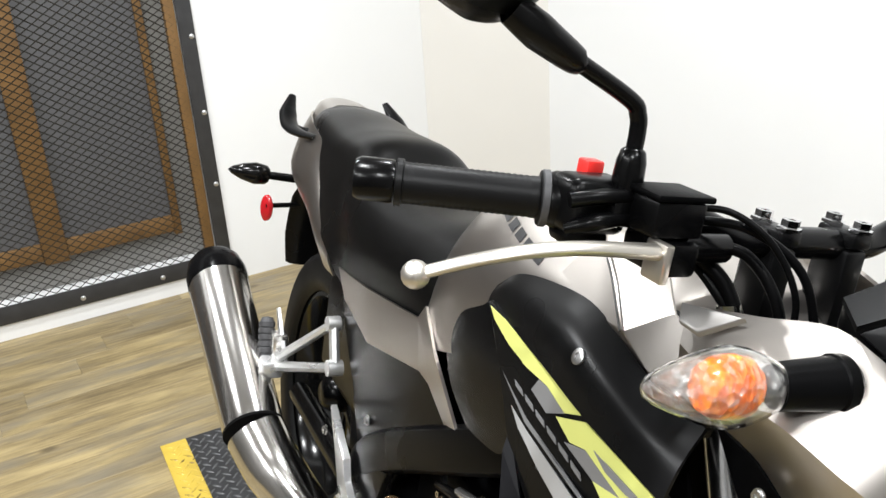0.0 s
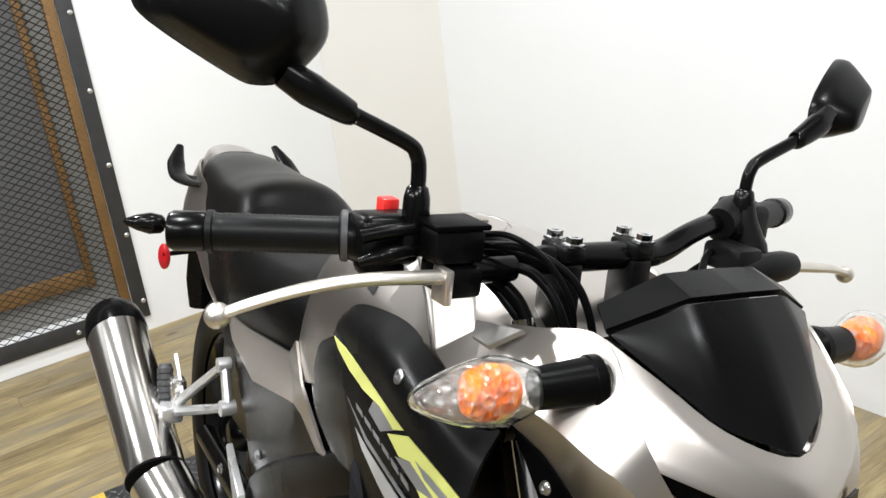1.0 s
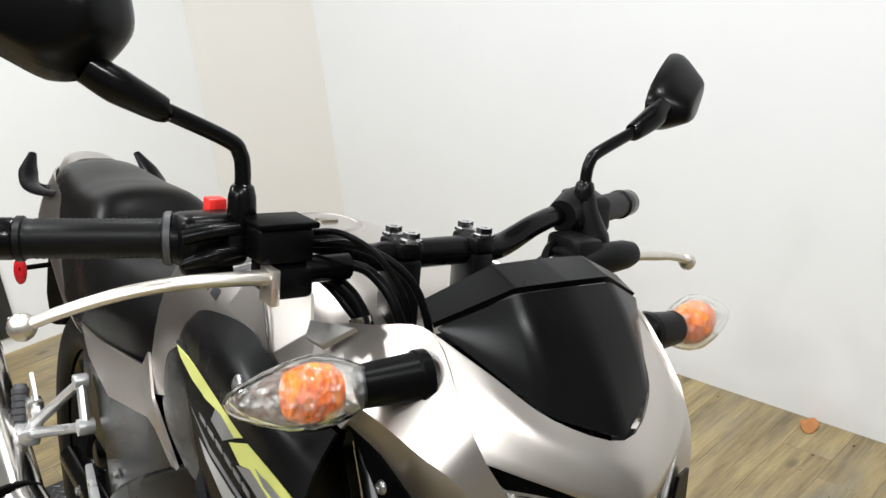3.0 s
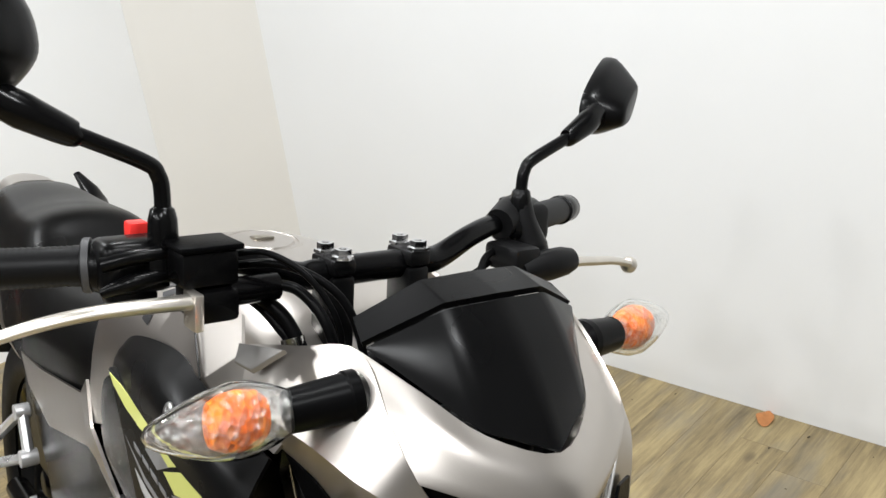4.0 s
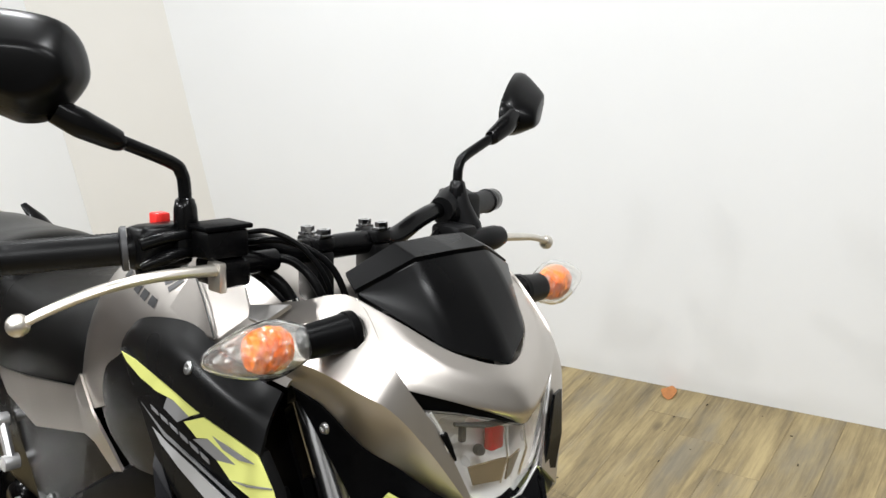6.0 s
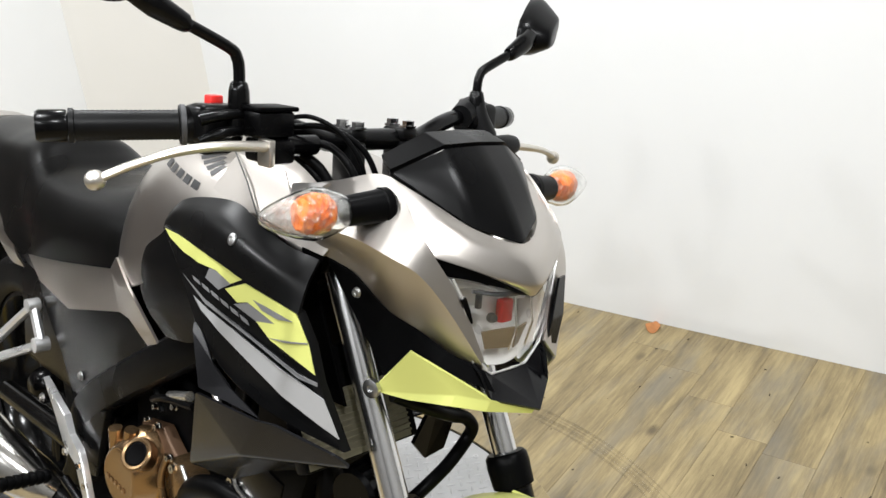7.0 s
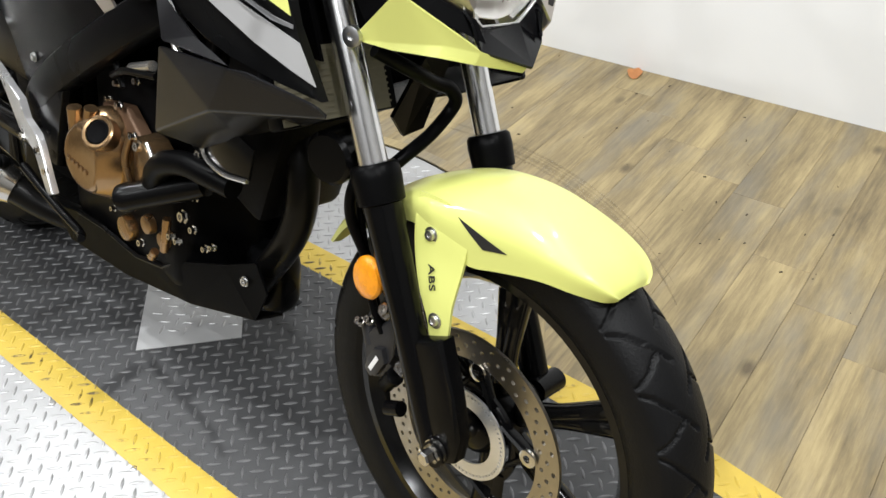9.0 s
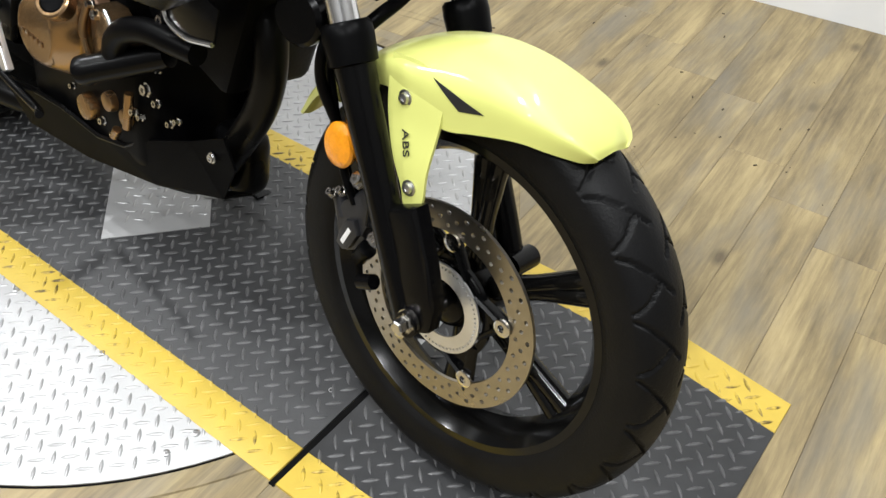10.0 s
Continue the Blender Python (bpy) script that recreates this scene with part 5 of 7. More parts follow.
# --- handlebar ---
bm = B()
BAR = [(0.0, -0.362, 1.003), (-0.055, -0.362, 1.003), (-0.080, -0.3615, 1.004), (-0.126, -0.355, 1.020), (-0.172, -0.344, 1.027), (-0.241, -0.3175, 1.021), (-0.372, -0.259, 1.0157)]
tube(bm, BAR, [0.014, 0.014, 0.0125, 0.0115, 0.011, 0.011, 0.011], 16, 6)
flip(bm)
bar = part("handlebar", bm, M_SATIN, bike, "black tubular handlebar")
GA = Vector((-0.133, 0.0595, -0.0055)).normalized()
for s in (-1, 1):
    mx = Matrix.Diagonal((-s, 1, 1, 1))
    g0 = Vector((-0.240, -0.318, 1.021))
    bm = B()
    prof = [(0, 0.013), (0.0, 0.0215), (0.006, 0.0215), (0.007, 0.0165)]
    for k in range(20):
        prof += [(0.012 + k * 0.0048, 0.0166), (0.0145 + k * 0.0048, 0.0160)]
    prof += [(0.112, 0.0165), (0.113, 0.0185), (0.118, 0.0185), (0.119, 0.012)]
    lathe(bm, prof, g0, GA, 28)
    bmesh.ops.transform(bm, matrix=mx, verts=bm.verts)
    part("grip", bm, M_GRIP, bar, "ribbed black rubber grip")
    bm = B()
    lathe(bm, [(0.1195, 0.012), (0.1195, 0.0165), (0.122, 0.0172), (0.146, 0.0172), (0.150, 0.015), (0.150, 0.006), (0.148, 0.0055), (0.148, 0)], g0, GA, 28)
    bmesh.ops.transform(bm, matrix=mx, verts=bm.verts)
    part("bar_end", bm, M_SATIN, bar)
    bm = B()
    lathe(bm, [(-0.0005, 0.0205), (-0.0005, 0.0225), (0.0045, 0.0225), (0.0055, 0.0212)], g0, GA, 28)
    bmesh.ops.transform(bm, matrix=mx, verts=bm.verts)
    part("grip_flange", bm, M_GREYRING, bar, "scuffed grey flange of the grip")
    # switch housing
    bm = B()
    lathe(bm, [(-0.058, 0.012), (-0.058, 0.019), (-0.054, 0.0215), (-0.006, 0.0225), (-0.001, 0.0205), (-0.001, 0.012)], g0, GA, 20, sq=1.1)
    box(bm, (-0.243, -0.358, 1.002), (-0.186, -0.318, 1.046), 0.010, None, 3)
    box(bm, (-0.236, -0.350, 0.990), (-0.196, -0.318, 1.006), 0.007, None, 2)
    if s > 0:
        tube(bm, [(-0.196, -0.3545, 1.052), (-0.198, -0.358, 1.030), (-0.206, -0.364, 1.002), (-0.208, -0.372, 0.988)], [0.011, 0.014, 0.019, 0.016], 14, 4)
        tube(bm, [(-0.168, -0.352, 1.028), (-0.200, -0.340, 1.034), (-0.236, -0.326, 1.030)], [0.017, 0.022, 0.019], 14, 4)
        tube(bm, [(-0.176, -0.398, 0.986), (-0.150, -0.402, 0.976), (-0.138, -0.408, 0.964)], [0.007, 0.005, 0.004], 8, 4)
    else:
        tube(bm, [(-0.244, -0.356, 1.030), (-0.215, -0.363, 1.036), (-0.165, -0.362, 1.036)], 0.006, 10)
        tube(bm, [(-0.244, -0.356, 1.008), (-0.225, -0.366, 1.016), (-0.190, -0.364, 1.021)], [0.004, 0.007, 0.005], 10)
    bmesh.ops.transform(bm, matrix=mx, verts=bm.verts)
    sw = part("switch_box", bm, M_PLASTIC if s < 0 else M_GRIP, bar, "black switch housing")
    if s < 0:
        bm = B()
        box(bm, (-0.210, -0.322, 1.038), (-0.194, -0.306, 1.0535), 0.002, None, 2)
        part("stop_switch", bm, M_RED, sw, "red engine stop switch")
    else:
        bm = B()
        box(bm, (0.190, -0.352, 1.040), (0.214, -0.322, 1.052), 0.005)
        part("button", bm, M_PLASTIC, sw)
    # mirror
    dz = 0.0 if s < 0 else -0.012
    bm = B()
    lathe(bm, [(0, 0.0115), (0.004, 0.0125), (0.026, 0.0115), (0.034, 0.0095), (0.036, 0.007)], (-0.195, -0.355, 1.036 + dz * 0.6), (0.0, 0.02, 1), 14)
    box(bm, (-0.212, -0.368, 1.012), (-0.178, -0.325, 1.038 + dz * 0.5), 0.006)
    tube(bm, [(-0.195, -0.3545, 1.05 + dz), (-0.195, -0.3545, 1.082 + dz), (-0.198, -0.3545, 1.097 + dz), (-0.209, -0.3545, 1.108 + dz), (-0.265, -0.354, 1.1325 + dz), (-0.30, -0.350, 1.149 + dz)], 0.0066, 12, 6)
    tube(bm, [(-0.258, -0.354, 1.1295 + dz), (-0.262, -0.354, 1.131 + dz), (-0.292, -0.351, 1.146 + dz), (-0.312, -0.346, 1.158 + dz)], [0.008, 0.0105, 0.0135, 0.012], 14, 4)
    bmesh.ops.transform(bm, matrix=mx, verts=bm.verts)
    mr = part("mirror_arm", bm, M_SATIN, bar, "black mirror stalk")
    mc = Vector((-0.346, -0.330, 1.192)) if s < 0 else Vector((-0.352, -0.326, 1.155))
    OUT = ((0.068, 0.000), (0.060, -0.020), (0.038, -0.041), (0.016, -0.0465), (-0.006, -0.040), (-0.066, -0.006), (-0.080, 0.012), (-0.081, 0.034), (-0.066, 0.048), (-0.020, 0.053), (0.036, 0.047), (0.060, 0.030))
    turn = Matrix.Translation(mc) @ Matrix.Rotation(radians(-26), 4, "Z") @ Matrix.Rotation(radians(0 if s < 0 else 28), 4, "Y") @ Matrix.Diagonal((1, 1, 1, 1) if s < 0 else (0.80, 0.85, 0.64, 1))
    bm = B()
    CORE = ((0.050, 0.002), (0.046, -0.010), (0.034, -0.020), (0.018, -0.024), (0.004, -0.021), (-0.030, -0.004), (-0.038, 0.004), (-0.040, 0.014), (-0.034, 0.020), (-0.010, 0.024), (0.026, 0.022), (0.044, 0.014))
    co = [(p.x, p.y) for p in crom([(a, c, 0) for a, c in CORE], 4, True)]
    ou = [(p.x, p.y) for p in crom([(a, c, 0) for a, c in OUT], 4, True)]
    rings = []
    for y, k, g in ((-0.0365, 0.0, 0.72), (-0.0355, 0.0, 0.88), (-0.031, 0.06, 1.0), (-0.018, 0.42, 1.0), (-0.006, 0.74, 1.0), (0.004, 0.95, 1.0), (0.011, 1.0, 1.0), (0.018, 1.0, 1.0), (0.021, 1.0, 0.985)):
        rings.append([((a + (p - a) * k) * g, y, (c + (q - c) * k) * g) for (a, c), (p, q) in zip(co, ou)])
    loft(bm, rings)
    bmesh.ops.transform(bm, matrix=mx @ turn, verts=bm.verts)
    part("mirror_housing", bm, M_PLASTIC, mr, "black plastic mirror housing", sharp=60)
    bm = B()
    plate(bm, [(px * 0.92, 0.0225, pz * 0.92) for px, pz in OUT], 0.002, 0, (0, 1, 0))
    bmesh.ops.transform(bm, matrix=mx @ turn, verts=bm.verts)
    part("mirror_glass", bm, M_MIRROR, mr)
    # lever
    bm = B()
    if s < 0:
        arm, ball = [(-0.188, -0.403, 1.006), (-0.225, -0.405, 1.008), (-0.262, -0.403, 1.008), (-0.300, -0.395, 1.002), (-0.335, -0.380, 0.989), (-0.360, -0.364, 0.975)], (-0.362, -0.363, 0.974)
    else:
        arm, ball = [(-0.205, -0.398, 0.990), (-0.240, -0.400, 0.990), (-0.275, -0.396, 0.986), (-0.310, -0.388, 0.981), (-0.345, -0.376, 0.973), (-0.376, -0.363, 0.964)], (-0.380, -0.361, 0.962)
    tube(bm, arm, [0.0085, 0.0075, 0.007, 0.0066, 0.0062, 0.006], 12, 5, True, True, 0.75)
    lathe(bm, [(-0.0105, 0.0), (-0.0095, 0.0045), (-0.0074, 0.0074), (-0.004, 0.0097), (0, 0.0105), (0.004, 0.0097), (0.0074, 0.0074), (0.0095, 0.0045), (0.0105, 0.0)], ball, (0, 0, 1), 18)
    if s < 0:
        box(bm, (-0.194, -0.414, 0.984), (-0.186, -0.390, 1.014), 0.002)
    bmesh.ops.transform(bm, matrix=mx, verts=bm.verts)
    lv = part("lever", bm, M_LEVER, bar, "brushed aluminium lever with a ball end")
    bm = B()
    box(bm, (-0.186, -0.402, 0.984), (-0.150, -0.350, 1.012), 0.006, None, 2)
    if s > 0:
        lathe(bm, [(-0.02, 0.012), (0, 0.0155), (0.02, 0.0168), (0.040, 0.0158), (0.052, 0.0125), (0.055, 0.008)], (-0.182, -0.396, 0.988), (-1, -0.05, 0.10), 20)
    bmesh.ops.transform(bm, matrix=mx, verts=bm.verts)
    part("lever_perch", bm, M_PLASTIC if s < 0 else M_GRIP, lv)
# brake fluid reservoir
bm = B()
box(bm, (-0.197, -0.399, 1.014), (-0.150, -0.360, 1.0425), 0.004)
res = part("brake_reservoir", bm, M_PLASTIC, bar, "black brake fluid reservoir")
bm = B()
box(bm, (-0.200, -0.402, 1.0427), (-0.147, -0.357, 1.0480), 0.002)
part("lid", bm, M_TEXTURED, res)
bm = B()
tube(bm, [(-0.108, -0.378, 1.002), (-0.175, -0.384, 1.004)], 0.012, 14, smooth=False)
part("cylinder", bm, M_SATIN, res)
# clamps and risers
for s in (-1, 1):
    bm = B()
    box(bm, (s * 0.042 - 0.0125, -0.382, 0.925), (s * 0.042 + 0.0125, -0.344, 1.002), 0.004)
    box(bm, (s * 0.042 - 0.0122, -0.384, 1.003), (s * 0.042 + 0.0122, -0.342, 1.0185), 0.004)
    cl = part("bar_clamp", bm, M_PANELBLK, bar)
    for yy in (-0.378, -0.348):
        bm = B()
        bolt_head(bm, (s * 0.042, yy, 1.0185), (0, 0, 1), 0.0078, 0.009)
        part("bolt", bm, M_CHROME, cl)
# cables and hoses
for pts, r in (([(-0.150, -0.372, 1.032), (-0.125, -0.395, 1.036), (-0.100, -0.420, 1.018), (-0.082, -0.438, 0.980), (-0.075, -0.435, 0.93)], 0.0036),
               ([(-0.145, -0.36, 1.02), (-0.11, -0.40, 1.025), (-0.075, -0.43, 1.0), (-0.06, -0.445, 0.95), (-0.055, -0.44, 0.90)], 0.0048),
               ([(-0.12, -0.375, 1.005), (-0.095, -0.395, 1.0), (-0.08, -0.42, 0.97), (-0.075, -0.435, 0.92), (-0.07, -0.43, 0.86)], 0.0062),
               ([(-0.115, -0.365, 0.99), (-0.10, -0.385, 0.97), (-0.09, -0.405, 0.93), (-0.085, -0.41, 0.88)], 0.0085),
               ([(-0.16, -0.33, 1.01), (-0.12, -0.36, 0.985), (-0.10, -0.39, 0.955), (-0.06, -0.42, 0.90)], 0.005),
               ([(0.17, -0.35, 1.0), (0.12, -0.385, 1.0), (0.08, -0.42, 0.97), (0.06, -0.43, 0.90)], 0.005),
               ([(0.15, -0.36, 0.99), (0.11, -0.37, 0.975), (0.07, -0.40, 0.95), (0.05, -0.41, 0.88)], 0.0045)):
    bm = B()
    tube(bm, pts, r * 0.78, 10, 8)
    part("cable", bm, M_RUBBER, bar)
bm = B()
lathe(bm, [(0, 0.008), (0, 0.0105), (0.012, 0.0105), (0.012, 0.0085), (0.02, 0.0085), (0.02, 0.0105), (0.028, 0.0105), (0.028, 0.007)], (-0.098, -0.390, 0.958), (0.1, -0.35, -1), 16)
part("hose_union", bm, M_STEEL, bar)
# instrument housing
bm = B()
box(bm, (-0.070, -0.512, 0.962), (0.070, -0.462, 1.000), 0.012, None, 3)
part("instrument_panel", bm, M_PLASTIC, bike)


# --- fuel tank ---
def half_net(rows):
    return [[(-x, y, z) for x, z in sec] for y, sec in rows]


tank_rows = half_net([(-0.385, [(0, 0.928), (0.055, 0.927), (0.10, 0.912), (0.125, 0.885), (0.13, 0.83)]),
                      (-0.33, [(0, 0.960), (0.06, 0.957), (0.114, 0.937), (0.142, 0.900), (0.145, 0.83)]),
                      (-0.24, [(0, 0.978), (0.06, 0.975), (0.114, 0.957), (0.150, 0.910), (0.158, 0.82)]),
                      (-0.14, [(0, 0.980), (0.06, 0.977), (0.113, 0.958), (0.154, 0.902), (0.162, 0.80)]),
                      (-0.05, [(0, 0.976), (0.055, 0.972), (0.108, 0.948), (0.148, 0.885), (0.156, 0.76)]),
                      (0.03, [(0, 0.945), (0.05, 0.942), (0.100, 0.918), (0.136, 0.850), (0.146, 0.73)]),
                      (0.085, [(0, 0.885), (0.045, 0.885), (0.090, 0.868), (0.122, 0.815), (0.135, 0.72)]),
                      (0.11, [(0, 0.82), (0.04, 0.82), (0.08, 0.81), (0.112, 0.775), (0.13, 0.715)])])
bm = B()
skin(bm, tank_rows, 5, 4, 0.003, True)
tank = part("fuel_tank", bm, M_SILVER, bike, "matte silver fuel tank", sharp=60)
bm = B()
lathe(bm, [(-0.003, 0.046), (0.001, 0.046), (0.0018, 0.044), (0.0018, 0.0415), (0.0006, 0.041), (0.0006, 0.0365), (0.003, 0.035), (0.004, 0.020), (0.0036, 0.0)], (0, -0.140, 0.9815), (0, -0.07, 1), 40)
part("filler_cap", bm, M_SILVER, tank, "round silver filler cap")
bm = B()
box(bm, (-0.012, -0.148, 0.984), (0.012, -0.132, 0.9885), 0.002)
part("lock_cover", bm, M_DISC, tank, "metal lock cover on the cap")
# front tank wing, silver, running forward beside the fork
def tank_wing(bm):
    faceted(bm, [(-0.130, -0.252, 0.976), (-0.118, -0.335, 0.967), (-0.138, -0.376, 0.946), (-0.157, -0.342, 0.916), (-0.156, -0.300, 0.913), (-0.155, -0.235, 0.93), (-0.147, -0.452, 0.889), (-0.151, -0.372, 0.896), (-0.132, -0.455, 0.905)],
            [(0, 1, 2, 3), (0, 3, 4, 5), (3, 2, 8, 6, 7), (3, 7, 4)], 0.004, 0.0012)


both("tank_wing", tank_wing, M_SILVER, "", tank)


def wing_groove(bm):
    tube(bm, [(-0.1335, -0.252, 0.9775), (-0.148, -0.302, 0.9475), (-0.1605, -0.342, 0.9165)], 0.0011, 6, smooth=False)


both("wing_groove", wing_groove, M_GREYBAR, "narrow dark joint", tank)
# maker's wing badge and bars in place of its name, laid on the tank's side
tank_tree = BVHTree.FromPolygons([v.co for v in tank.data.vertices], [tuple(p.vertices) for p in tank.data.polygons])


def on_tank(y, z, lift=0.0008):
    hit, nrm, _, _ = tank_tree.ray_cast(Vector((-0.5, y, z)), Vector((1, 0, 0)))
    if hit is None:
        return Vector((-0.14, y, z))
    if nrm.x > 0:
        nrm = -nrm
    return hit + nrm * lift


def decal(bm, quad, n=4):
    """A thin film laid on the tank within four corners of (y, z)."""
    a, b, c, d = (Vector(q) for q in quad)
    net = []
    for i in range(n + 1):
        p, q = a.lerp(b, i / n), d.lerp(c, i / n)
        net.append([bm.verts.new(on_tank(*p.lerp(q, j / 2))) for j in range(3)])
    for r, t in zip(net, net[1:]):
        for j in range(2):
            bm.faces.new((r[j], r[j + 1], t[j + 1], t[j]))


def wing(bm):
    for k in range(5):
        y0 = -0.122 - 0.017 * k
        z0 = 0.9605 - 0.0046 * k
        decal(bm, [(y0, z0), (y0 - 0.010, z0 - 0.004), (-0.182 - 0.008 * k, 0.9690 - 0.0042 * k), (-0.172 - 0.008 * k, 0.9700 - 0.0042 * k)], 3)


both("tank_badge", wing, M_DECAL, "small black wing badge", tank)
for k in range(5):
    def name_bar(bm, k=k):
        y0, z0 = -0.062 - 0.0262 * k, 0.9435 - 0.0034 * k
        decal(bm, [(y0, z0), (y0 - 0.019, z0 - 0.0025), (y0 - 0.018, z0 - 0.0125), (y0 + 0.001, z0 - 0.010)], 3)
    both("name_bar", name_bar, M_DECAL, "black bar of the maker's name", tank)


# --- tank side covers and radiator shrouds ---
def cover(bm):
    skin(bm, [[(-0.163, -0.137, 0.880), (-0.167, -0.134, 0.870), (-0.169, -0.132, 0.858)],
              [(-0.160, -0.170, 0.904), (-0.171, -0.165, 0.886), (-0.173, -0.163, 0.865)],
              [(-0.158, -0.225, 0.917), (-0.176, -0.215, 0.892), (-0.180, -0.210, 0.862)],
              [(-0.156, -0.290, 0.922), (-0.180, -0.280, 0.893), (-0.184, -0.275, 0.855)],
              [(-0.155, -0.340, 0.908), (-0.181, -0.345, 0.880), (-0.185, -0.345, 0.843)],
              [(-0.152, -0.390, 0.890), (-0.176, -0.405, 0.868), (-0.183, -0.410, 0.836)],
              [(-0.149, -0.448, 0.884), (-0.168, -0.452, 0.858), (-0.181, -0.455, 0.828)]], 5, 5, 0.004)


sc = both("tank_cover", cover, M_PANELBLK, "matte black plastic tank cover")
for s, o in ((-1, sc[0]), (1, sc[1])):
    bm = B()
    lathe(bm, [(0, 0.0075), (0.003, 0.0075), (0.004, 0.0055), (0.004, 0.003), (0.0025, 0.003), (0.0025, 0)], (s * 0.1795, -0.322, 0.884), (s, 0, 0.4), 18)
    part("screw", bm, M_GALV, o)


def knee(bm):
    skin(bm, [[(-0.160, -0.132, 0.868), (-0.163, -0.16, 0.850), (-0.168, -0.20, 0.81), (-0.166, -0.22, 0.75)],
              [(-0.155, -0.090, 0.850), (-0.162, -0.11, 0.825), (-0.165, -0.15, 0.78), (-0.162, -0.20, 0.715)],
              [(-0.150, -0.045, 0.828), (-0.158, -0.06, 0.795), (-0.160, -0.10, 0.745), (-0.157, -0.15, 0.70)],
              [(-0.146, -0.012, 0.792), (-0.152, -0.025, 0.755), (-0.155, -0.055, 0.722), (-0.150, -0.10, 0.69)]], 4, 4, 0.006)


both("knee_pad", knee, M_SIDEBLK, "textured black knee pad")


def SX(y, z):
    """The shroud's outer face."""
    return -0.180 - 0.05 * max(0.0, 0.84 - z) * (1 if y > -0.46 else 0.4) + 0.20 * max(0.0, -0.44 - y)


def on(pts, lift=0.0):
    return [(SX(y, z) - lift, y, z) for y, z in pts]


def shroud_upper(bm):
    plate(bm, on([(-0.150, 0.867), (-0.170, 0.866), (-0.255, 0.858), (-0.344, 0.8435), (-0.450, 0.828), (-0.470, 0.795), (-0.484, 0.754), (-0.524, 0.684), (-0.471, 0.690), (-0.396, 0.699), (-0.345, 0.705), (-0.303, 0.720), (-0.243, 0.753), (-0.20, 0.82)]), 0.012, 0.003)


sh = both("radiator_shroud", shroud_upper, M_PANELBLK, "shroud with yellow, grey and silver graphics")


def gfx(pts, lift):
    def fn(bm):
        plate(bm, on(pts, lift), 0.0012, 0)
    return fn


GY = [[(-0.160, 0.8655), (-0.192, 0.8640), (-0.344, 0.840), (-0.319, 0.829), (-0.285, 0.838), (-0.246, 0.838), (-0.220, 0.840), (-0.192, 0.849), (-0.172, 0.856)],
      [(-0.308, 0.820), (-0.350, 0.837), (-0.449, 0.8265), (-0.469, 0.794), (-0.480, 0.763), (-0.407, 0.784), (-0.377, 0.798), (-0.414, 0.805), (-0.358, 0.816), (-0.336, 0.810)]]
for q in GY:
    for ob_, o in zip(both("yellow_graphic", gfx(q, 0.0008), M_YELLOW, "acid-yellow graphic", sh[0]), sh):
        ob_.parent = o
GR = [([(-0.210, 0.836), (-0.247, 0.8375), (-0.285, 0.8375), (-0.319, 0.8285), (-0.293, 0.815)], 0.0006),
      ([(-0.328, 0.806), (-0.358, 0.8155), (-0.414, 0.8045), (-0.377, 0.798)], 0.0006),
      ([(-0.369, 0.822), (-0.445, 0.816), (-0.419, 0.812), (-0.389, 0.814)], 0.0014),
      ([(-0.401, 0.7855), (-0.435, 0.791), (-0.468, 0.797), (-0.468, 0.7955), (-0.435, 0.789)], 0.0014)]
for q, up in GR:
    for ob_, o in zip(both("grey_graphic", gfx(q, up), M_GREYGFX, "", sh[0]), sh):
        ob_.parent = o
SV = [(-0.236, 0.793), (-0.272, 0.784), (-0.370, 0.767), (-0.433, 0.756), (-0.470, 0.745), (-0.494, 0.738), (-0.518, 0.699), (-0.485, 0.708), (-0.437, 0.726), (-0.373, 0.743), (-0.300, 0.763), (-0.256, 0.779)]
for ob_, o in zip(both("silver_graphic", gfx(SV, 0.0009), M_STRIPE, "silver stripe", sh[0]), sh):
    ob_.parent = o
LN = [(-0.208, 0.815), (-0.265, 0.795), (-0.369, 0.777), (-0.458, 0.759), (-0.484, 0.7545), (-0.484, 0.7505), (-0.458, 0.754), (-0.370, 0.7735), (-0.264, 0.790)]
for ob_, o in zip(both("silver_graphic", gfx(LN, 0.0009), M_GREYGFX, "thin grey pinstripe", sh[0]), sh):
    ob_.parent = o
# row of grey bars where the model's name stands
for k in range(6):
    y = -0.232 - 0.0222 * k
    z = 0.8185 - 0.0043 * k
    q = [(y, z), (y - 0.016, z - 0.003), (y - 0.020, z - 0.0078), (y - 0.004, z - 0.0048)]
    for ob_, o in zip(both("name_bar", gfx(q, 0.0012), M_GREYGFX, "", sh[0]), sh):
        ob_.parent = o


def shroud_fin(bm):
    faceted(bm, [(-0.180, -0.236, 0.768), (-0.190, -0.246, 0.750), (-0.205, -0.286, 0.690), (-0.204, -0.416, 0.6965), (-0.196, -0.340, 0.707), (-0.193, -0.300, 0.722)],
            [(0, 1, 5), (1, 2, 4, 5), (2, 3, 4)], 0.004, 0.001)


def shroud_lower(bm):
    faceted(bm, [(-0.202, -0.281, 0.6815), (-0.203, -0.416, 0.6915), (-0.196, -0.440, 0.6955), (-0.170, -0.524, 0.682), (-0.163, -0.534, 0.673),
                 (-0.202, -0.382, 0.638), (-0.178, -0.225, 0.555), (-0.150, -0.285, 0.548), (-0.145, -0.36, 0.590), (-0.140, -0.47, 0.640)],
            [(2, 1, 3), (1, 5, 4, 3), (0, 5, 1), (0, 6, 5), (6, 7, 8, 5), (5, 8, 9, 4)], 0.004, 0.002)


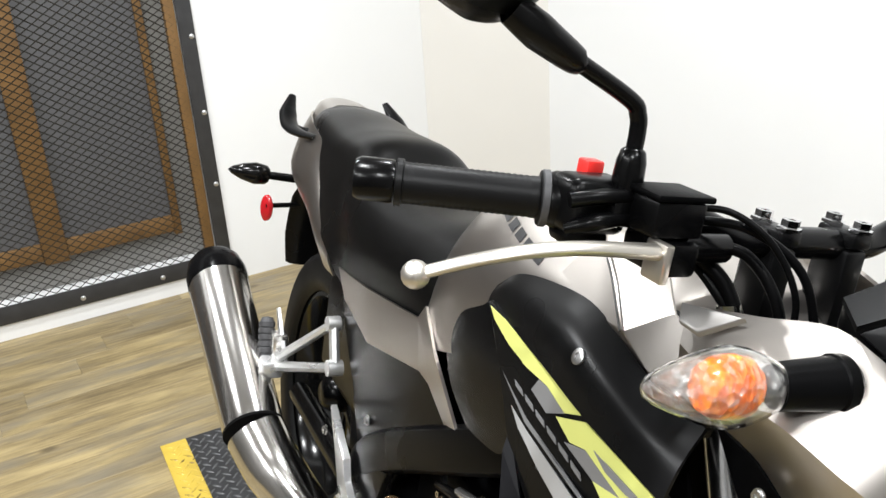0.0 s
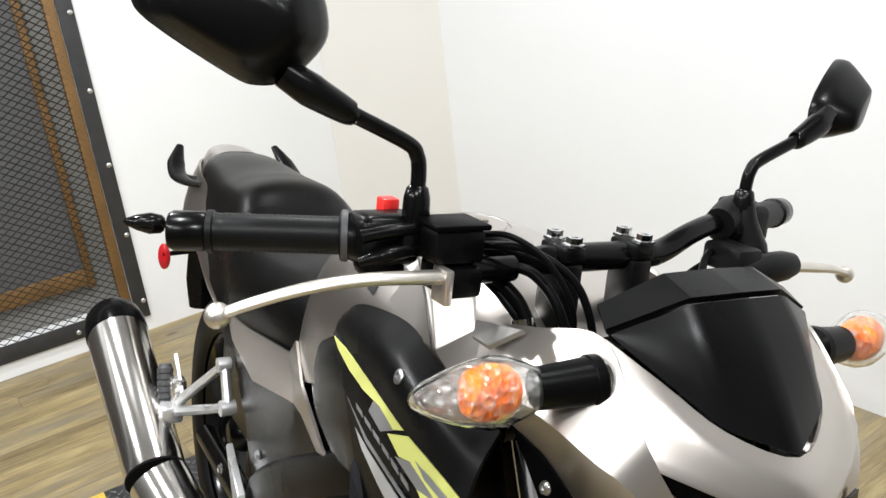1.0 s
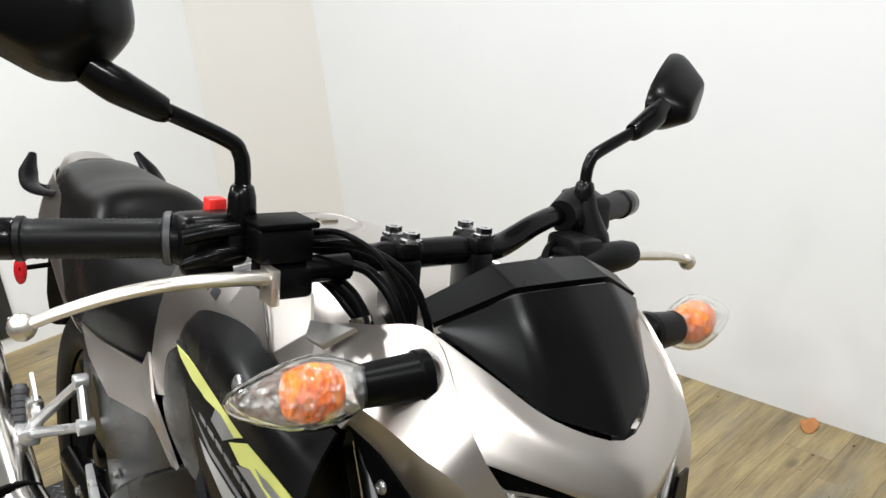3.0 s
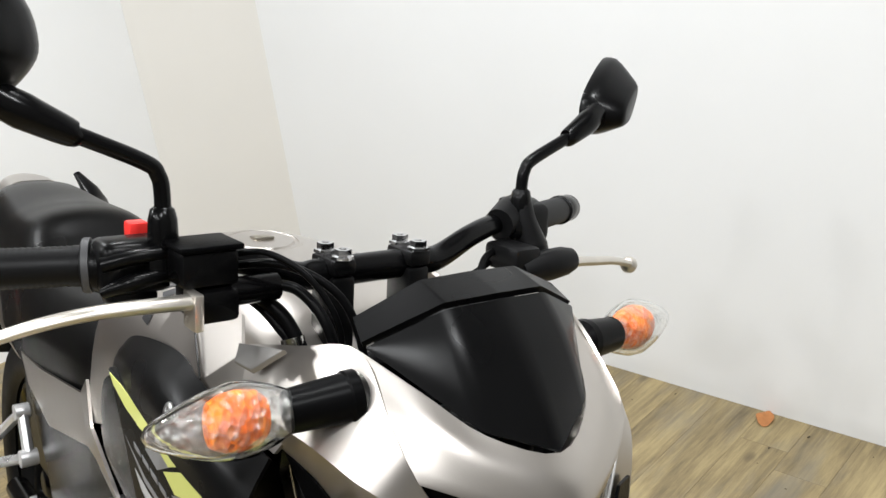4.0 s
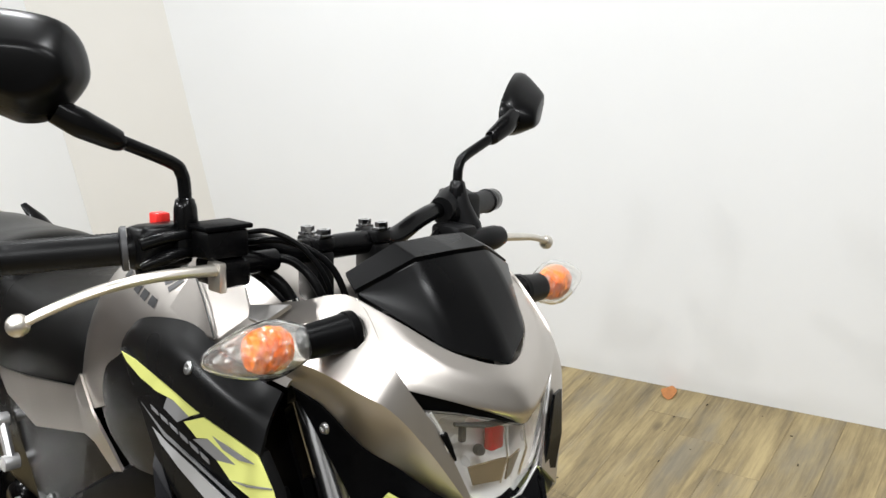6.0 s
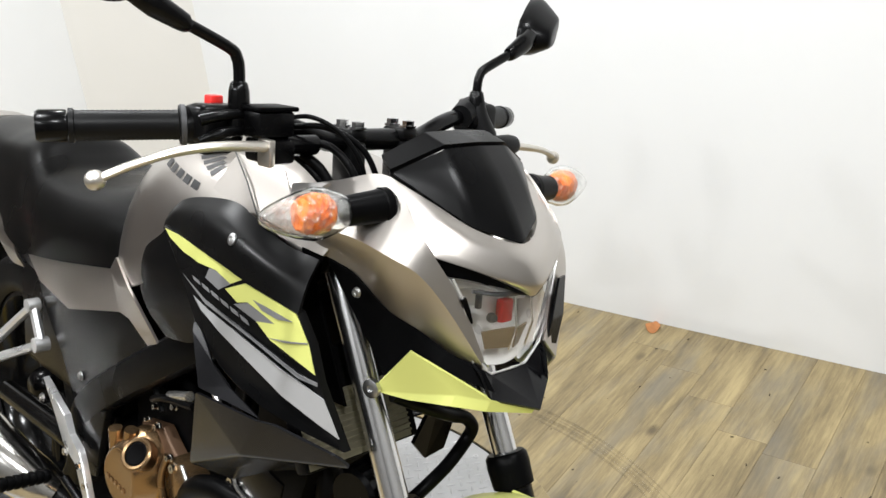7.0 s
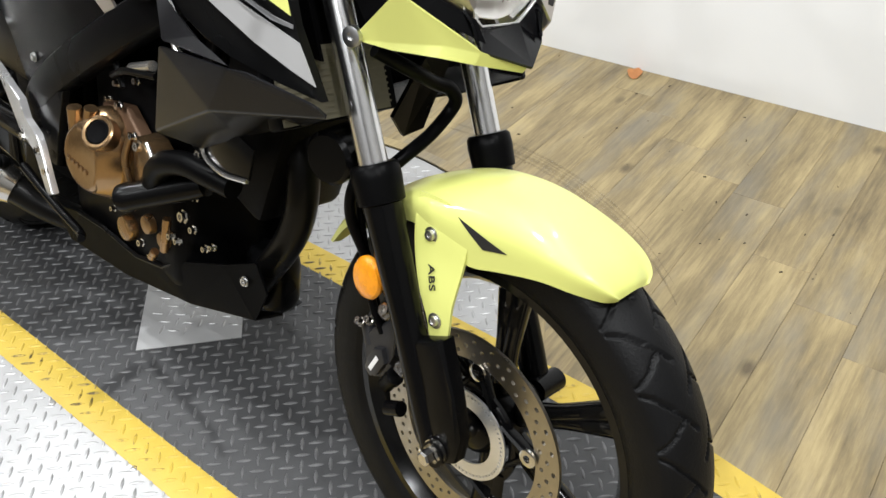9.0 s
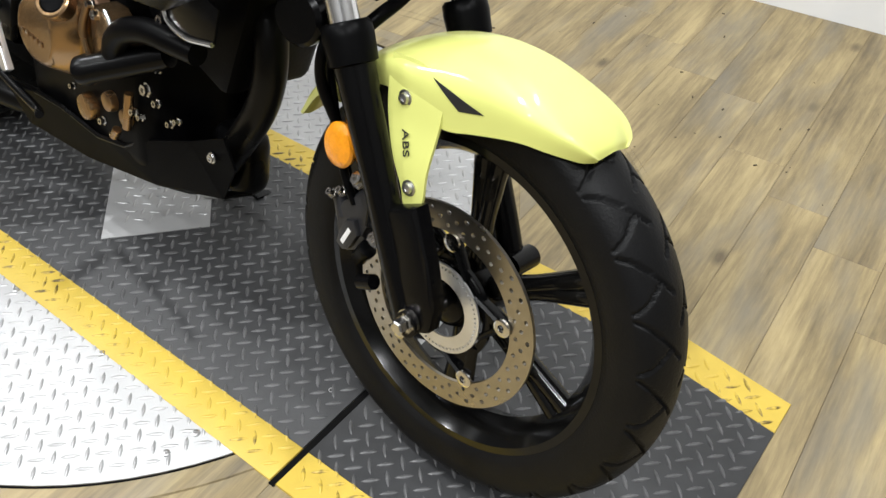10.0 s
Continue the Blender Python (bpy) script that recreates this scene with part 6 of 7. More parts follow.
both("shroud_fin", shroud_fin, M_GRAPHITE, "satin graphite upper facet of the shroud")
both("shroud_wing", shroud_lower, M_GRAPHITE, "angular satin graphite lower shroud")

# --- radiator ---
MR = pose(-0.058, -0.437, 0.675, -24, 0, 0)
bm = B()
box(bm, (-0.112, -0.012, -0.050), (0.066, 0.012, 0.088), 0.004, MR)
rad = part("radiator", bm, M_DARKPART, bike, "radiator with pale horizontal fins")
bm = B()
box(bm, (-0.108, -0.0135, -0.047), (0.052, -0.0122, 0.036), 0, MR)
part("core", bm, M_RADIATOR, rad)
for k in range(6, 17):
    z = -0.082 + 0.0071 * k
    bm = B()
    box(bm, (-0.108, -0.0165, z - 0.0012), (0.052, -0.0115, z + 0.0012), 0, MR)
    part("fin", bm, M_RADIATOR, rad)
bm = B()
faceted(bm, [(0.0, -0.462, 0.622), (0.046, -0.468, 0.705), (0.088, -0.470, 0.698), (0.060, -0.460, 0.598), (0.030, -0.455, 0.590)], [(0, 1, 2, 3, 4)], 0.006, 0)
part("fan_shroud", bm, M_PLASTIC, bike)
bm = B()
tube(bm, [(-0.087, -0.515, 0.729), (-0.041, -0.53, 0.705), (0.0, -0.53, 0.685), (0.022, -0.532, 0.677), (0.034, -0.535, 0.662), (0.031, -0.53, 0.644), (0.001, -0.53, 0.620), (-0.036, -0.53, 0.602), (-0.06, -0.52, 0.58)], 0.0085, 12)
part("coolant_hose", bm, M_RUBBER, bike)
bm = B()
lathe(bm, [(-0.03, 0.028), (-0.025, 0.033), (0.025, 0.033), (0.03, 0.028), (0.03, 0)], (-0.085, -0.475, 0.595), (1, 0.2, 0), 24)
part("horn", bm, M_SATIN, bike)

# --- seat ---
bm = B()
seat_rows = half_net([(0.085, [(0, 0.865), (0.05, 0.862), (0.092, 0.838), (0.122, 0.795), (0.124, 0.722)]),
                      (0.15, [(0, 0.862), (0.055, 0.858), (0.105, 0.832), (0.133, 0.785), (0.131, 0.702)]),
                      (0.28, [(0, 0.845), (0.07, 0.842), (0.118, 0.822), (0.140, 0.775), (0.133, 0.680)]),
                      (0.40, [(0, 0.845), (0.075, 0.845), (0.120, 0.828), (0.140, 0.775), (0.131, 0.665)]),
                      (0.46, [(0, 0.868), (0.075, 0.865), (0.116, 0.842), (0.134, 0.785), (0.128, 0.660)]),
                      (0.52, [(0, 0.900), (0.07, 0.892), (0.108, 0.862), (0.126, 0.80), (0.135, 0.688)]),
                      (0.60, [(0, 0.902), (0.068, 0.893), (0.104, 0.865), (0.123, 0.80), (0.131, 0.715)]),
                      (0.68, [(0, 0.900), (0.065, 0.892), (0.098, 0.868), (0.112, 0.83), (0.118, 0.80)]),
                      (0.84, [(0, 0.905), (0.055, 0.898), (0.080, 0.880), (0.092, 0.855), (0.096, 0.84)]),
                      (0.90, [(0, 0.895), (0.045, 0.890), (0.066, 0.875), (0.076, 0.855), (0.08, 0.842)])])
skin(bm, seat_rows, 5, 4, 0.004, True)
part("seat", bm, M_SEAT, bike, "black vinyl two-level seat", sharp=60)

# --- side covers and tail ---
def side_cover(bm):
    faceted(bm, [(-0.132, 0.462, 0.685), (-0.141, 0.30, 0.709), (-0.142, 0.088, 0.738), (-0.150, 0.048, 0.727), (-0.158, -0.003, 0.738), (-0.150, -0.079, 0.668), (-0.140, -0.034, 0.647), (-0.146, 0.022, 0.685), (-0.144, 0.060, 0.683), (-0.142, 0.26, 0.633), (-0.137, 0.40, 0.650), (-0.136, 0.085, 0.765)],
            [(0, 1, 9, 10), (1, 2, 8, 9), (2, 3, 7, 8), (3, 4, 5, 7), (5, 6, 7), (2, 11, 4, 3)], 0.004, 0.004)


both("side_cover", side_cover, M_SILVER, "matte silver side cover")


def side_black(bm):
    faceted(bm, [(-0.130, 0.425, 0.655), (-0.139, 0.26, 0.632), (-0.141, 0.058, 0.682), (-0.136, -0.032, 0.646), (-0.138, 0.10, 0.565), (-0.138, 0.255, 0.462), (-0.134, 0.315, 0.540), (-0.130, 0.40, 0.60)],
            [(0, 1, 6, 7), (1, 2, 4, 6), (2, 3, 4), (4, 5, 6)], 0.004, 0.003)


sb = both("frame_cover", side_black, M_SIDEBLK, "matte black plastic frame cover")
for s, o in ((-1, sb[0]), (1, sb[1])):
    bm = B()
    bolt_head(bm, (s * 0.139, 0.222, 0.520), (s, 0, 0), 0.006, 0.005, False)
    part("screw", bm, M_GALV, o)
bm = B()
tail_rows = half_net([(0.535, [(0.120, 0.715), (0.131, 0.70), (0.130, 0.672), (0.115, 0.64)]),
                      (0.62, [(0.116, 0.760), (0.130, 0.735), (0.131, 0.69), (0.11, 0.635)]),
                      (0.72, [(0.104, 0.845), (0.126, 0.79), (0.128, 0.73), (0.095, 0.655)]),
                      (0.84, [(0.092, 0.862), (0.116, 0.81), (0.122, 0.745), (0.08, 0.69)]),
                      (0.94, [(0.070, 0.872), (0.092, 0.82), (0.102, 0.755), (0.06, 0.72)]),
                      (1.02, [(0.030, 0.868), (0.045, 0.83), (0.050, 0.785), (0.03, 0.765)])])
skin(bm, tail_rows, 4, 4, 0.004, True)
tail = part("tail_fairing", bm, M_SILVER, bike, "matte silver tail fairing", sharp=60)
bm = B()
skin(bm, half_net([(0.88, [(0, 0.902), (0.04, 0.898), (0.068, 0.872), (0.08, 0.84)]), (0.95, [(0, 0.905), (0.038, 0.898), (0.06, 0.87), (0.074, 0.83)]), (1.01, [(0, 0.895), (0.03, 0.888), (0.042, 0.865), (0.05, 0.82)]), (1.05, [(0, 0.86), (0.018, 0.858), (0.025, 0.84), (0.03, 0.81)])]), 4, 4, 0.004, True)
part("tail_hump", bm, M_SILVER, tail)


def grab(bm):
    tube(bm, [(-0.100, 0.785, 0.846), (-0.120, 0.835, 0.843), (-0.129, 0.885, 0.848), (-0.124, 0.930, 0.868), (-0.108, 0.968, 0.900)], [0.010, 0.014, 0.019, 0.019, 0.008], 14, 6, True, True, 0.6)
    tube(bm, [(-0.080, 0.855, 0.846), (-0.105, 0.868, 0.844), (-0.126, 0.880, 0.850)], [0.013, 0.011, 0.011], 10, 4, True, True, 0.6)


both("grab_rail", grab, M_PLASTIC, "black passenger grab rail")
for s in (-1, 1):
    turn_signal((s * 0.128, 1.03, 0.704), (s * 0.220, 1.045, 0.711), (s * 0.05, 1.02, 0.70), bike, 0.020, False)
bm = B()
tube(bm, [(0, 0.95, 0.72), (0, 1.02, 0.66), (0, 1.06, 0.56), (0, 1.075, 0.48)], [0.062, 0.072, 0.070, 0.058], 12, 5, True, True, 0.35)
fl = part("rear_mudguard", bm, M_PLASTIC, bike)
bm = B()
plate(bm, [(-0.055, 1.075, 0.64), (0.055, 1.075, 0.64), (0.055, 1.085, 0.56), (-0.055, 1.085, 0.56)], 0.003, 0, (0, 1, 0))
part("plate_holder", bm, M_PLASTIC, fl)
for s in (-1, 1):
    bm = B()
    lathe(bm, [(0, 0.031), (0.004, 0.031), (0.008, 0.024), (0.009, 0)], (s * 0.132, 1.005, 0.634), (s * 0.8, -0.6, 0), 24, sq=0.55)
    rr = part("rear_reflector", bm, M_REDLENS, bike, "small red reflector")
    bm = B()
    tube(bm, [(s * 0.05, 1.02, 0.64), (s * 0.138, 1.0, 0.64)], 0.006, 8, smooth=False)
    part("bracket", bm, M_PLASTIC, rr)

# --- frame ---
def spar(bm):
    way = [(-0.075, -0.36, 0.85), (-0.115, -0.25, 0.75), (-0.136, -0.12, 0.670), (-0.139, 0.05, 0.570), (-0.138, 0.18, 0.485), (-0.132, 0.24, 0.42), (-0.124, 0.25, 0.33)]
    tall = [0.026, 0.028, 0.030, 0.031, 0.032, 0.034, 0.024]
    path = crom(way, 5)
    rings = []
    for i, p in enumerate(path):
        t = path[min(i + 1, len(path) - 1)] - path[max(i - 1, 0)]
        v = Vector((0, -t.z, t.y)).normalized()
        h = float(np.interp(i / (len(path) - 1) * (len(tall) - 1), range(len(tall)), tall))
        rings.append([tuple(p + Vector((a, 0, 0)) + v * b) for a, b in ((-0.014, 0.55 * h), (-0.012, 0.82 * h), (-0.004, h), (0.012, h), (0.012, -h), (-0.004, -h), (-0.012, -0.82 * h), (-0.014, -0.55 * h))])
    loft(bm, rings)
    tube(bm, [(-0.12, -0.30, 0.78), (-0.13, -0.28, 0.60), (-0.12, -0.24, 0.48)], 0.012, 10)


both("frame_spar", spar, M_FRAME, "black flat-sided frame spar")


def subframe(bm):
    tube(bm, [(-0.11, 0.15, 0.62), (-0.10, 0.45, 0.66), (-0.07, 0.85, 0.76)], 0.012, 10)
    tube(bm, [(-0.10, 0.20, 0.46), (-0.10, 0.42, 0.60), (-0.09, 0.60, 0.69)], 0.011, 10)


both("subframe_rail", subframe, M_SATIN)
bm = B()
box(bm, (-0.10, 0.15, 0.42), (0.10, 0.62, 0.64), 0.03)
part("airbox", bm, M_PLASTIC, bike)
bm = B()
tube(bm, [(-0.122, -0.172, 0.652), (-0.135, -0.235, 0.60)], 0.0055, 10, smooth=False)
part("stay", bm, M_ALU, bike, "bright frame stay")

# --- engine ---
bm = B()
box(bm, (-0.105, -0.16, 0.235), (0.105, 0.20, 0.46), 0.03, None, 3)
box(bm, (-0.075, -0.22, -0.12), (0.075, -0.02, 0.14), 0.015, pose(0, -0.13, 0.60, 18, 0, 0))
box(bm, (-0.095, -0.10, 0.40), (0.095, 0.12, 0.56), 0.02)
engine = part("engine", bm, M_DARKPART, bike, "dark engine with bronze covers")
FACE = [(0.053, 0.453), (0.069, 0.426), (0.068, 0.401), (0.052, 0.382), (0.026, 0.373), (-0.008, 0.378), (-0.028, 0.402), (-0.034, 0.430), (-0.031, 0.458), (-0.008, 0.478), (0.022, 0.477)]
FACE = [(p.x, p.y) for p in crom([(a, b, 0) for a, b in FACE], 4, True)]


def cover_ring(x, ky, kz):
    return [(x, 0.018 + (a - 0.018) * ky, 0.424 + (b - 0.424) * kz) for a, b in FACE]


bm = B()
loft(bm, [cover_ring(-0.100, 1.30, 1.42), cover_ring(-0.136, 1.30, 1.40), cover_ring(-0.140, 1.26, 1.36), cover_ring(-0.164, 1.08, 1.10), cover_ring(-0.170, 1.0, 1.0), cover_ring(-0.1715, 0.93, 0.93), cover_ring(-0.1705, 0.80, 0.80)])
cc = part("clutch_cover", bm, M_BRONZE, engine, "bronze painted clutch cover", sharp=30)
bm = B()
tube(bm, [(-0.155, 0.052, 0.455), (-0.160, 0.048, 0.494)], [0.013, 0.011], 16, smooth=False)
tube(bm, [(-0.150, 0.020, 0.470), (-0.152, 0.010, 0.503)], [0.012, 0.010], 16, smooth=False)
part("cover_boss", bm, M_BRONZE, engine)
NK, NA = Vector((-0.150, -0.022, 0.470)), Vector((-0.75, -0.32, 0.58)).normalized()
bm = B()
lathe(bm, [(-0.02, 0.026), (0.012, 0.0275), (0.017, 0.0265), (0.019, 0.0235), (0.018, 0.0195), (0.008, 0.0185)], NK, NA, 32)
part("filler_neck", bm, M_BRONZE, engine, "round bronze oil filler neck")
bm = B()
lathe(bm, [(0.004, 0.0188), (0.0165, 0.0186), (0.0175, 0.0165), (0.0168, 0.014), (0.0160, 0.006), (0.0160, 0.0)], NK, NA, 28)
oc = part("oil_cap", bm, M_TEXTURED, engine, "black oil filler cap")
# a faint row of raised bars on the cover's face
for k in range(5):
    bm = B()
    box(bm, (-0.1722, 0.050 - 0.013 * k, 0.408 - 0.0015 * k), (-0.1700, 0.058 - 0.013 * k, 0.416 - 0.0015 * k), 0.0006)
    part("raised_bar", bm, M_BRONZE, cc)
# second cover beyond a dark gap
bm = B()
loft(bm, [[(x, -0.118 + (a + 0.118) * k, 0.445 + (b - 0.445) * k) for a, b in ((-0.088, 0.486), (-0.116, 0.486), (-0.138, 0.470), (-0.147, 0.436), (-0.138, 0.416), (-0.105, 0.400), (-0.090, 0.410), (-0.086, 0.445))] for x, k in ((-0.10, 1.06), (-0.134, 1.05), (-0.139, 1.0), (-0.141, 0.9))])
part("side_cover_front", bm, M_BRONZE, engine, "bronze painted front engine cover")
bm = B()
tube(bm, [(-0.139, -0.082, 0.492), (-0.146, -0.074, 0.45), (-0.142, -0.084, 0.402)], 0.0055, 10)
part("cover_lip", bm, M_BRONZE, engine)
bm = B()
plate(bm, [(-0.122, 0.035, 0.500), (-0.120, -0.03, 0.512), (-0.122, -0.078, 0.480), (-0.130, -0.060, 0.462), (-0.130, 0.02, 0.455)], 0.02, 0.004)
part("cover_neck", bm, M_BROWN, engine)
for yy, zz, r, xx in ((-0.008, 0.300, 0.022, -0.116), (-0.070, 0.332, 0.016, -0.112), (-0.112, 0.322, 0.014, -0.110)):
    bm = B()
    lathe(bm, [(-0.02, r), (0.0, r), (0.004, r * 0.9), (0.005, r * 0.7), (0.005, 0)], (xx, yy, zz), (-1, 0, 0), 28)
    part("pump_cover", bm, M_BRONZE, engine, "small bronze pump cover")
bm = B()
tube(bm, [(-0.118, -0.128, 0.315), (-0.120, -0.137, 0.345), (-0.120, -0.142, 0.375)], 0.007, 10)
tube(bm, [(-0.118, -0.090, 0.285), (-0.118, -0.10, 0.30)], 0.007, 10, smooth=False)
part("cover_rib", bm, M_BRONZE, engine)
rb = random.Random(11)
for yy, zz, xx, r in ((0.024, 0.322, -0.120, 0.006), (-0.186, 0.397, -0.122, 0.011), (-0.209, 0.385, -0.12, 0.0065), (-0.149, 0.348, -0.12, 0.0075), (-0.164, 0.345, -0.118, 0.006), (-0.060, 0.297, -0.12, 0.0075), (-0.258, 0.378, -0.12, 0.0065), (-0.090, 0.287, -0.12, 0.005),
                      (-0.027, 0.549, -0.13, 0.006), (-0.084, 0.569, -0.13, 0.006), (0.001, 0.517, -0.13, 0.0055), (-0.029, 0.515, -0.13, 0.0085), (-0.089, 0.490, -0.142, 0.0075), (-0.103, 0.479, -0.142, 0.009), (-0.252, 0.519, -0.135, 0.010), (-0.11, 0.595, -0.12, 0.006), (0.085, 0.395, -0.14, 0.007), (-0.20, 0.43, -0.11, 0.006), (-0.225, 0.358, -0.11, 0.006)):
    bm = B()
    bolt_head(bm, (xx + 0.006, yy, zz), (-1, 0, 0.1), r * rb.uniform(0.62, 0.82), 0.010)
    part("bolt", bm, M_STEEL, engine)
bm = B()
tube(bm, [(-0.139, -0.124, 0.492), (-0.141, -0.142, 0.475), (-0.140, -0.153, 0.440)], 0.0035, 8)
part("bright_edge", bm, M_ALU, engine, "bare aluminium machined edge")
bm = B()
tube(bm, [(-0.150, -0.281, 0.549), (-0.150, -0.292, 0.533), (-0.150, -0.329, 0.526), (-0.150, -0.380, 0.535)], 0.0032, 8)
part("bright_edge", bm, M_ALU, engine)
bm = B()
plate(bm, [(-0.149, -0.281, 0.549), (-0.149, -0.292, 0.533), (-0.149, -0.329, 0.526), (-0.149, -0.380, 0.535), (-0.149, -0.39, 0.58), (-0.149, -0.30, 0.60)], 0.004, 0.001)
part("hose_bracket", bm, M_SATIN, engine)
bm = B()
lathe(bm, [(0, 0.0), (0, 0.017), (0.002, 0.021), (0.016, 0.0225), (0.020, 0.0205), (0.14, 0.0205), (0.15, 0.018), (0.15, 0)], (-0.162, -0.088, 0.397), (0.42, -0.82, 0.38), 28)
st_ = part("starter_motor", bm, M_SATIN, engine, "black starter motor")
bm = B()
lathe(bm, [(-0.003, 0.012), (-0.003, 0.0165), (0.0, 0.0175), (0.002, 0.0165)], (-0.162, -0.088, 0.397), (0.42, -0.82, 0.38), 24)
part("end_ring", bm, M_DARKPART, st_)
bm = B()
tube(bm, [(-0.135, -0.135, 0.425), (-0.140, -0.150, 0.457), (-0.142, -0.180, 0.483), (-0.140, -0.227, 0.499), (-0.138, -0.278, 0.502), (-0.135, -0.330, 0.503)], [0.016, 0.018, 0.018, 0.017, 0.0165, 0.015], 16, 5)
part("hose", bm, M_RUBBER, engine)
bm = B()
tube(bm, [(-0.13, -0.02, 0.56), (-0.14, -0.08, 0.585), (-0.14, -0.16, 0.60)], 0.006, 8)
part("cable", bm, M_RUBBER, engine)
bm = B()
tube(bm, [(-0.13, -0.05, 0.55), (-0.13, -0.02, 0.60), (-0.12, 0.0, 0.64)], 0.005, 8)
part("cable", bm, M_RUBBER, engine)
bm = B()
tube(bm, [(-0.135, -0.085, 0.590), (-0.14, -0.15, 0.612)], 0.0075, 10, smooth=False)
part("linkage", bm, M_ALU, engine)

# --- belly pan and exhaust ---
def belly(bm):
    faceted(bm, [(-0.118, 0.255, 0.235), (-0.118, 0.150, 0.263), (-0.116, 0.070, 0.268), (-0.110, -0.030, 0.256), (-0.105, -0.100, 0.268), (-0.098, -0.135, 0.292), (-0.091, -0.250, 0.334), (-0.088, -0.318, 0.372),
                 (-0.084, -0.340, 0.330), (-0.084, -0.310, 0.272), (-0.094, -0.160, 0.226), (-0.101, 0.030, 0.190), (-0.110, 0.205, 0.182), (-0.03, -0.150, 0.185), (-0.03, -0.310, 0.26), (-0.03, 0.20, 0.15)],
            [(0, 1, 12), (1, 2, 11, 12), (2, 3, 10, 11), (3, 4, 10), (4, 5, 6, 10), (6, 9, 10), (6, 7, 8, 9), (12, 11, 15), (11, 13, 15), (11, 10, 13), (10, 9, 14, 13)], 0.004, 0.003)


def belly_lip(bm):
    tube(bm, [(-0.1185, 0.150, 0.264), (-0.1165, 0.070, 0.269), (-0.1105, -0.030, 0.257), (-0.1055, -0.100, 0.269), (-0.099, -0.135, 0.293)], 0.004, 8, smooth=False)


bp = both("belly_pan", belly, M_TEXTURED, "satin black belly pan")
for ob_, o in zip(both("lip", belly_lip, M_PANELBLK), bp):
    ob_.parent = o
# the far side's pan ends further back and lies closer in
for vv in bp[1].data.vertices:
    if vv.co.y < -0.12:
        vv.co.y = -0.12 + (vv.co.y + 0.12) * 0.3
        vv.co.x *= 0.75
bm = B()
bolt_head(bm, (-0.0905, -0.298, 0.334), (-1, 0, 0), 0.006, 0.005, False)
part("screw", bm, M_GALV, bp[0])
bm = B()
tube(bm, [(-0.02, -0.26, 0.60), (-0.030, -0.325, 0.555), (-0.035, -0.347, 0.49), (-0.035, -0.335, 0.42), (-0.034, -0.290, 0.345), (-0.025, -0.21, 0.25), (-0.01, -0.10, 0.19), (0.0, 0.05, 0.165), (-0.03, 0.20, 0.18)], 0.023, 18)
ex = part("exhaust_header", bm, M_HEADER, bike, "dark exhaust header pipe")
bm = B()
box(bm, (-0.02, -0.270, 0.215), (0.050, -0.18, 0.330), 0.03, None, 4)
can = part("canister", bm, M_PLASTIC, bike, "black canister")
bm = B()
box(bm, (-0.021, -0.235, 0.290), (-0.0195, -0.225, 0.302), 0.0004)
part("mark", bm, M_YELLOW_PLATE, can, "small yellow paint mark")
bm = B()
tube(bm, [(-0.03, 0.20, 0.18), (-0.10, 0.28, 0.205), (-0.155, 0.345, 0.250)], [0.024, 0.027, 0.030], 20, 6)
part("front_pipe", bm, M_HEADER, ex)
bm = B()
tube(bm, [(-0.145, 0.335, 0.242), (-0.170, 0.365, 0.262), (-0.215, 0.43, 0.31), (-0.24, 0.495, 0.35)], [0.034, 0.044, 0.053, 0.055], 28, 6)
part("link_pipe", bm, M_STEEL, ex, "polished steel link pipe")
M0, M1 = Vector((-0.243, 0.500, 0.353)), Vector((-0.265, 0.885, 0.539))
ax = (M1 - M0).normalized()
Lm = (M1 - M0).length
bm = B()
lathe(bm, [(0.004, 0.045), (0.004, 0.0545), (0.02, 0.0560), (Lm - 0.06, 0.0615), (Lm - 0.058, 0.058)], M0, ax, 48)
mf = part("muffler", bm, M_STEEL, bike, "polished steel muffler with a black end cap")
bm = B()
lathe(bm, [(-0.002, 0.05), (-0.002, 0.0565), (0.0035, 0.0565), (0.0035, 0.05)], M0, ax, 48)
part("band", bm, M_GROOVE, mf)
bm = B()
lathe(bm, [(Lm - 0.062, 0.0628), (Lm - 0.035, 0.0628), (Lm - 0.006, 0.056), (Lm + 0.010, 0.045), (Lm + 0.012, 0.025), (Lm - 0.02, 0.022)], M0, ax, 40)
part("end_cap", bm, M_SIDEBLK, mf, "black muffler end cap")
bm = B()
box(bm, (-0.20, 0.585, 0.45), (-0.17, 0.62, 0.50), 0.006)
part("bracket", bm, M_ALU, mf)

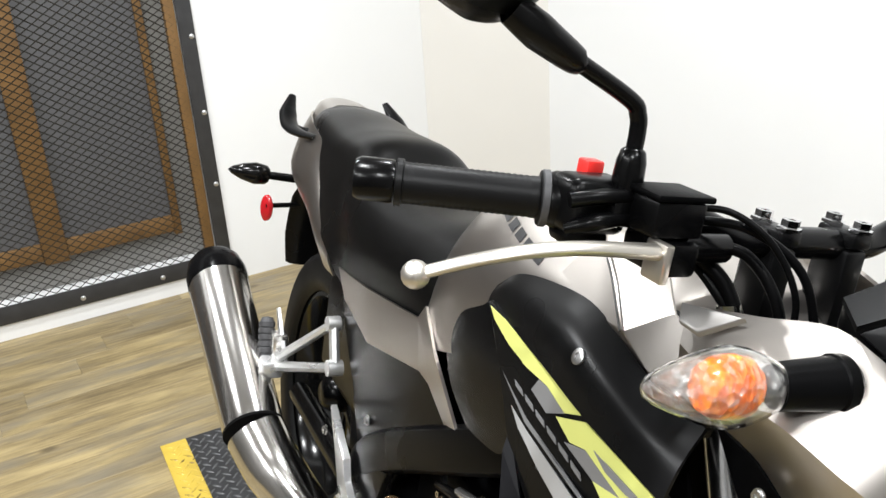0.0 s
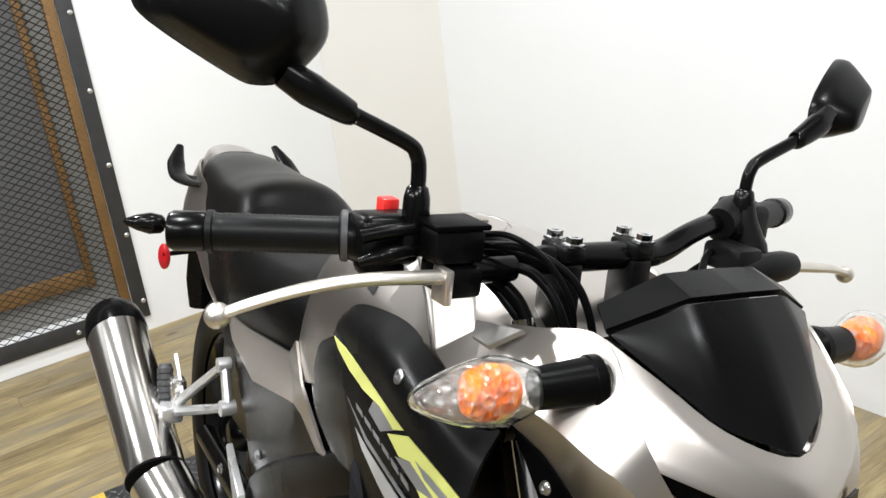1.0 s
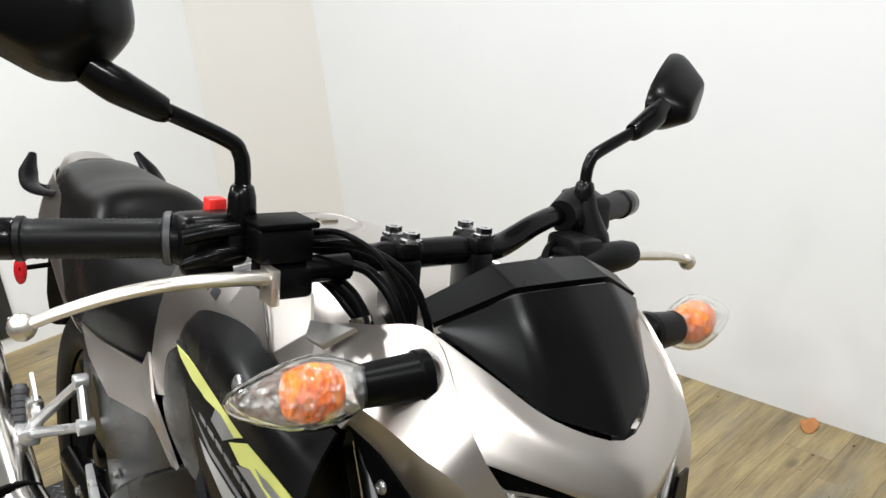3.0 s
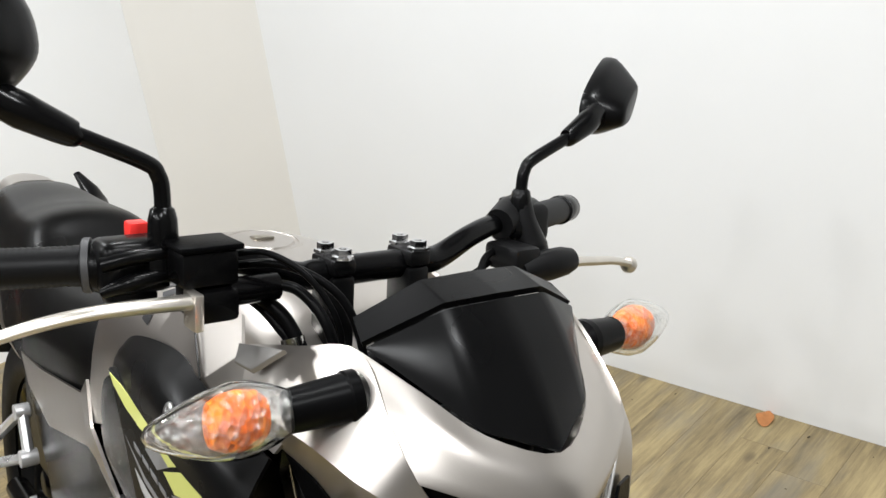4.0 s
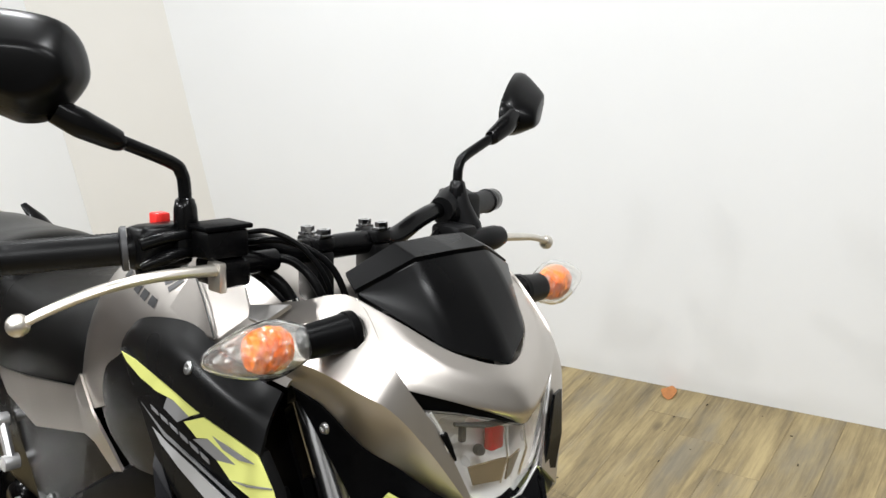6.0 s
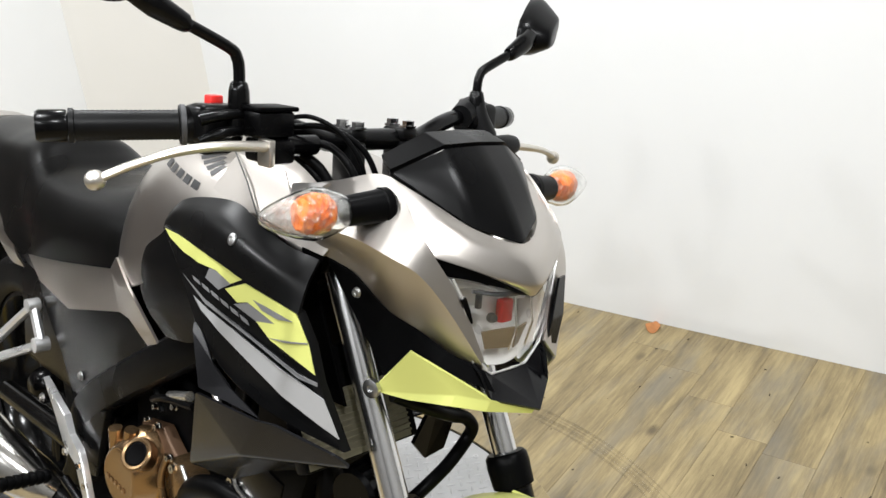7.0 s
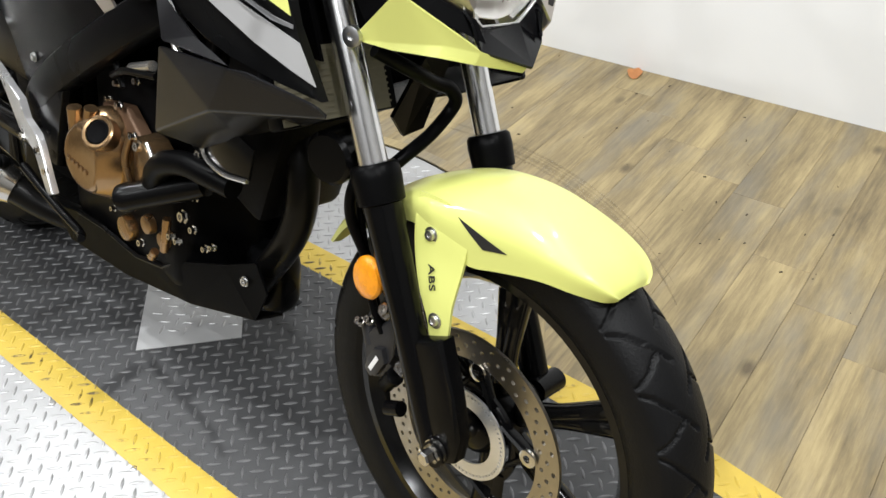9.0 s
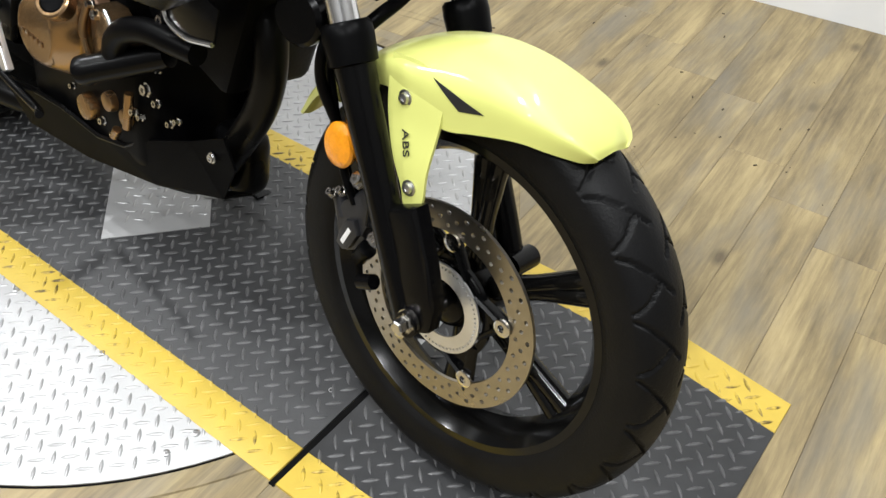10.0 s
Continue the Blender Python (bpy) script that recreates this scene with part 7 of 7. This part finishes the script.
# --- footrests ---
def peg_bracket(bm):
    A, Bq, C, D = Vector((-0.146, 0.412, 0.600)), Vector((-0.146, 0.380, 0.532)), Vector((-0.198, 0.600, 0.432)), Vector((-0.188, 0.565, 0.470))
    tube(bm, [A, D], [0.0100, 0.0125], 8, smooth=False, flat=0.8)
    tube(bm, [A, Bq], [0.0110, 0.0115], 8, smooth=False, flat=0.8)
    tube(bm, [Bq, C], [0.0105, 0.0130], 8, smooth=False, flat=0.8)
    lathe(bm, [(-0.012, 0), (-0.012, 0.013), (0.010, 0.013), (0.012, 0.011), (0.012, 0)], A, (1, 0, 0), 16)
    lathe(bm, [(-0.014, 0), (-0.014, 0.014), (0.012, 0.014), (0.012, 0)], Bq, (1, 0, 0), 16)
    box(bm, (-0.222, 0.560, 0.424), (-0.182, 0.622, 0.456), 0.006)
    plate(bm, [(-0.184, 0.556, 0.462), (-0.184, 0.590, 0.458), (-0.186, 0.642, 0.534), (-0.186, 0.632, 0.540)], 0.006, 0.0015)


pb = both("passenger_footrest", peg_bracket, M_CAST, "cast aluminium passenger footrest bracket")
for s, o in ((-1, pb[0]), (1, pb[1])):
    bm = B()
    prof = [(0, 0.010), (0.004, 0.0135)]
    for k in range(6):
        prof += [(0.008 + k * 0.0125, 0.0155), (0.0165 + k * 0.0125, 0.0158), (0.0185 + k * 0.0125, 0.0135)]
    prof += [(0.088, 0.011), (0.090, 0.0)]
    lathe(bm, prof, (s * 0.207, 0.606, 0.436), (s * -0.07, 0.42, 0.90), 18)
    part("peg", bm, M_GREYRUBBER, o, "ribbed grey-black rubber peg")


def heel(bm):
    plate(bm, [(-0.158 - 0.10 * (0.34 - y), y, z) for y, z in ((0.352, 0.478), (0.336, 0.476), (0.268, 0.460), (0.226, 0.452), (0.205, 0.424), (0.158, 0.414), (0.142, 0.396), (0.118, 0.352), (0.104, 0.330), (0.128, 0.316), (0.150, 0.348), (0.172, 0.384), (0.210, 0.384), (0.240, 0.392), (0.268, 0.420), (0.292, 0.444), (0.325, 0.462))], 0.012, 0.003)


def pivot_plate(bm):
    plate(bm, [(-0.150, 0.105, 0.500), (-0.150, 0.235, 0.462), (-0.148, 0.262, 0.400), (-0.145, 0.255, 0.340), (-0.145, 0.165, 0.350), (-0.148, 0.140, 0.410)], 0.012, 0.004)


both("pivot_plate", pivot_plate, M_PANELBLK, "satin black frame pivot plate")


fr = both("footrest_plate", heel, M_CAST, "cast aluminium footrest plate")
for s, o in ((-1, fr[0]), (1, fr[1])):
    for yy, zz in ((0.30, 0.462), (0.205, 0.395), (0.13, 0.36), (0.15, 0.39)):
        bm = B()
        bolt_head(bm, (s * 0.176, yy, zz), (s, 0, 0), 0.0065, 0.006)
        part("bolt", bm, M_STEEL, o)
    bm = B()
    prof = [(0, 0.009)]
    for k in range(7):
        prof += [(0.006 + k * 0.012, 0.013), (0.011 + k * 0.012, 0.013), (0.012 + k * 0.012, 0.0105)]
    prof += [(0.094, 0.008)]
    lathe(bm, prof, (s * 0.195, 0.235, 0.342), (s, 0.05, 0.08), 14)
    part("peg", bm, M_RUBBER, o, "ribbed rubber peg")
bm = B()
tube(bm, [(-0.175, 0.22, 0.335), (-0.178, 0.12, 0.315), (-0.18, 0.02, 0.30), (-0.20, -0.03, 0.315)], [0.008, 0.007, 0.007, 0.006], 10)
part("brake_pedal", bm, M_SATIN, bike)

# --- swingarm, chain side, shock, stand ---
bm = B()
for s in (-1, 1):
    tube(bm, [(s * 0.10, 0.22, 0.345), (s * 0.105, 0.45, 0.335), (s * 0.10, 0.71, 0.315)], [0.026, 0.024, 0.022], 12)
tube(bm, [(-0.10, 0.36, 0.34), (0.10, 0.36, 0.34)], 0.025, 12, smooth=False)
part("swingarm", bm, M_SATIN, bike)
bm = B()
tube(bm, [(0, 0.42, 0.36), (0, 0.26, 0.60)], 0.032, 16, smooth=False)
part("shock", bm, M_DARKPART, bike)
bm = B()
tube(bm, [(0.0, 0.40, 0.55), (0.0, 0.50, 0.62), (0.0, 0.62, 0.655), (0.0, 0.75, 0.65)], [0.07, 0.075, 0.075, 0.06], 12, 4, True, True, 0.2)
part("hugger", bm, M_PLASTIC, bike)
bm = B()
tube(bm, [(0.10, 0.08, 0.24), (0.155, 0.03, 0.14), (0.212, -0.01, 0.048)], [0.011, 0.010, 0.010], 10)
box(bm, (0.195, -0.045, 0.047), (0.24, 0.03, 0.053), 0.002)
part("side_stand", bm, M_SATIN, bike, "black side stand, folded out")


# ---- floor planks ----
PW, PL = 0.12, 0.92
meshes = {}


def plank_mesh(length, width):
    key = (round(length, 3), round(width, 3))
    if key not in meshes:
        bm = B()
        box(bm, (0.0002, 0.0002, -0.0045), (length - 0.0002, width - 0.0002, 0.0), 0.0005, None, 1)
        bmesh.ops.recalc_face_normals(bm, faces=bm.faces)
        me = bpy.data.meshes.new("plank")
        bm.to_mesh(me)
        bm.free()
        me.materials.append(M_PLANK)
        meshes[key] = me
    return meshes[key]


rp = random.Random(3)
v = FRONT
row = 0
while v < BACK - 0.001:
    w = min(PW if row else 0.04, BACK - v)
    u = LEFT - (0.0, 0.41, 0.77, 0.2, 0.58, 0.88, 0.31, 0.66)[row * 5 % 8]
    while u < RIGHT - 0.001:
        a, b = max(u, LEFT), min(u + PL, RIGHT)
        if b - a > 0.02:
            ob = new("plank", plank_mesh(b - a, w))
            ob.parent = floor
            ob.location = (a, v, -0.004)
        u += PL
    v += w
    row += 1
